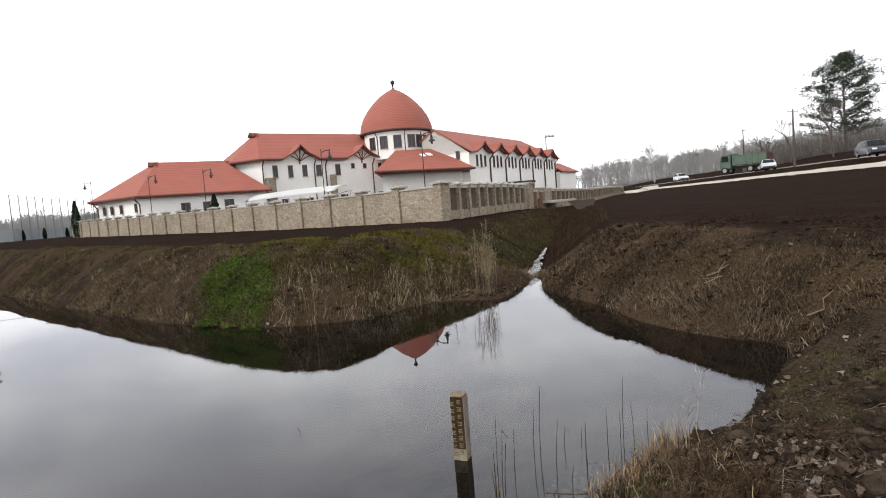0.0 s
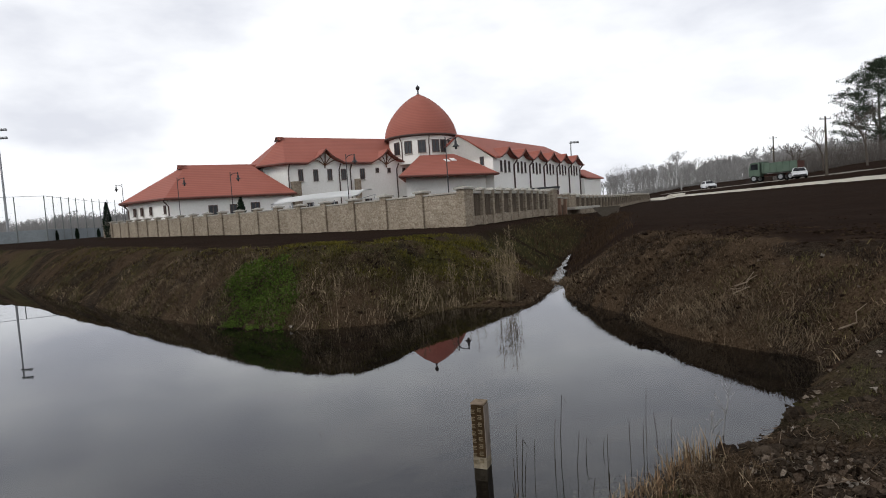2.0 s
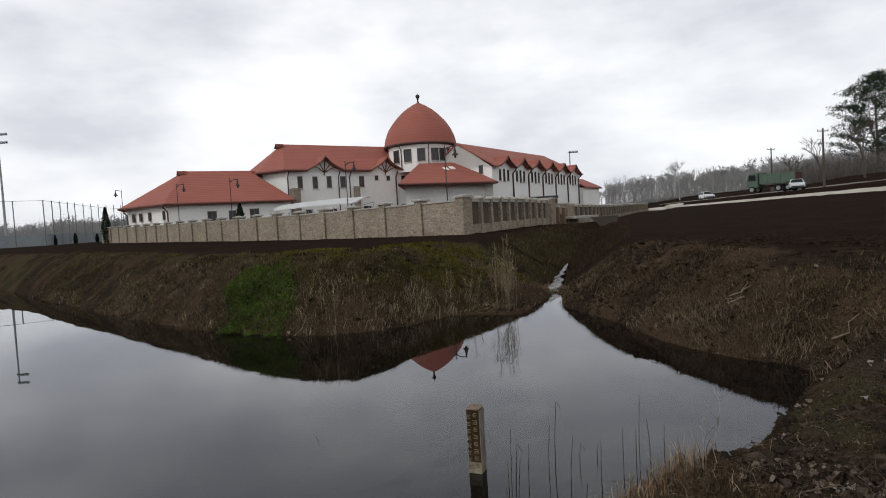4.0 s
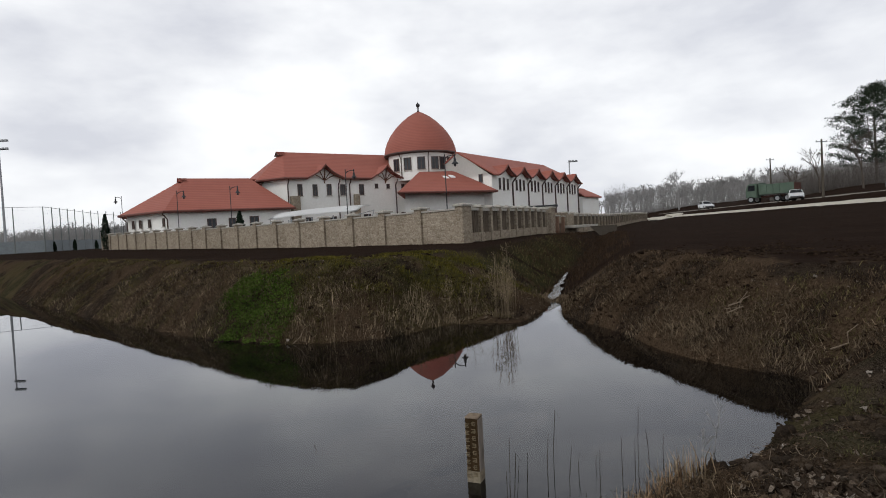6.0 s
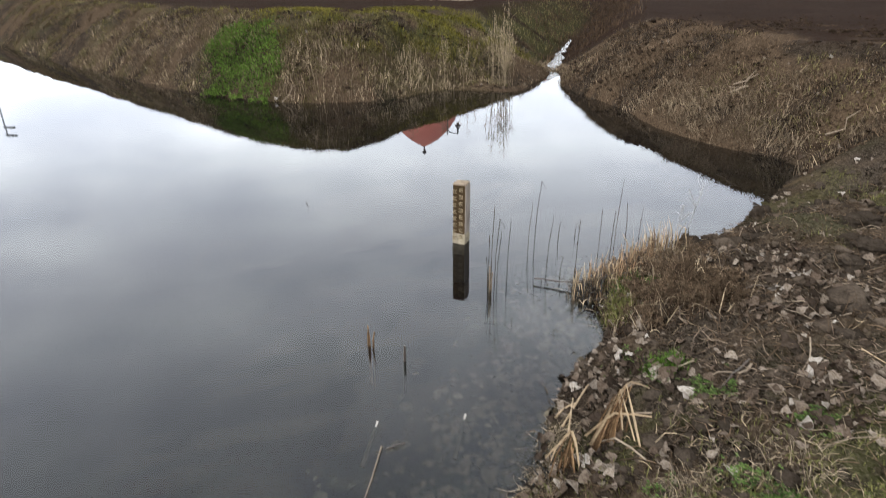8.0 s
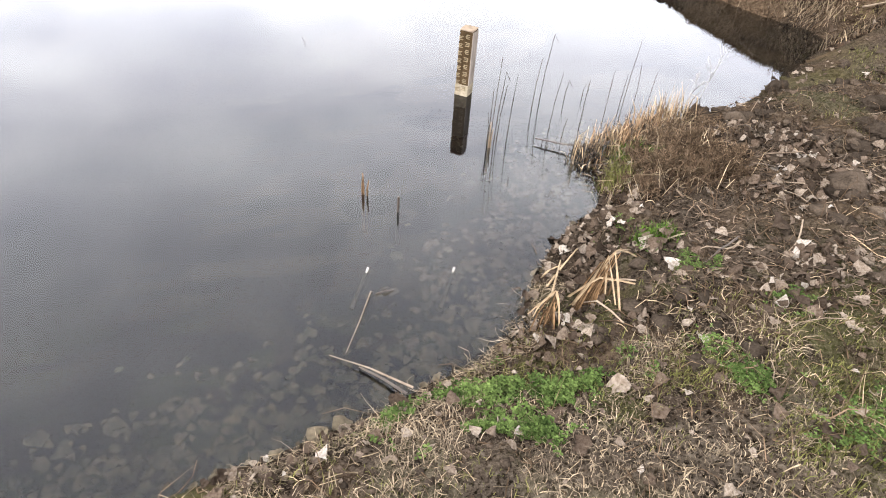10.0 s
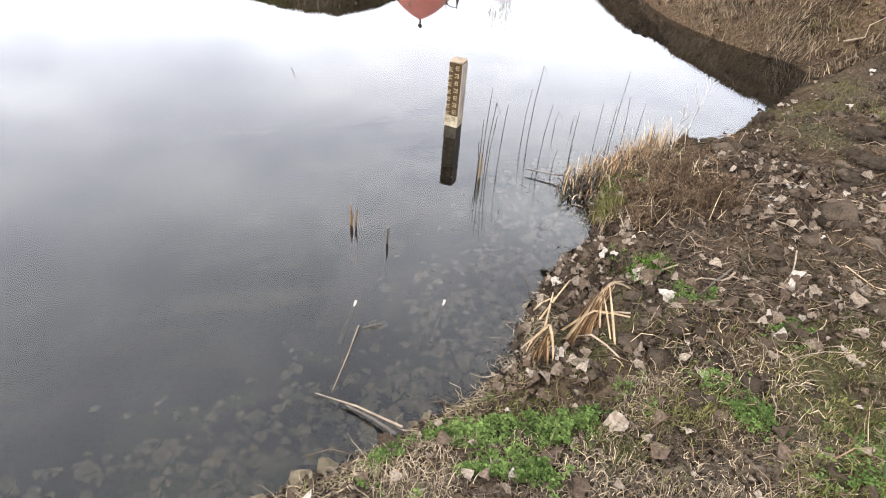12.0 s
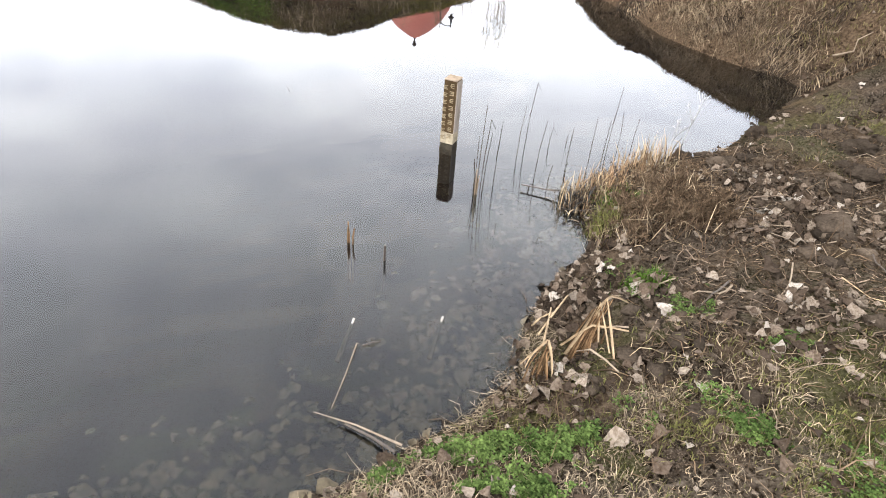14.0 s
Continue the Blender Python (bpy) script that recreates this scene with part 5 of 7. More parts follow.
def bare_tree(x, y, tall, seed, label, spread=0.42, levels=5, mat=M_BARK):
    rng = np.random.default_rng(seed)
    st = branch_sticks(rng, tall, spread, levels, 0.02)
    top = max(s[1][2] for s in st)
    th = tagged(new("bare_tree"), label, "tree")
    th.location = (x, y, height(x, y) - 0.1)
    big = [s for s in st if s[2] > tall * 0.006]
    small = [s for s in st if s[2] <= tall * 0.006]
    v, q = sticks_arrays(big, np.zeros(3), tall / top)
    arrays_mesh("trunk", v, np.zeros((0, 3), np.int32), q, mat, th)
    v, q = sticks_arrays(small, np.zeros(3), tall / top)
    arrays_mesh("crown", v, np.zeros((0, 3), np.int32), q, mat, th)


def woods(name, label, spots, seed, mat, bush=0.5):
    """A belt of bare trees and scrub, one object."""
    rng = np.random.default_rng(seed)
    kinds = [branch_sticks(rng, 10.0, 0.36, 5, 0.035) for _ in range(6)]
    tops = [max(s[1][2] for s in k) for k in kinds]
    vs, qs, base = [], [], 0
    base_z = land(np.array([p[0] for p in spots]), np.array([p[1] for p in spots]))
    for (x, y, tall), z in zip(spots, base_z):
        k = int(rng.integers(0, 6))
        v, q = sticks_arrays(kinds[k], np.zeros(3), tall / tops[k])
        a = rng.uniform(0, 6.28)
        c, s = math.cos(a), math.sin(a)
        v = np.column_stack([v[:, 0] * c - v[:, 1] * s + x, v[:, 0] * s + v[:, 1] * c + y, v[:, 2] + z - 0.2])
        vs.append(v)
        qs.append(q + base)
        base += len(v)
    return tagged(arrays_mesh(name, np.concatenate(vs), np.zeros((0, 3), np.int32), np.concatenate(qs), mat), label, "woods", kind="stuff")


rng = np.random.default_rng(5)
spots = []
for k in range(620):
    f = rng.uniform(0, 1) ** 0.8
    ratio = 0.27 + 0.72 * f
    d = (205 - 85 * f) + rng.uniform(0, 45)
    tall = (8.5 + 3.0 * f) * rng.uniform(0.55, 1.1)
    spots.append((ratio * d, d, tall))
woods("far_woods", "grey belt of bare winter trees on the slope", spots, 8, M_HAZY_TWIGS)
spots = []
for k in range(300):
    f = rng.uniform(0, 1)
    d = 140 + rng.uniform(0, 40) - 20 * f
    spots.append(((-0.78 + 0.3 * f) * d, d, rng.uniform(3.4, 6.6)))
woods("far_woods", "grey bare trees beyond the sports court", spots, 9, M_HAZY_TWIGS)


def scrub(name, label, n, seed, place, size, mat, category="scrub"):
    """Masses of thin upright twigs and a few small cards, standing on the ground."""
    rng = np.random.default_rng(seed)
    x, y, up = place(rng, n)
    z = land(x, y)
    h = rng.uniform(size[0], size[1], n) * 7
    half = n // 2
    v, t, q = blade_arrays(rng, x[:half], y[:half], np.maximum(z + up - 0.5 * h, z)[:half], np.minimum(h, 0.4 + up)[:half], rng.uniform(size[0], size[1], half) * 0.17, rng.normal(0.0, 0.45, half), 0.1)
    pts = np.column_stack([x, y, z + up])[half:]
    cv, ct = leaf_cards(rng, pts, rng.uniform(size[0], size[1], len(pts)) * 0.8)
    return tagged(arrays_mesh(name, np.concatenate([v, cv]), np.concatenate([t, ct + len(v)]), q, mat), label, category, kind="stuff")


def scrub_right(rng, n):
    f = rng.uniform(0, 1, n)
    d = 118 + (1 - f) * 70 + rng.uniform(0, 30, n)
    x = (0.28 + 0.72 * f) * d
    return x, d, rng.uniform(0, 1, n) ** 1.9 * (7.4 + 1.0 * np.sin(x * 0.35) + 1.0 * np.sin(x * 0.13) + 0.8 * np.sin(x * 0.9))


def thicket_right(rng, n):
    f = rng.uniform(0, 1, n)
    d = 100 + rng.uniform(0, 14, n)
    x = (0.56 + 0.45 * f) * d
    return x, d, rng.uniform(0, 1, n) ** 1.9 * (3.0 + 2.2 * f + 0.6 * np.sin(x * 0.5) + 0.5 * np.sin(x * 1.3))


def scrub_left(rng, n):
    f = rng.uniform(0, 1, n)
    d = 118 + rng.uniform(0, 25, n)
    x = (-0.8 + 0.36 * f) * d
    return x, d, rng.uniform(0, 1, n) ** 1.7 * (3.5 + 1.2 * np.sin(x * 0.3) + 0.5 * np.sin(x * 0.9))


scrub("far_scrub", "brown-grey thicket at the foot of the woods", 110000, 11, scrub_right, (0.16, 0.36), M_HAZY_TWIGS)
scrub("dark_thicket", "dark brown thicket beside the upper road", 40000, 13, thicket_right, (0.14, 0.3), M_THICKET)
scrub("far_scrub", "grey-green thicket beyond the sports court", 60000, 12, scrub_left, (0.16, 0.34), M_HAZY_TWIGS)


def pine(x, y, tall):
    rng = np.random.default_rng(21)
    th = tagged(new("pine_tree"), "tall dark green pine with a broad rounded crown", "tree")
    th.location = (x, y, height(x, y) - 0.1)
    bm = bmesh.new()
    tube(bm, [(0, 0, 0), (0.1, 0.05, tall * 0.3), (-0.1, 0.1, tall * 0.65), (0, 0, tall * 0.97)], 0.4, 0.06, 8)
    tube(bm, [(0.1, 0.05, tall * 0.3), (-1.0, 0.3, tall * 0.5), (-1.7, 0.2, tall * 0.78)], 0.2, 0.05, 6)
    part("trunk", bm, M_BARK, th)
    bm = bmesh.new()
    tips = []
    for k in range(105):
        f = 0.24 + 0.75 * (k / 104) ** 0.95
        z = tall * f
        reach = float(np.interp(f, (0.2, 0.3, 0.45, 0.68, 0.85, 1.0), (6.5, 8.4, 9.3, 7.8, 5.3, 1.3))) * tall / 22.5 * rng.choice((0.55, 0.8, 0.95, 1.04))
        a = k * 2.4 + rng.uniform(-0.3, 0.3)
        rise = reach * rng.uniform(0.02, 0.3)
        p0, p1, p2 = Vector((0, 0, z - 0.12 * reach)), Vector((math.cos(a) * reach * 0.55, math.sin(a) * reach * 0.55, z + rise * 0.2)), Vector((math.cos(a) * reach, math.sin(a) * reach, z + rise))
        tube(bm, [p0, p1, p2], 0.1 * (1.2 - f), 0.02, 4)
        for j in range(7):
            t = 0.42 + 0.58 * j / 6
            c = p0.lerp(p1, t * 2) if t < 0.5 else p1.lerp(p2, t * 2 - 1)
            w = 0.25 + 0.35 * t
            tips.append((c.x + rng.normal(0, w), c.y + rng.normal(0, w), c.z + rng.normal(0.18, 0.14)))
    part("limb_frame", bm, M_BARK, th)
    pts = []
    for c in tips:
        g = rng.normal(0, 1, (44, 3)) * np.array([0.42, 0.42, 0.3])
        g[:, 2] += 0.12 * np.abs(g[:, 0])
        pts.append(np.array(c) + g)
    pts = np.concatenate(pts)
    v, t = leaf_cards(rng, pts, rng.uniform(0.16, 0.4, len(pts)))
    arrays_mesh("crown", v, t, np.zeros((0, 4), np.int32), M_NEEDLE, th)


pine(95.0, 128.0, 22.5)
# the far tree takes the haze-lightened twig colour instead of bark
bare_tree(67.0, 165.0, 11.8, 31, "tall lone bare tree above the woods", 0.34, 6, M_HAZY_TWIGS)
bare_tree(51.5, 86.0, 5.6, 33, "small spreading bare tree by the road", 0.5)
bare_tree(60.5, 84.0, 8.5, 35, "dark leaning bare tree by the road", 0.36)
bare_tree(62.0, 96.0, 8.0, 36, "grey bare tree beside the upper road", 0.4)


def utility_pole(x, y, top, yaw):
    th = tagged(new("utility_pole"), "grey concrete utility pole with crossarm", "pole", "utility poles")
    z = height(x, y)
    th.matrix_world = pose(x, y, z, 0, 0, yaw)
    h = top - z
    bm = bmesh.new()
    tube(bm, [(0, 0, -0.1), (0, 0, h)], 0.17, 0.1, 8)
    part("pole", bm, M_CONC, th)
    bm = bmesh.new()
    box(bm, (-0.9, -0.06, h - 0.42), (0.9, 0.06, h - 0.3))
    arm = part("crossarm", bm, M_ZINC, th)
    for k in (-0.8, 0, 0.8):
        bm = bmesh.new()
        lathe(bm, [(0.03, h - 0.3), (0.07, h - 0.22), (0.05, h - 0.15), (0.0, h - 0.1)], k, 0, 8)
        part("insulator", bm, M_CAP, arm)


utility_pole(48.8, 75.0, 10.9, 15)
utility_pole(64.7, 115.0, 12.6, 15)


def thuja(x, y, tall, wide, label):
    rng = np.random.default_rng(int(abs(x) * 10))
    th = tagged(new("thuja"), label, "shrub", "thujas by the wall")
    th.location = (x, y, height(x, y))
    bm = bmesh.new()
    tube(bm, [(0, 0, -0.05), (0, 0, tall * 0.8)], 0.06, 0.02, 5)
    part("trunk", bm, M_BARK, th)
    f = rng.uniform(0, 1, 900) ** 0.8
    r = wide * np.sin(np.pi * np.clip(0.12 + 0.88 * f, 0, 1)) ** 0.7 * rng.uniform(0.5, 1, 900) * (1 - 0.35 * f)
    a = rng.uniform(0, 6.28, 900)
    pts = np.column_stack([r * np.cos(a), r * np.sin(a), f * tall])
    v, t = leaf_cards(rng, pts, rng.uniform(0.12, 0.3, 900))
    arrays_mesh("foliage", v, t, np.zeros((0, 4), np.int32), M_THUJA, th)


thuja(-35.0, 62.3, 3.75, 0.55, "dark conical thuja behind the wall")
thuja(-16.6, 49.5, 2.9, 0.5, "slim dark thuja behind the wall")
for k, (x, y) in enumerate(((-50.0, 77.0), (-49.5, 80.5), (-48.6, 84.0), (-46.0, 86.0))):
    thuja(x, y, 1.25 + 0.2 * (k % 2), 0.26, "small dark thuja along the court fence")

# ---- grass and weeds on the banks ----


def on_bank(lo, hi, dense, seed):
    return lambda x, y, s: (s > lo) * (s < hi) * (y > 5.2) * smooth(dense - 0.18, dense + 0.1, fbm(x, y, 0.9, 3, seed))


grass("bank_grass", "brown dead grass on the pond banks", 7600, 41, (-18, 3.2, 9, 24), on_bank(0.0, 1.7, 0.4, 101), (0.02, 0.09), (0.006, 0.014), (0.8, 2.6), M_TWIGBROWN, 20)
grass("bank_grass", "pale dry grass on the far bank", 3000, 42, (-9, 3.2, 9.5, 17), on_bank(0.0, 1.5, 0.53, 102), (0.04, 0.15), (0.006, 0.014), (0.5, 2.2), M_DRY, 16)
grass("bank_grass", "olive winter grass on the far bank", 80000, 43, (-4.5, 3.0, 11, 18), lambda x, y, s: (s > 0.8) * (s < 4.5) * smooth(3.4, 1.6, np.hypot((x + 0.2) / 1.3, y - 13.2)) * smooth(0.42, 0.56, fbm(x, y, 0.7, 3, 87)), (0.03, 0.1), (0.006, 0.012), (0.4, 1.8), M_OLIVEDARK)
grass("bank_grass", "brown dead grass on the right bank", 6500, 44, (2.2, 11, 5.4, 22), on_bank(0.0, 1.15, 0.36, 103), (0.02, 0.085), (0.006, 0.014), (0.8, 2.6), M_TWIGBROWN, 20)
grass("bank_grass", "pale dry grass on the right bank", 1500, 45, (2.3, 9, 5.6, 17), on_bank(0.0, 0.8, 0.5, 104), (0.03, 0.12), (0.005, 0.012), (0.6, 2.2), M_DRY, 16)
grass("bank_stalks", "scattered pale dead stalks on the banks", 5000, 49, (-14, 10, 5.6, 20), on_bank(0.0, 1.0, 0.4, 109), (0.04, 0.15), (0.004, 0.009), (0.8, 2.6), M_DRY)
grass("bank_grass", "dry grass fringe along the water", 2400, 46, (-16, 5, 5.6, 23), lambda x, y, s: (s > -0.02) * (s < 0.4) * smooth(0.42, 0.57, fbm(x, y, 0.5, 3, 105)), (0.05, 0.17), (0.005, 0.012), (0.3, 1.6), M_TAN, 14)
grass("bank_reeds", "pale dry reeds fringing the far bank", 620, 50, (-2.7, 1.0, 9.8, 12.6), lambda x, y, s: (s > 0.0) * (s < 0.9) * smooth(0.36, 0.5, fbm(x, y, 0.5, 3, 108)), (0.08, 0.26), (0.005, 0.011), (0.1, 1.3), M_TAN, 8)
grass("bank_tufts", "taller tan dead tufts low on the banks", 900, 54, (-8, 6, 5.6, 17), lambda x, y, s: (s > 0.05) * (s < 1.0) * smooth(0.48, 0.58, fbm(x, y, 0.6, 3, 110)), (0.06, 0.2), (0.005, 0.011), (0.3, 1.8), M_DRY, 16)
grass("bank_grass", "dull green winter grass along the crest", 24000, 55, (-15, -2.6, 10, 24), lambda x, y, s: (s > 0.7) * (s < 2.3) * smooth(0.47, 0.58, fbm(x, y, 1.1, 3, 113)), (0.03, 0.1), (0.006, 0.012), (0.4, 2.0), M_OLIVEDARK)
grass("bank_tufts", "pale tan matted grass low on the right bank", 1100, 56, (2.7, 6.0, 5.9, 9.2), lambda x, y, s: (s > 0.02) * (s < 0.5) * smooth(0.42, 0.54, fbm(x, y, 0.7, 3, 114)), (0.05, 0.18), (0.004, 0.01), (0.4, 2.0), M_DRY, 14)
grass("bank_mat", "matted olive and straw grass on the far bank", 2600, 57, (-3.0, 1.4, 9.9, 14.5), lambda x, y, s: (s > 0.05) * (s < 2.4) * (0.25 + 0.75 * smooth(0.42, 0.56, fbm(x, y, 0.6, 3, 115))), (0.03, 0.1), (0.006, 0.013), (0.6, 2.2), M_MAT, 18)
grass("bank_mat", "grey-brown matted grass on the far bank", 3600, 58, (-15, -4.0, 10.5, 24), lambda x, y, s: (s > 0.05) * (s < 2.2) * smooth(0.42, 0.56, fbm(x, y, 0.9, 3, 116)), (0.03, 0.1), (0.007, 0.015), (0.6, 2.2), M_MAT, 16)
grass("bank_mat", "olive grass tufts on the right bank", 1300, 59, (3.6, 10, 5.8, 10), lambda x, y, s: (s > 0.25) * (s < 1.9) * smooth(0.5, 0.6, fbm(x, y, 0.8, 3, 117)), (0.03, 0.09), (0.006, 0.012), (0.5, 2.0), M_MAT, 16)
grass("bank_mat", "brown rooty matted grass on the right bank", 2600, 60, (2.3, 8, 6.5, 15), lambda x, y, s: (s > 0.05) * (s < 1.9) * smooth(0.4, 0.52, fbm(x, y, 0.7, 3, 118)), (0.03, 0.11), (0.006, 0.013), (0.6, 2.4), M_TWIGBROWN, 18)
grass("ditch_grass", "rank dry and olive grass along the ditch", 30000, 47, (1.5, 13, 15, 44), lambda x, y, s: (s > 0.1) * smooth(2.6, 1.0, np.abs(x - 3.3 - (y - 17) * 0.317)) * smooth(0.4, 0.55, fbm(x, y, 0.8, 3, 106)), (0.1, 0.3), (0.01, 0.02), (0.3, 1.4), M_DRYDARK)


grass("ditch_grass", "olive winter grass on the side of the ditch", 15000, 53, (0.2, 10, 13.6, 34), lambda x, y, s: (s > 0.15) * smooth(0.1, 0.6, 3.3 + (y - 17) * 0.317 - x) * smooth(2.4, 1.3, 3.3 + (y - 17) * 0.317 - x) * smooth(0.22, 0.42, fbm(x + 3.7, y - 8.1, 0.83, 3, 23)), (0.05, 0.18), (0.008, 0.016), (0.4, 1.8), M_MAT)


def ivy_patch():
    rng = np.random.default_rng(51)
    th = tagged(new("green_bush"), "bright green leafy bush clinging to the bank", "bush")
    pts = []
    while len(pts) < 11000:
        x, y = rng.uniform(-4.7, -2.0), rng.uniform(9.9, 12.6)
        e = ((x + 3.58 + 0.415 * (y - 11.15)) / (0.6 + 0.1 * (y - 10.4))) ** 2 + ((y - 11.2) / 1.1) ** 2 + 2.8 * (fbm(np.array([x]), np.array([y]), 0.36, 3, 3)[0] - 0.46) - 0.5 * max(0.0, (y - 11.4)) * (x > -3.9)
        if e < 1 or (e < 1.6 and rng.uniform() < 0.16 and height(x, y) > 0.12):
            pts.append((x, y, rng.uniform(0.0, 0.17) * max(0.15, 1.1 - 0.7 * e) * rng.uniform(0.4, 1.2)))
    pts = np.array(pts)
    pts[:, 2] += np.maximum(land(pts[:, 0], pts[:, 1]), 0.02)
    v, t = leaf_cards(rng, pts, rng.uniform(0.018, 0.044, len(pts)))
    arrays_mesh("foliage", v, t, np.zeros((0, 4), np.int32), M_IVY, th)


ivy_patch()


def dry_weed(x, y, top, seed, n=7, label="tall pale feathery dry weed at the water's edge"):
    rng = np.random.default_rng(seed)
    th = tagged(new("dry_weed"), label, "weed", "dry weeds on the bank")
    z = height(x, y)
    th.location = (x, y, z)
    for k in range(n):
        h = (top - z) * rng.uniform(0.6, 1.0)
        ox, oy = rng.normal(0, 0.09, 2)
        lx, ly = rng.normal(0, 0.07, 2)
        bm = bmesh.new()
        tube(bm, [(ox, oy, -0.03), (ox + lx * 0.4, oy + ly * 0.4, h * 0.5), (ox + lx, oy + ly, h)], 0.0035, 0.002, 4)
        for j in range(20):
            f = rng.uniform(0.35, 1.0)
            p = (ox + lx * f, oy + ly * f, h * f)
            tube(bm, [p, (p[0] + rng.normal(0, 0.06), p[1] + rng.normal(0, 0.06), p[2] + rng.uniform(0.01, 0.12))], 0.0022, 0.001, 3)
        part("stem", bm, M_TAN, th)


for x, y, top, seed in ((1.1, 11.75, 1.45, 1), (1.35, 11.8, 1.35, 2), (1.22, 12.1, 1.5, 3), (0.55, 11.75, 0.95, 4), (-0.4, 11.2, 0.9, 5), (-2.05, 10.3, 0.9, 6), (0.1, 11.7, 1.0, 7)):
    dry_weed(x, y, top, seed, 9 if top > 1.3 else 4)

# fallen sticks on the banks
for x, y, l, yaw, lab in ((3.75, 7.75, 0.34, 20, "pale"), (3.95, 7.72, 0.26, 140, "grey"), (3.85, 7.9, 0.24, -30, "grey"), (-2.6, 10.15, 0.3, 40, "pale"), (4.2, 6.35, 0.3, 10, "grey")):
    bm = bmesh.new()
    z0, c, s = height(x, y), math.cos(radians(yaw)), math.sin(radians(yaw))
    pts = [(x + c * l * t + 0.05 * math.sin(9 * t + x), y + s * l * t + 0.03 * math.sin(14 * t), height(x + c * l * t, y + s * l * t) + 0.05 + 0.03 * t) for t in (0, 0.35, 0.7, 1)]
    tube(bm, pts, 0.011, 0.005, 6)
    tagged(part("stick", bm, M_WOOD), lab + " fallen stick lying on the bank", "stick", "sticks on the bank")

# ---- the near shore: gauge post, reeds, leaves and litter ----
M_POST = varied("old_brown_post", (0.017, 0.0115, 0.0068), (0.066, 0.043, 0.023), 5, 45, 0.85, stretch=(1, 1, 0.25))
M_POST_PALE = varied("lime_stained_wood", (0.1, 0.082, 0.057), (0.28, 0.24, 0.175), 8, 50, 0.85)
M_MARK = varied("faded_cream_marks", (0.07, 0.055, 0.034), (0.22, 0.175, 0.115), 10, 60, 0.8)
M_BLACK = varied("rotten_black_stems", (0.004, 0.0035, 0.003), (0.016, 0.012, 0.009), 6, 40, 0.7, bump=0)
M_PALE_END = varied("bleached_reed_end", (0.24, 0.21, 0.175), (0.42, 0.385, 0.34), 20, 120, 0.8, bump=0)
M_SIDE = varied("bleached_grey_wood", (0.1, 0.084, 0.07), (0.25, 0.215, 0.185), 6, 40, 0.85, stretch=(1, 1, 0.2))
M_ROT = varied("wet_black_wood", (0.02, 0.015, 0.012), (0.07, 0.05, 0.035), 6, 40, 0.6)


def gauge_post():
    """A square water-level post with raised marks on its front face."""
    th = tagged(new("gauge_post"), "brown square wooden water gauge post with cream marks", "post")
    th.matrix_world = pose(0.165, 4.2, 0, 1.0, 0.4, -24)
    w, top = 0.048, 0.465
    bm = bmesh.new()
    box(bm, (-w, -w, 0.085), (w, w, top))
    bmesh.ops.bevel(bm, geom=bm.edges[:], offset=0.006, segments=1, affect="EDGES")
    part("shaft", bm, M_POST, th)
    bm = bmesh.new()
    box(bm, (-w - 0.001, -w - 0.001, 0.004), (w + 0.001, w + 0.001, 0.085))
    part("pale_foot", bm, M_POST_PALE, th, "pale lime-stained foot")
    bm = bmesh.new()
    box(bm, (-w + 0.002, -w + 0.002, -1.1), (w - 0.002, w - 0.002, 0.004))
    part("wet_foot", bm, M_ROT, th, "dark wet foot below the waterline")
    bm = bmesh.new()
    box(bm, (-w - 0.002, -w - 0.002, top), (w + 0.002, w + 0.002, top + 0.012))
    bmesh.ops.bevel(bm, geom=bm.edges[:], offset=0.004, segments=1, affect="EDGES")
    part("top", bm, M_WOOD, th, "grey weathered top")
    bm = bmesh.new()
    box(bm, (w - 0.001, -w + 0.004, 0.088), (w + 0.004, w - 0.004, top - 0.004))
    part("side_board", bm, M_SIDE, th, "bleached grey side of the post")
    for k in range(8):
        z = 0.035 + 0.0525 * k
        bm = bmesh.new()
        y0, y1 = -w - 0.004, -w + 0.002
        for j in range(3):
            box(bm, (-0.042, y0, z + j * 0.011), (-0.018 - 0.006 * (j == 1), y1, z + j * 0.011 + 0.005))
        box(bm, (-0.046, y0, z), (-0.041, y1, z + 0.027))
        part("mark", bm, M_MARK, th)
        bm = bmesh.new()
        for j in range(3):
            box(bm, (0.0 + 0.006 * ((j + k) % 2), y0, z + 0.014 + j * 0.012), (0.03, y1, z + 0.019 + j * 0.012))
        box(bm, (0.025 - 0.02 * (k % 2), y0, z + 0.016), (0.031 - 0.02 * (k % 2), y1, z + 0.041))
        part("mark", bm, M_MARK, th)


gauge_post()


def reed_stem(x, y, h, lean, broken=False, r=0.0026, label="thin dry reed stem standing in the water", mat=M_STEM):
    th_bm = bmesh.new()
    lx, ly = lean
    pts = [(x, y, -0.25), (x + lx * 0.35, y + ly * 0.35, h * 0.5), (x + lx, y + ly, h)]
    if broken:
        pts.append((x + lx + 0.03, y + ly - 0.02, h - 0.05))
    tube(th_bm, pts, r, r * 0.55, 5)
    tagged(part("reed", th_bm, mat), label, "reed", "reeds in the water")


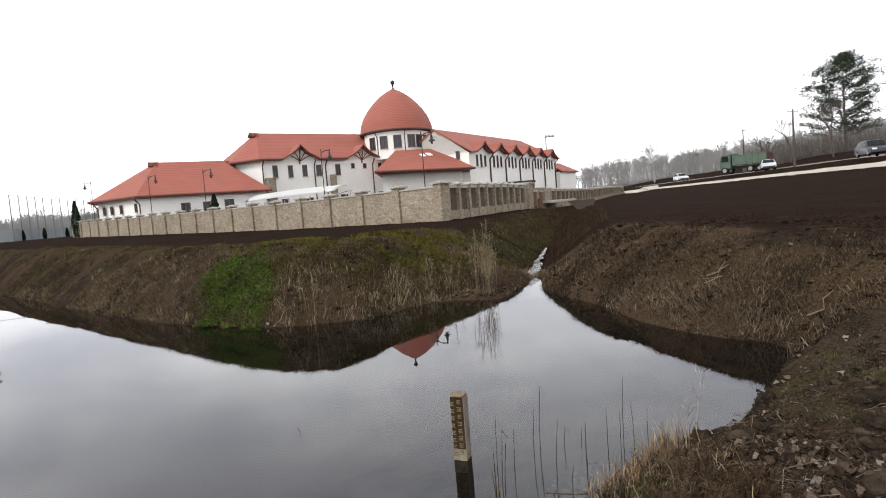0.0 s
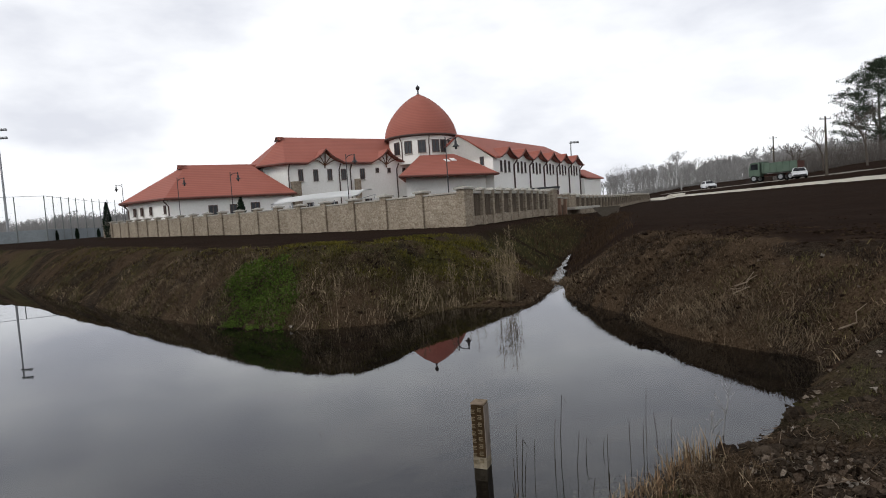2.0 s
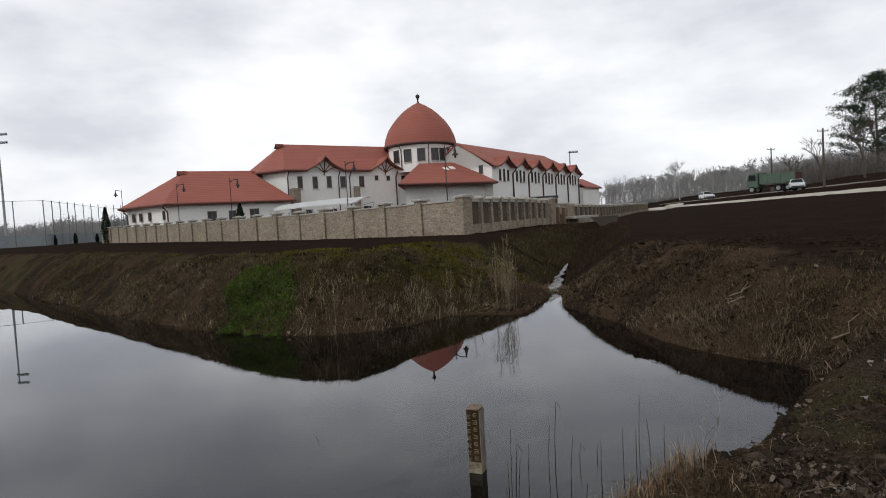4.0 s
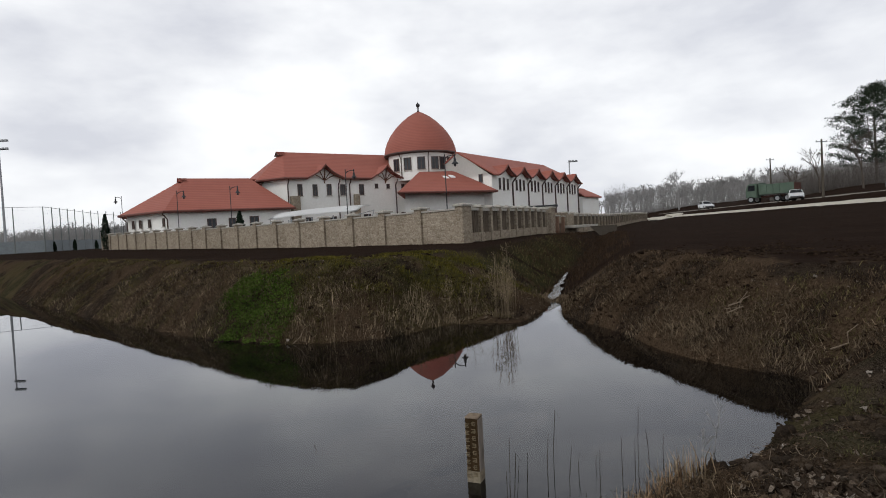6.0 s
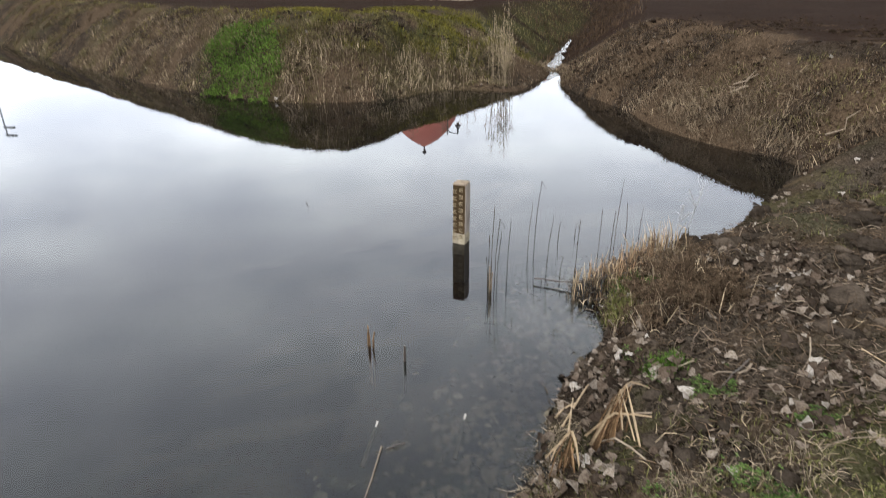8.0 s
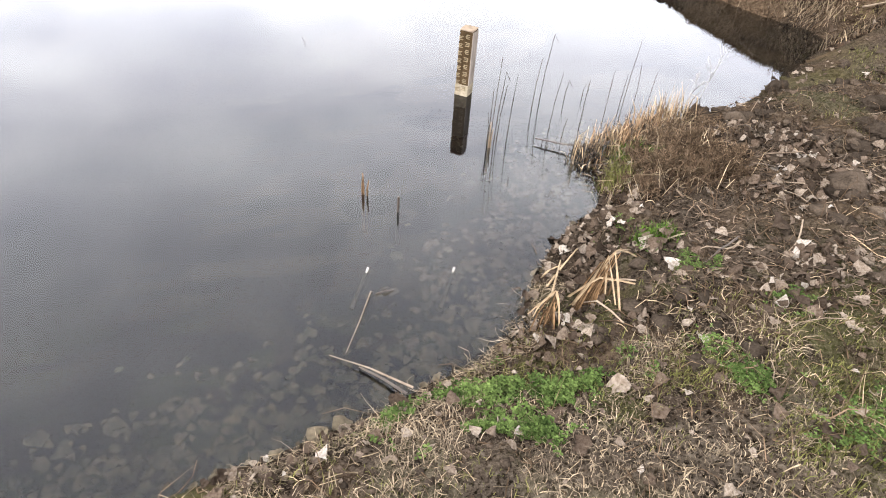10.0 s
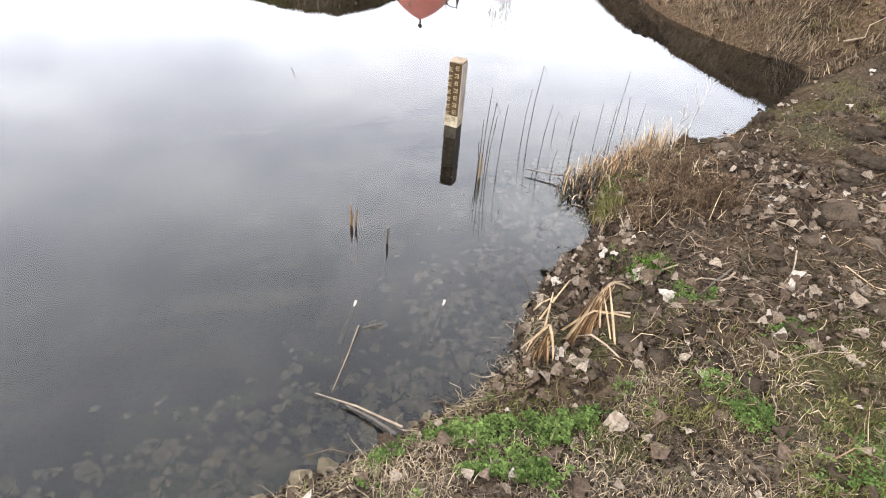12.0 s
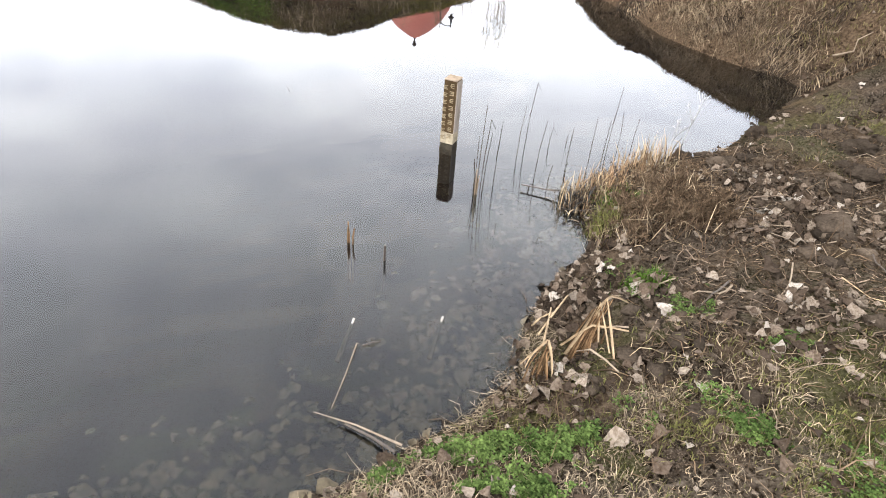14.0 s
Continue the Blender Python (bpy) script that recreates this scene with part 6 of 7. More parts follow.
for x, y, h, lean, br in ((0.325, 3.43, 0.56, (0.03, 0.05), False), (0.345, 3.42, 0.48, (0.05, 0.02), True), (0.315, 3.45, 0.36, (0.0, 0.03), False), (0.36, 3.43, 0.4, (0.05, 0.0), False), (0.31, 3.4, 0.24, (-0.03, 0.0), False),
                          (0.438, 3.53, 0.43, (0.035, 0.04), False), (0.7, 4.09, 0.5, (0.07, 0.06), True), (0.644, 4.02, 0.36, (0.05, 0.05), False), (0.721, 3.68, 0.4, (0.07, 0.05), False), (0.899, 4.2, 0.16, (0.03, 0.0), True),
                          (0.796, 3.58, 0.15, (0.03, 0.0), False), (0.416, 3.01, 0.035, (0.004, 0.0), False), (0.66, 3.5, 0.05, (0.03, 0.0), True), (0.637, 2.9, 0.03, (0.02, 0.0), True), (0.86, 3.44, 0.24, (0.02, 0.04), False),
                          (1.3, 4.1, 0.5, (0.07, 0.1), False), (1.16, 4.0, 0.32, (0.02, 0.06), False), (0.99, 3.95, 0.26, (0.03, 0.05), False), (1.42, 4.2, 0.3, (-0.03, 0.03), False), (1.55, 4.3, 0.22, (0.03, 0.03), False), (1.2, 3.85, 0.36, (0.03, 0.05), False),
                          (1.05, 4.3, 0.1, (0.03, 0.02), True)):
    reed_stem(x, y, h, (lean[0] * 0.55, lean[1] * 0.55), br)
for x, y, h, lean in ((0.318, 3.4, 0.17, (0.0, 0.01)), (0.326, 3.408, 0.13, (0.01, 0.0))):
    reed_stem(x, y, h, lean, False, 0.0055, "thick tan broken reed stub in the water", M_DRY)
for x, y, h, lean in ((-0.375, 2.77, 0.12, (-0.01, 0.03)), (-0.36, 2.765, 0.1, (0.012, 0.0)), (-0.385, 2.775, 0.09, (0.0, 0.01))):
    reed_stem(x, y, h, lean, False, 0.006, "short orange-brown broken reed stub in the water", M_TENT)
bm = bmesh.new()
tube(bm, [(-0.187, 2.625, -0.2), (-0.18, 2.64, 0.09)], 0.0075, 0.006, 7)
tagged(part("stake", bm, M_ROT), "short black wet stake standing in the water", "stake")


def twig_in_water(x, y, h, seed):
    rng = np.random.default_rng(seed)
    st = branch_sticks(rng, h, 0.3, 4, 0.0012, 0.3)
    st = [(a, b, min(r, 0.004), min(q, 0.003)) for a, b, r, q in st]
    v, q = sticks_arrays(st, np.array([x, y, -0.02]), h / max(s[1][2] for s in st))
    tagged(arrays_mesh("bare_twig", v, np.zeros((0, 3), np.int32), q, M_HAZY_TWIGS), "thin bare branching twig standing in the water", "twig", "twigs in the water")


twig_in_water(2.0, 4.46, 0.45, 3)
twig_in_water(1.85, 4.3, 0.28, 4)


def cane(name, pts, r0, r1, mat, label, category, group="", sides=6):
    bm = bmesh.new()
    tube(bm, pts, r0, r1, sides)
    return tagged(part(name, bm, mat), label, category, group)


cane("floating_cane", [(-0.362, 1.63, 0.006), (-0.2, 1.56, 0.03), (-0.03, 1.465, 0.05)], 0.002, 0.0045, M_WOOD, "split straw-coloured cane reaching out over the water", "cane")
cane("floating_cane", [(-0.24, 1.577, 0.012), (-0.14, 1.52, 0.018), (-0.05, 1.45, 0.03)], 0.0035, 0.006, M_ROT, "dark rotten stick half in the water", "cane")
cane("floating_reed", [(-0.3, 1.65, 0.006), (-0.27, 1.83, 0.008), (-0.247, 2.0, 0.012), (-0.24, 2.02, -0.01)], 0.002, 0.0035, M_WOOD, "pale reed leaf floating on the water", "reed")
cane("floating_reed", [(-0.225, 2.0, 0.0), (-0.18, 2.012, 0.012), (-0.15, 2.03, 0.002)], 0.004, 0.003, M_ROT, "bent dark reed tip at the surface", "reed")
for x, y in ((0.112, 2.19), (-0.281, 2.148)):
    cane("broken_reed", [(x - 0.004, y - 0.01, -0.005), (x - 0.001, y - 0.003, 0.004), (x + 0.004, y + 0.008, 0.016)], 0.004, 0.0055, M_PALE_END, "pale broken reed end just above the water", "reed", "broken reed ends")
    cane("sunken_reed", [(x - 0.05, y - 0.16, -0.09), (x - 0.025, y - 0.08, -0.04), (x - 0.006, y - 0.014, -0.008)], 0.012, 0.007, M_SUNK, "brown reed leaf sunk under the water", "reed", "sunken reed leaves")
cane("floating_twig", [(-1.2, 5.12, 0.004), (-1.16, 5.02, 0.006), (-1.13, 4.9, 0.003)], 0.003, 0.002, M_ROT, "small dark twig floating on the pond", "twig")
cane("dark_stick", [(0.62, 3.52, 0.03), (0.78, 3.46, 0.035), (0.95, 3.4, 0.06)], 0.005, 0.006, M_ROT, "dark stick lying out from the reeds", "stick")


def tuft(name, label, category, cx, cy, rx, ry, n, h, w, lean, mat, seed, z_add=0.0):
    """A clump of blades as one thing."""
    rng = np.random.default_rng(seed)
    x, y = cx + rng.normal(0, rx, n), cy + rng.normal(0, ry, n)
    z = np.maximum(land(x, y), -0.04) + z_add
    v, t, q = blade_arrays(rng, x, y, z, rng.uniform(h[0], h[1], n), rng.uniform(w[0], w[1], n), rng.uniform(lean[0], lean[1], n), 0.7)
    return tagged(arrays_mesh(name, v, t, q, mat), label, category, kind="stuff")


for k, (cx, cy, n, hi) in enumerate(((0.93, 3.36, 46, 0.26), (1.04, 3.46, 70, 0.26), (1.18, 3.56, 80, 0.28), (1.33, 3.72, 80, 0.3), (1.47, 3.82, 80, 0.34), (1.58, 3.9, 50, 0.3), (1.1, 3.3, 60, 0.18))):
    tuft("reed_clump", "clump of cut straw-coloured reeds at the water's edge", "reeds", cx, cy, 0.07, 0.05, int(n * 0.85), (0.08, hi), (0.005, 0.01), (0.0, 0.36), M_REEDBROWN if k % 4 else M_TAN, 60 + k)
    tuft("reed_clump", "pale upright reeds among brown ones at the water", "reeds", cx, cy, 0.07, 0.05, n // 5, (0.1, hi * 1.05), (0.006, 0.012), (0.0, 0.6), M_REED, 460 + k)
    tuft("reed_clump", "dark rotten reeds among the pale ones", "reeds", cx, cy - 0.02, 0.07, 0.05, n // 3, (0.06, hi * 0.8), (0.005, 0.01), (0.0, 0.7), M_DRYDARK, 560 + k)
    tuft("reed_litter", "broken tan reed leaves fallen about the clump", "reeds", cx + 0.02, cy - 0.04, 0.09, 0.05, int(n * 0.45), (0.05, 0.15), (0.006, 0.014), (0.5, 1.5), M_TAN, 360 + k, 0.01)

def dead_shrub(cx, cy, tall, seed):
    """A low shrub of many thin forking twigs."""
    rng = np.random.default_rng(seed)
    st = []
    for k in range(11):
        o = np.array([rng.normal(0, 0.06), rng.normal(0, 0.06), 0])
        for a, b, r, q in branch_sticks(rng, tall, 0.6, 4, 0.0024, 0.3):
            st.append((a + o, b + o, min(r * 0.8, 0.004), min(q * 0.8, 0.003)))
    v, q = sticks_arrays(st, np.array([cx, cy, height(cx, cy) - 0.02]))
    tagged(arrays_mesh("dead_shrub", v, np.zeros((0, 3), np.int32), q, M_TWIGBROWN), "low tangled brown dead shrub on the shore", "shrub", "dead shrubs on the shore")


for k, (cx, cy, tall) in enumerate(((1.1, 2.78, 0.2), (1.22, 2.84, 0.24), (1.34, 2.78, 0.22), (1.44, 2.86, 0.24), (1.28, 3.02, 0.26), (1.42, 3.08, 0.24), (1.14, 3.02, 0.22), (1.54, 3.0, 0.2), (1.5, 3.25, 0.22), (1.32, 3.25, 0.22), (1.62, 3.4, 0.2), (1.18, 2.92, 0.24), (1.36, 2.92, 0.22), (1.56, 2.8, 0.16))):
    dead_shrub(cx, cy, tall, 200 + k)
for k, (cx, cy, n) in enumerate(((1.12, 2.82, 150), (1.28, 2.9, 160), (1.42, 2.82, 120), (1.4, 3.1, 120))):
    # darker grass tone than the twigs, painting shade into the mound's interior
    tuft("dead_bush", "low tangled brown dead grass on the shore", "bush", cx, cy, 0.1, 0.1, int(n * 0.7), (0.05, 0.18), (0.003, 0.0065), (0.4, 2.2), M_DRYDARK, 70 + k)
    tuft("dead_bush", "pale broken stalks in the dead bush", "bush", cx, cy, 0.12, 0.12, 34, (0.08, 0.24), (0.003, 0.006), (0.3, 1.6), M_TAN, 270 + k)
for k, (cx, cy, n) in enumerate(((0.9, 3.34, 26), (0.97, 3.3, 30), (1.0, 3.42, 26), (1.12, 3.5, 26), (1.3, 3.64, 26))):
    tuft("rotten_reed_clump", "dark rotten reed stumps standing in the shallow water", "reeds", cx, cy, 0.05, 0.05, n + 14, (0.05, 0.24), (0.006, 0.013), (0.1, 1.6), M_BLACK, 160 + k)
    tuft("dead_bush", "brown broken reed leaves among the clump", "bush", cx + 0.1, cy + 0.02, 0.08, 0.06, 90, (0.05, 0.22), (0.003, 0.008), (0.3, 1.8), M_TWIGBROWN, 170 + k)
tuft("grass_tuft", "fresh green grass tuft on the shore", "grass", 1.0, 2.98, 0.04, 0.04, 120, (0.05, 0.13), (0.003, 0.006), (0.1, 0.7), M_OLIVE, 80)


def ribbon(bm, pts, w, lift=0.3):
    """A folded reed leaf through the points: two strips that meet at the rib."""
    pts = [Vector(q) for q in pts]
    n = len(pts)
    rows = []
    for i, q in enumerate(pts):
        d = (pts[min(i + 1, n - 1)] - pts[max(i - 1, 0)]).normalized()
        side = d.cross(Vector((0.25, -1, 0.35))).normalized() * w * (1 - 0.45 * i / (n - 1))
        rib = d.cross(side).normalized() * w * lift
        rows.append((bm.verts.new(q - side), bm.verts.new(q + rib), bm.verts.new(q + side)))
    for a, b in zip(rows, rows[1:]):
        bm.faces.new((a[0], a[1], b[1], b[0]))
        bm.faces.new((a[1], a[2], b[2], b[1]))


def bent_reeds(x, y, peak, seed, n, spread, falls, label):
    """Old reed leaves that rise from one stock to a peak, where some are broken over and hang to the ground."""
    rng = np.random.default_rng(seed)
    th = tagged(new("bent_reed_clump"), label, "reeds", "bent reed clumps")
    z = height(x, y)
    th.location = (x, y, z)
    top = Vector((peak[0] - x, peak[1] - y, peak[2] - z))
    for k in range(n):
        ox, oy = rng.normal(0, spread, 2)
        f = rng.uniform(0.45, 1.0)
        foot = Vector((ox, oy * 0.6, -0.03))
        tip = foot.lerp(top, f) + Vector((rng.normal(0, 0.012), rng.normal(0, 0.012), 0.0))
        mid = foot.lerp(tip, 0.5) + Vector((rng.normal(0, 0.008), 0, 0.015))
        bm = bmesh.new()
        ribbon(bm, [foot, mid, tip], rng.uniform(0.003, 0.007))
        part("reed_leaf", bm, M_TENT, th)
    for k, (start, bow, end, w) in enumerate(falls):
        o = Vector((x, y, z))
        a, b, c = Vector(start) - o, Vector(bow) - o, Vector(end) - o
        bm = bmesh.new()
        ribbon(bm, [a, a.lerp(b, 0.6) + Vector((0, 0, 0.006)), b, b.lerp(c, 0.5) + Vector((0, 0, 0.004)), c], w)
        part("bent_leaf", bm, M_REED, th, "pale straw-coloured bent leaf")


TENT, TENT_2 = (0.722, 1.93, 0.37), (0.498, 1.82, 0.243)
bent_reeds(0.655, 1.9, TENT, 1, 44, 0.03, (((0.6, 1.9, 0.1), TENT, (0.75, 1.78, 0.2), 0.0085), ((0.63, 1.92, 0.1), (0.7, 1.93, 0.35), (0.735, 1.8, 0.21), 0.006), ((0.585, 1.93, 0.12), (0.68, 1.9, 0.26), (0.83, 1.9, 0.24), 0.0065),
           ((0.69, 1.9, 0.36), (0.76, 1.99, 0.34), (0.88, 2.08, 0.24), 0.006), ((0.66, 1.93, 0.2), (0.7, 1.94, 0.33), (0.71, 1.87, 0.2), 0.007)), "broken tan reed leaves bent over like a tent")
bent_reeds(0.47, 1.775, TENT_2, 3, 26, 0.022, ((TENT_2, (0.46, 1.81, 0.2), (0.4, 1.79, 0.14), 0.006), (TENT_2, (0.515, 1.79, 0.19), (0.525, 1.74, 0.1), 0.006), ((0.48, 1.82, 0.22), (0.44, 1.8, 0.18), (0.42, 1.78, 0.135), 0.005)), "small clump of broken reed leaves at the water")
for k, (a, b) in enumerate((((0.52, 2.05), (0.73, 2.33)), ((0.64, 1.92), (0.745, 1.7)), ((0.5, 2.13), (0.6, 2.17)), ((0.7, 2.0), (0.84, 1.93)), ((0.53, 1.98), (0.6, 2.22)))):
    pts = [(a[0] + (b[0] - a[0]) * t, a[1] + (b[1] - a[1]) * t, height(a[0] + (b[0] - a[0]) * t, a[1] + (b[1] - a[1]) * t) + 0.025 + 0.02 * math.sin(3 * t)) for t in (0, 0.35, 0.7, 1)]
    cane("reed_stalk", pts, 0.005, 0.0035, M_REED if k % 2 == 0 else M_WOOD, "tan reed stalk lying on the bank", "reed", "reed stalks on the bank")


LEAF_ROUND = ((0.0, 0.03), (0.07, 0.17), (0.24, 0.34), (0.45, 0.4), (0.66, 0.34), (0.86, 0.2), (1.0, 0.02))


def leaf_template(bend, rows=None):
    """An ovate leaf with a folded rib and curled rim."""
    rows = rows or ((0.0, 0.015), (0.12, 0.06), (0.2, 0.27), (0.36, 0.42), (0.55, 0.33), (0.78, 0.19), (1.0, 0.0))
    v, t = [], []
    for k, (u, w) in enumerate(rows):
        zc = bend * math.sin(math.pi * u) * 0.5 + 0.06 * math.sin(7 * u + 9 * bend)
        wob = 1 + 0.24 * math.sin(5.3 * k + 11 * bend)
        v += [(u - 0.5, -w * wob, zc + 0.5 * w + 0.07 * math.sin(4 * k + 3 * bend)), (u - 0.5, 0.03 * math.sin(5 * u), zc), (u - 0.5, w * (2 - wob), zc + 0.3 * w * (1 - bend) + 0.07 * math.cos(3 * k + bend))]
    for k in range(len(rows) - 1):
        a, b = 3 * k, 3 * k + 3
        t += [(a, a + 1, b + 1), (a, b + 1, b), (a + 1, a + 2, b + 2), (a + 1, b + 2, b + 1)]
    return np.array(v), np.array(t)


def leaf_litter(name, label, n, seed, area, keep, size, mat, sunk=False, tilt=0.5):
    rng = np.random.default_rng(seed)
    x, y = rng.uniform(area[0], area[1], n), rng.uniform(area[2], area[3], n)
    s = shore_distance(x, y)
    ok = rng.uniform(0, 1, n) < keep(x, y, s)
    x, y = x[ok], y[ok]
    z = land(x, y) + (0.008 if sunk else rng.uniform(0.008, 0.032, len(x)))
    m = len(x)
    sz = rng.uniform(size[0], size[1], m) * (0.6 + 0.7 * rng.uniform(0, 1, m) ** 2)
    a, ti, ro = rng.uniform(0, 6.28, m), rng.normal(0, tilt, m), rng.normal(0, tilt, m)
    vs, ts, base = [], [], 0
    forms = [leaf_template(b, LEAF_ROUND if sunk else None) for b in (-0.5, -0.15, 0.2, 0.55)]
    pick = rng.integers(0, 4, m)
    for k in range(4):
        i = np.nonzero(pick == k)[0]
        tv, tt = forms[k]
        p = tv[None] * sz[i, None, None]
        ct, st, cr, sr = np.cos(ti[i])[:, None], np.sin(ti[i])[:, None], np.cos(ro[i])[:, None], np.sin(ro[i])[:, None]
        X, Y, Z = p[..., 0], p[..., 1], p[..., 2]
        Y, Z = Y * cr - Z * sr, Y * sr + Z * cr
        X, Z = X * ct + Z * st, -X * st + Z * ct
        ca, sa = np.cos(a[i])[:, None], np.sin(a[i])[:, None]
        X, Y = X * ca - Y * sa + x[i, None], X * sa + Y * ca + y[i, None]
        vs.append(np.stack([X, Y, Z + z[i, None]], -1).reshape(-1, 3))
        nv = len(tv)
        ts.append((tt[None] + (np.arange(len(i)) * nv)[:, None, None]).reshape(-1, 3) + base)
        base += len(i) * nv
    return tagged(arrays_mesh(name, np.concatenate(vs), np.concatenate(ts), np.zeros((0, 4), np.int32), mat), label, "leaves", kind="stuff")


leaf_litter("leaf_litter", "scattered pale and brown dead leaves on the shore", 26000, 91, (-1.4, 4.6, -0.9, 5.2), lambda x, y, s: (s > 0.0) * (0.22 + 0.78 * smooth(0.46, 0.62, fbm(x, y, 0.45, 3, 111))) * (0.26 + 0.44 * smooth(1.0, 0.1, s)) * (0.4 + 0.6 * smooth(3.4, 2.4, y)), (0.018, 0.07), M_DEADLEAF, False, 0.42)
leaf_litter("leaf_litter", "dense dead leaves along the waterline", 620, 92, (0.3, 1.4, 1.6, 3.6), lambda x, y, s: (s > -0.04) * (s < 0.26) * 0.8, (0.035, 0.08), M_DEADLEAF, False, 0.5)
leaf_litter("leaf_litter", "grey leaves drifted into heaps on the shore", 2700, 96, (0.7, 2.8, 1.7, 3.5), lambda x, y, s: (s > 0.05) * smooth(0.54, 0.61, fbm(x, y, 0.33, 3, 112)), (0.03, 0.08), M_DEADLEAF, False, 0.6)
leaf_litter("sunken_leaves", "sunken dead leaves on the pond bottom", 10500, 93, (-1.4, 1.3, 0.5, 4.2), lambda x, y, s: (s < 0.0) * (0.05 + 0.95 * smooth(-0.75, -0.05, s)) * smooth(-1.1, -0.6, s) * 0.75, (0.03, 0.08), M_SUNK, True, 0.25)
leaf_litter("leaf_litter", "pale leaves and husks on the right bank", 2400, 94, (2.3, 10, 5.2, 12), lambda x, y, s: (s > 0.05) * (s < 1.5) * 0.55, (0.03, 0.07), M_DEADLEAF, False, 0.8)
leaf_litter("leaf_litter", "pale leaves and husks on the far bank", 1500, 95, (-9, 3, 9.5, 16), lambda x, y, s: (s > 0.0) * (s < 2.5) * 0.5, (0.03, 0.08), M_DEADLEAF, False, 0.8)

# larger leaves, one by one
LEAF_MESHES = []
for k, b in enumerate((-0.45, -0.1, 0.25, 0.5, 0.7)):
    tv, tt = leaf_template(b)
    me = bpy.data.meshes.new("dead_leaf")
    me.from_pydata((tv * (1, 0.75 + 0.07 * k, 0.6)).tolist(), [], tt.tolist())
    me.materials.append(M_DEADLEAF_ONE)
    LEAF_MESHES.append(me)
rng = np.random.default_rng(97)
count = 0
fixed = [(0.647, 1.371, 0.11), (1.213, 1.349, 0.1), (1.023, 2.068, 0.085), (0.936, 2.194, 0.08), (0.948, 1.644, 0.06), (0.979, 1.579, 0.07), (0.749, 1.251, 0.09), (1.198, 1.154, 0.08),
         (0.844, 1.721, 0.08), (1.123, 1.54, 0.05), (1.466, 2.713, 0.09), (1.567, 3.126, 0.11), (1.672, 3.047, 0.11), (1.569, 2.312, 0.12), (1.884, 2.267, 0.08), (1.052, 1.195, 0.06),
         (1.497, 1.478, 0.08), (0.482, 1.686, 0.08), (0.535, 1.702, 0.08), (0.172, 1.321, 0.09), (0.28, 1.261, 0.1), (0.33, 1.235, 0.09), (0.44, 1.72, 0.07), (0.6, 1.74, 0.07), (0.56, 1.83, 0.08)]
while count < 170:
    if count < len(fixed):
        x, y, sz = fixed[count]
    else:
        x, y, sz = rng.uniform(-0.3, 3.2), rng.uniform(1.0, 4.3), rng.uniform(0.03, 0.062)
        if y < 1.6 - 0.9 * max(0, x) - 0.1 and x < 0.2:
            continue
    z = height(x, y)
    count += 1
    if z < 0.05:
        continue
    ob = new("dead_leaf", LEAF_MESHES[count % 5])
    ob.matrix_world = pose(x, y, z + 0.012, rng.normal(0, 16), rng.normal(0, 16), rng.uniform(0, 360)) @ Matrix.Diagonal((sz, sz, sz, 1))
    tagged(ob, "pale curled dead leaf on the muddy ground", "leaf", "dead leaves on the shore")


def clover(n, seed, spots):
    """Small three-lobed clover leaves on short stems, in patches."""
    rng = np.random.default_rng(seed)
    px, py = [], []
    for cx, cy, rx, ry, w in spots:
        m = int(n * w)
        px.append(cx + rng.normal(0, rx, m))
        py.append(cy + rng.normal(0, ry, m))
    x, y = np.concatenate(px), np.concatenate(py)
    s = shore_distance(x, y)
    ok = (s > 0.05) & (fbm(x, y, 0.09, 3, 121) > 0.5 + 0.1 * rng.uniform(-1, 1, len(x))) & (fbm(x, y, 0.22, 2, 122) > 0.42)
    x, y = x[ok], y[ok]
    z = land(x, y) + 0.004 + 0.042 * rng.uniform(0, 1, len(x)) ** 0.7 * smooth(0.45, 0.62, fbm(x, y, 0.09, 3, 121))
    vs, ts, base = [], [], 0
    for k in range(3):
        a = rng.uniform(0, 0.6, len(x)) + 2.0944 * k + (x * 1000 % 6.28)
        sz = rng.uniform(0.0035, 0.0115, len(x))
        c, sn = np.cos(a), np.sin(a)
        P = np.stack([np.column_stack([x, y, z]), np.column_stack([x + c * sz - sn * sz * 0.55, y + sn * sz + c * sz * 0.55, z + 0.004]),
                      np.column_stack([x + c * sz * 1.5, y + sn * sz * 1.5, z + 0.001]), np.column_stack([x + c * sz + sn * sz * 0.55, y + sn * sz - c * sz * 0.55, z + 0.004])], 1)
        b = np.arange(len(x)) * 4 + base
        vs.append(P.reshape(-1, 3))
        ts.append(np.concatenate([np.column_stack([b, b + 1, b + 2]), np.column_stack([b, b + 2, b + 3])]))
        base += 4 * len(x)
    return tagged(arrays_mesh("clover", np.concatenate(vs), np.concatenate(ts), np.zeros((0, 4), np.int32), M_CLOVER), "bright green clover patches on the muddy shore", "clover", kind="stuff")


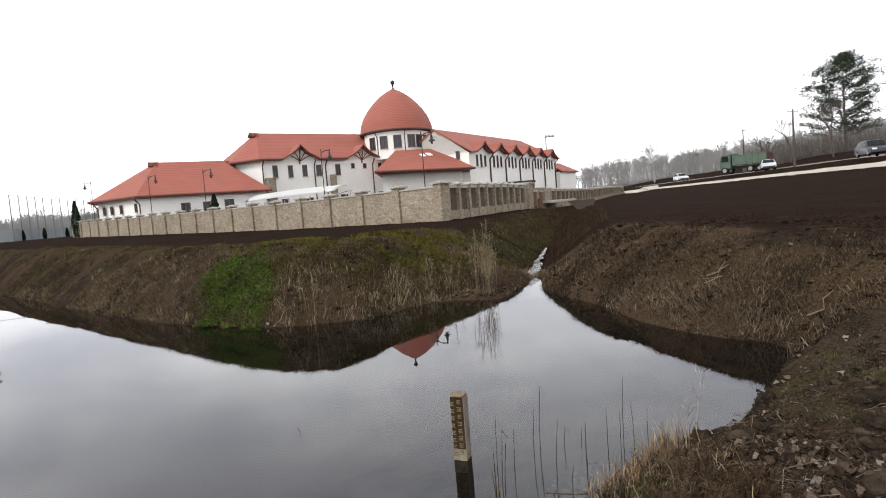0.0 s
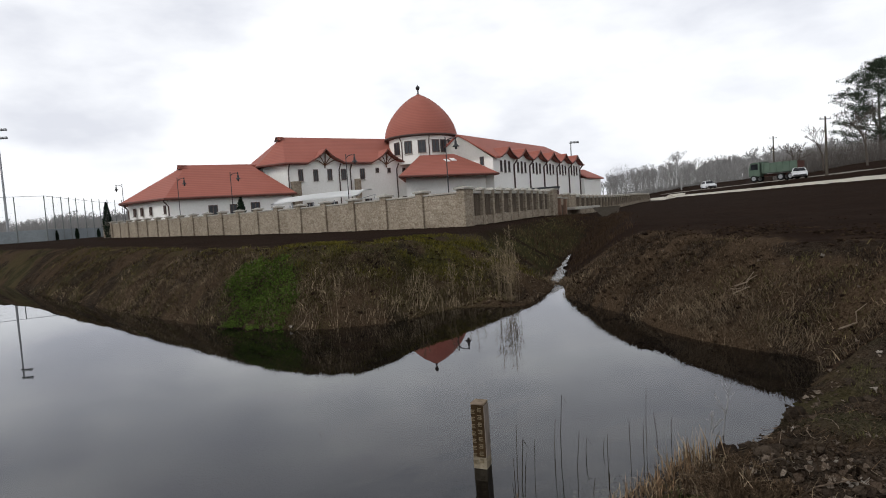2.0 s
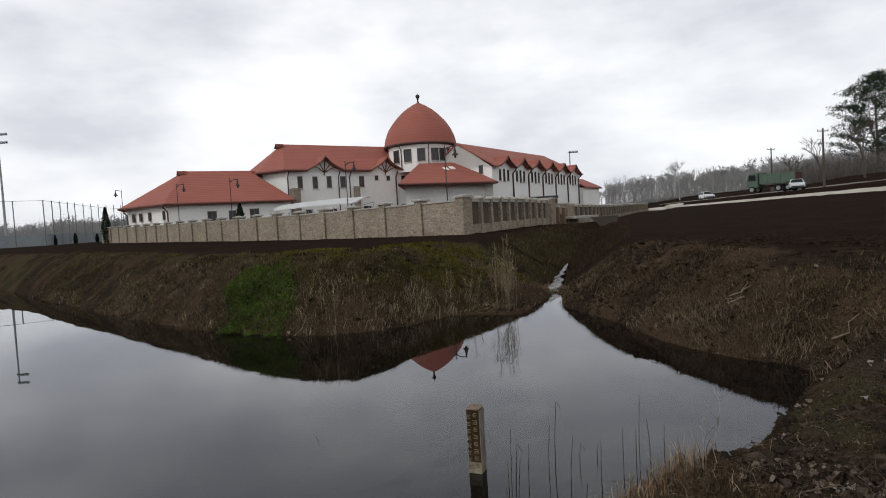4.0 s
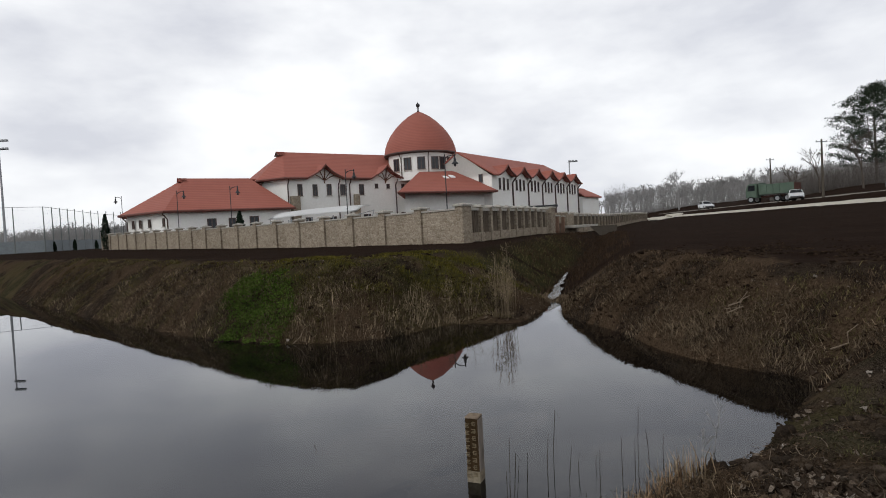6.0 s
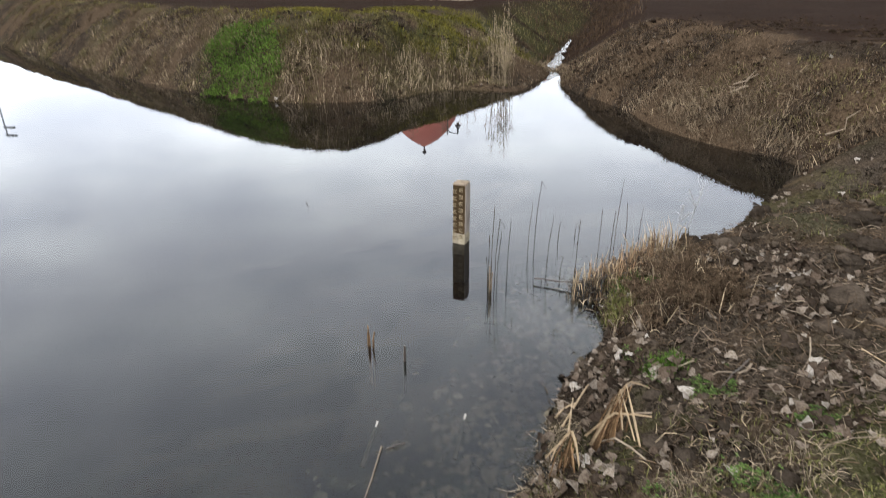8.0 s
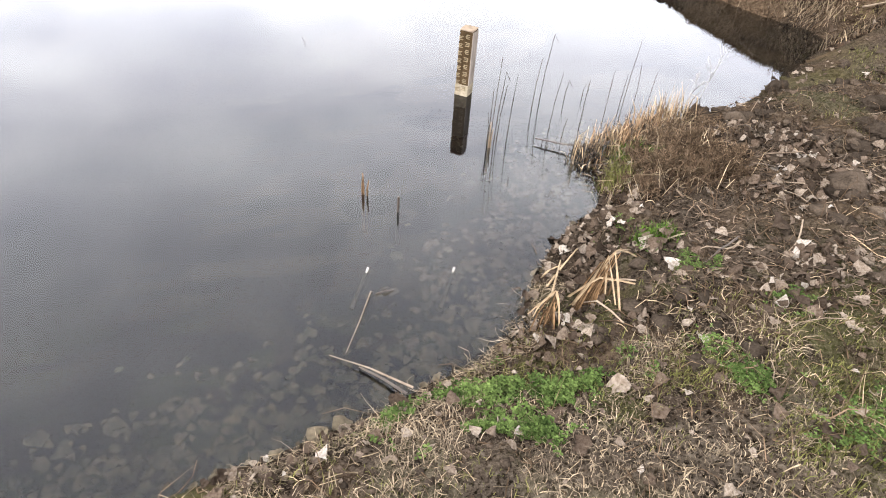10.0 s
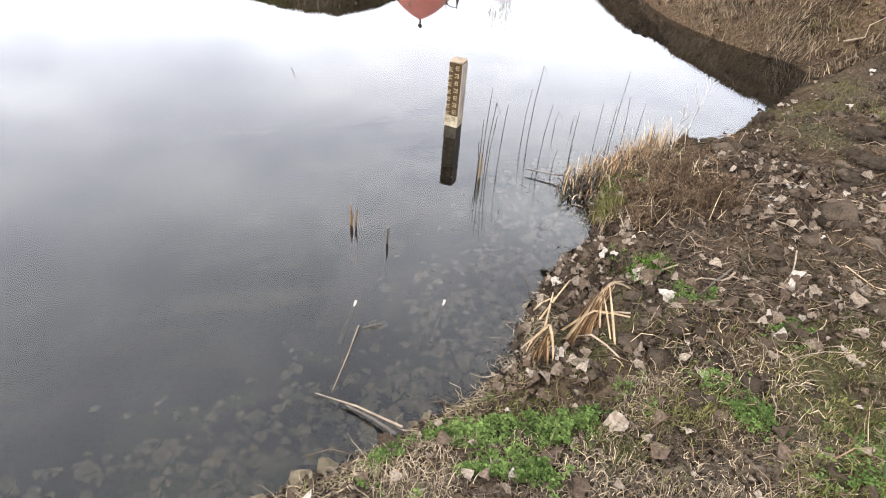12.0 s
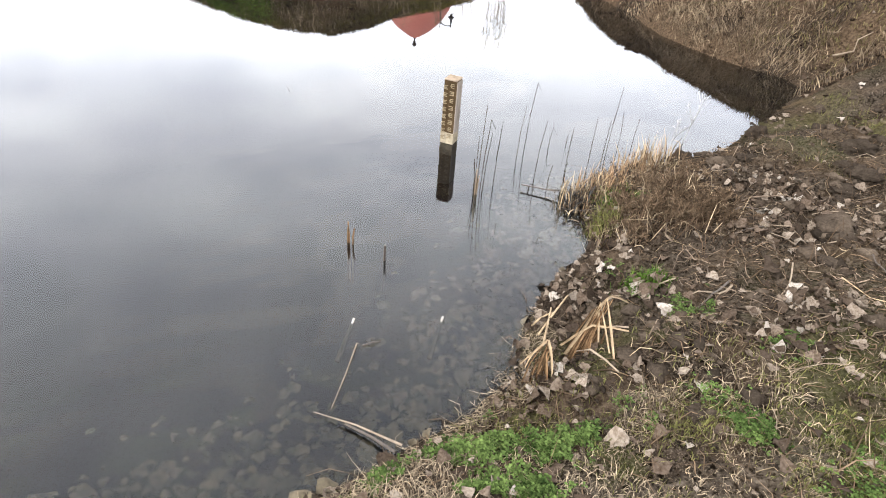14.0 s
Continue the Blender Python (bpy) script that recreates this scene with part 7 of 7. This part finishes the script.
clover(6000, 131, [(0.14, 1.37, 0.07, 0.04, 0.1), (0.43, 1.375, 0.06, 0.035, 0.09), (0.22, 1.235, 0.06, 0.04, 0.09), (0.53, 1.39, 0.045, 0.04, 0.07), (0.36, 1.2, 0.05, 0.035, 0.09), (-0.01, 1.315, 0.06, 0.035, 0.08), (-0.09, 1.27, 0.05, 0.03, 0.05),
                   (0.1, 1.2, 0.08, 0.05, 0.06), (0.27, 1.44, 0.06, 0.03, 0.04), (0.81, 1.4, 0.05, 0.04, 0.045), (0.82, 1.57, 0.06, 0.04, 0.03), (0.67, 1.56, 0.06, 0.04, 0.035), (0.42, 1.6, 0.06, 0.03, 0.03), (1.06, 1.37, 0.06, 0.04, 0.05),
                   (1.37, 1.75, 0.035, 0.035, 0.04), (1.0, 2.22, 0.05, 0.04, 0.07), (1.17, 2.07, 0.06, 0.04, 0.08), (1.27, 2.09, 0.04, 0.03, 0.04), (0.83, 2.4, 0.05, 0.05, 0.02), (1.25, 3.14, 0.04, 0.06, 0.03), (1.4, 1.27, 0.07, 0.05, 0.02), (1.25, 1.12, 0.06, 0.04, 0.02), (0.98, 1.5, 0.06, 0.04, 0.02)])
for k, (cx, cy) in enumerate(((1.12, 3.2), (1.06, 3.09), (1.03, 3.01))):
    tuft("grass_tuft", "olive green grass growing through dead reeds", "grass", cx, cy, 0.045, 0.045, 170, (0.05, 0.13), (0.002, 0.0045), (0.2, 1.5), M_OLIVE if k else M_GREEN, 480 + k)
tuft("grass_tuft", "bright fresh green grass tuft among dead leaves", "grass", 0.985, 2.25, 0.05, 0.035, 420, (0.03, 0.08), (0.002, 0.004), (0.1, 0.9), M_GREEN, 81)
tuft("moss_patch", "yellow-green moss and short grass on the shore", "moss", 1.36, 1.27, 0.1, 0.08, 1500, (0.01, 0.03), (0.002, 0.004), (0.2, 1.4), M_OLIVE, 82)
tuft("moss_patch", "yellow-green moss and short grass on the shore", "moss", 0.92, 1.42, 0.09, 0.06, 1100, (0.01, 0.03), (0.002, 0.004), (0.2, 1.4), M_OLIVE, 84)
tuft("moss_patch", "yellow-green moss and short grass on the shore", "moss", 1.2, 1.13, 0.1, 0.05, 1000, (0.01, 0.03), (0.002, 0.004), (0.2, 1.4), M_OLIVE, 83)
grass("shore_grass", "short green and yellow grass on the shore", 30000, 132, (-0.6, 3.6, 0.6, 3.2), lambda x, y, s: (s > 0.06) * smooth(0.46, 0.6, fbm(x, y, 0.32, 3, 133)) * 0.9 * smooth(2.1, 1.5, y), (0.014, 0.045), (0.002, 0.0045), (0.2, 1.4), M_OLIVE)


def lying_straws(name, label, n, seed, area, keep, length, radius, mat):
    """Straws and stem ends lying at all angles close to the ground."""
    rng = np.random.default_rng(seed)
    x, y = rng.uniform(area[0], area[1], n), rng.uniform(area[2], area[3], n)
    ok = rng.uniform(0, 1, n) < keep(x, y, shore_distance(x, y))
    x, y = x[ok], y[ok]
    k = len(x)
    a, l = rng.uniform(0, 6.2832, k), rng.uniform(length[0], length[1], k) * (0.4 + rng.uniform(0, 1, k) ** 2)
    turn, up, r = rng.normal(0, 0.8, k), rng.uniform(0, 0.3, k) * (rng.uniform(0, 1, k) > 0.5), rng.uniform(radius[0], radius[1], k)
    pts, px, py = [np.column_stack([x, y, land(x, y) + 0.004])], x, y
    for j in range(3):
        px, py = px + np.cos(a + turn * j) * l / 3, py + np.sin(a + turn * j) * l / 3
        pts.append(np.column_stack([px, py, np.maximum(land(px, py), 0) + 0.006 + up * l * (0.4, 0.8, 0.6)[j]]))
    vs, qs, base = [], [], 0
    for j in range(3):
        v, q = sticks_arrays(list(zip(pts[j], pts[j + 1], r * (1 - 0.15 * j), r * (0.85 - 0.15 * j))), np.zeros(3))
        vs.append(v)
        qs.append(q + base)
        base += len(v)
    return tagged(arrays_mesh(name, np.concatenate(vs), np.zeros((0, 3), np.int32), np.concatenate(qs), mat), label, "straw", kind="stuff")


lying_straws("straw_litter", "pale straw scattered over the shore", 7000, 161, (-1.2, 4.0, -0.8, 4.4), lambda x, y, s: (s > 0.0) * (0.45 + 0.55 * smooth(2.1, 1.5, y)) * (0.25 + 0.7 * smooth(0.47, 0.6, fbm(x, y, 0.35, 3, 135))), (0.03, 0.14), (0.0011, 0.0026), M_TAN)
lying_straws("straw_litter", "curled brown stalks heaped on the shore", 800, 165, (0.9, 2.6, 1.75, 3.2), lambda x, y, s: (s > 0.0) * smooth(0.44, 0.56, fbm(x, y, 0.4, 3, 139)), (0.06, 0.18), (0.0014, 0.0034), M_CURL)
lying_straws("stem_litter", "dark dead stems matted over the shore", 10000, 162, (-1.2, 4.4, -0.8, 4.8), lambda x, y, s: (s > -0.02) * (0.5 + 0.5 * smooth(2.1, 1.5, y)) * (0.25 + 0.75 * smooth(0.42, 0.55, fbm(x, y, 0.45, 3, 137))), (0.05, 0.19), (0.0014, 0.004), M_TWIGBROWN)
lying_straws("stem_litter", "pale dead stalks lying on the banks", 6000, 163, (-12, 9, 5.3, 18), lambda x, y, s: (s > 0.0) * (s < 1.2) * 0.7, (0.06, 0.22), (0.003, 0.007), M_DRY)
grass("shore_straw", "dry straw and dead grass on the shore", 9000, 134, (-0.9, 4.4, 0.6, 4.6), lambda x, y, s: (s > 0.02) * (0.45 + 0.55 * smooth(2.1, 1.5, y)) * (0.15 + 0.6 * smooth(0.45, 0.6, fbm(x, y, 0.3, 3, 135))), (0.03, 0.1), (0.0026, 0.006), (0.8, 2.4), M_TWIGBROWN)
grass("short_dead_grass", "short pale curled dead grass on the shore", 62000, 166, (-0.8, 2.8, -0.5, 2.3), lambda x, y, s: (s > 0.08) * 0.75 * smooth(0.47, 0.57, fbm(x, y, 0.4, 3, 167)) * smooth(2.0, 1.2, y), (0.014, 0.042), (0.002, 0.0045), (0.8, 2.8), M_HAY)
grass("short_dead_grass", "pale matted hay near the water", 32000, 169, (-0.5, 2.4, 0.5, 1.6), lambda x, y, s: (s > 0.06) * smooth(0.48, 0.58, fbm(x, y, 0.26, 3, 171)), (0.012, 0.038), (0.002, 0.0045), (0.8, 2.8), M_HAY)
grass("shore_rootlets", "dark tangled dead stems on the shore", 9000, 136, (0.5, 4.4, 1.6, 4.8), lambda x, y, s: (s > 0.02) * smooth(0.42, 0.58, fbm(x, y, 0.5, 3, 137)) * 0.6, (0.03, 0.13), (0.002, 0.004), (0.6, 2.4), M_DRYDARK)
grass("green_sward", "mossy green grass at the edge of the field", 16000, 138, (2.4, 5.4, 3.2, 5.2), lambda x, y, s: (s > 0.3) * (0.12 + 0.88 * smooth(3.2, 3.6, x)) * smooth(0.48, 0.6, fbm(x, y, 0.8, 3, 86)), (0.015, 0.05), (0.002, 0.004), (0.2, 1.2), M_OLIVE)


def clods(n, seed, area, size, label, fine=2, mat=M_CLOD):
    """Rough lumps of soil, joined."""
    rng = np.random.default_rng(seed)
    t = bmesh.new()
    bmesh.ops.create_icosphere(t, subdivisions=fine, radius=1.0)
    tv = np.array([v.co[:] for v in t.verts])
    tf = np.array([[v.index for v in f.verts] for f in t.faces])
    t.free()
    x, y = rng.uniform(area[0], area[1], n), rng.uniform(area[2], area[3], n)
    ok = (shore_distance(x, y) > 0.05) & (fbm(x, y, 0.7, 3, 141) > 0.45)
    x, y = x[ok], y[ok]
    z = land(x, y)
    vs, ts = [], []
    for k in range(len(x)):
        r = rng.uniform(size[0], size[1]) * (0.5 + rng.uniform(0, 1) ** 2)
        q = tv * (1 + 0.4 * np.sin(tv[:, [1, 2, 0]] * 4 + rng.uniform(0, 6, 3)) + rng.normal(0, 0.11, tv.shape)) * np.array([r, r * rng.uniform(0.5, 1.1), r * rng.uniform(0.35, 0.7)])
        a = rng.uniform(0, 6.28)
        vs.append(np.column_stack([q[:, 0] * math.cos(a) - q[:, 1] * math.sin(a) + x[k], q[:, 0] * math.sin(a) + q[:, 1] * math.cos(a) + y[k], q[:, 2] + z[k] + r * 0.1]))
        ts.append(tf + k * len(tv))
    return tagged(arrays_mesh("soil_clods", np.concatenate(vs), np.concatenate(ts), np.zeros((0, 4), np.int32), mat), label, "soil", kind="stuff")


for k, (cx, cy) in enumerate(((0.4, 1.93), (0.42, 2.08), (0.35, 1.84), (0.9, 3.1))):
    tuft("rotten_stems", "black wet reed stems at the waterline", "reeds", cx, cy, 0.035, 0.05, 26, (0.03, 0.1), (0.004, 0.009), (0.4, 2.0), M_BLACK, 260 + k)
lying_straws("washed_straw", "pale straw washed up along the waterline", 9000, 168, (-0.6, 0.75, 0.8, 2.2), lambda x, y, s: (s > 0.0) * (s < 0.14) * 0.8, (0.03, 0.12), (0.0008, 0.0022), M_HAY)
clods(1500, 142, (0.6, 4.6, 1.4, 5.0), (0.008, 0.042), "rough dark clods of soil on the shore")
clods(16000, 143, (-0.4, 3.2, 0.8, 4.0), (0.003, 0.013), "small crumbs of dark soil", 1)
clods(170, 145, (1.4, 3.6, 2.3, 4.6), (0.02, 0.075), "dark lumps of trodden soil")
clods(4200, 146, (2.3, 7.5, 5.4, 13.5), (0.012, 0.045), "crumbling soil on the right bank", 1, M_CLODDARK)
clods(3600, 147, (-9, 2, 9.8, 15), (0.012, 0.045), "crumbling soil on the far bank", 1, M_CLODDARK)
clods(1600, 144, (2.6, 12, 5.3, 16), (0.012, 0.045), "dark clods on the right bank and field", 2, M_CLODDARK)


def big_clod(x, y, r, seed, tall=0.55):
    bm = bmesh.new()
    bmesh.ops.create_icosphere(bm, subdivisions=4, radius=1.0)
    o = Vector((seed * 7.1, 0, 0))
    z = height(x, y)
    for v in bm.verts:
        k = 1 + 0.45 * noise.noise(v.co * 1.9 + o) + 0.3 * noise.noise(v.co * 5 + o) + 0.16 * noise.noise(v.co * 12 + o)
        v.co = Vector((x + v.co.x * r * k, y + v.co.y * r * 0.9 * k, z + 0.12 * r + v.co.z * r * tall * k))
    for f in bm.faces:
        f.smooth = True
    tagged(part("soil_clod", bm, M_CLOD), "large dark lump of soil at the water's edge", "clod", "large clods")


for x, y, r, sd in ((1.84, 4.05, 0.075, 1), (2.66, 4.62, 0.08, 2), (2.1, 3.7, 0.06, 3), (2.7, 3.6, 0.07, 4), (2.3, 3.0, 0.06, 5), (0.93, 1.45, 0.04, 8), (3.0, 3.95, 0.11, 9), (2.4, 3.15, 0.08, 11), (2.6, 3.3, 0.09, 13), (2.75, 3.1, 0.08, 15)):
    big_clod(x, y, r, sd, 1.0 if sd < 3 else 0.5)

rng = np.random.default_rng(151)
for k in range(46):
    x, y = rng.uniform(0.7, 3.0), rng.uniform(1.1, 4.2)
    z = height(x, y)
    if z < 0.06:
        continue
    a, l = rng.uniform(0, 6.28), rng.uniform(0.08, 0.34)
    pts = []
    for t in (0, 0.33, 0.66, 1):
        qx, qy = x + math.cos(a + 0.5 * t) * l * t, y + math.sin(a + 0.5 * t) * l * t
        pts.append((qx, qy, max(height(qx, qy), 0) + 0.012 + 0.02 * rng.uniform(0, 1)))
    cane("twig", pts, rng.uniform(0.002, 0.0045), 0.0015, M_WOOD if k % 3 else M_REED, "thin dry twig lying on the shore", "twig", "twigs on the shore", 5)

rng = np.random.default_rng(153)
for k in range(34):
    x, y = rng.uniform(1.0, 2.7), rng.uniform(1.7, 3.3)
    a, l, turn = rng.uniform(0, 6.28), rng.uniform(0.12, 0.42), rng.normal(0, 1.3)
    pts = []
    for t in (0, 0.2, 0.4, 0.6, 0.8, 1):
        pts.append((x, y, max(height(x, y), 0) + 0.008 + 0.04 * math.sin(3.14 * t) * rng.uniform(0.2, 1)))
        x, y = x + math.cos(a + turn * t) * l / 5, y + math.sin(a + turn * t) * l / 5
    cane("root", pts, rng.uniform(0.003, 0.0062), 0.0018, (M_WOOD, M_ROT, M_CURL)[k % 3], ("grey", "dark wet", "brown")[k % 3] + " bent root lying on the mud", "root", "roots on the shore", 6)
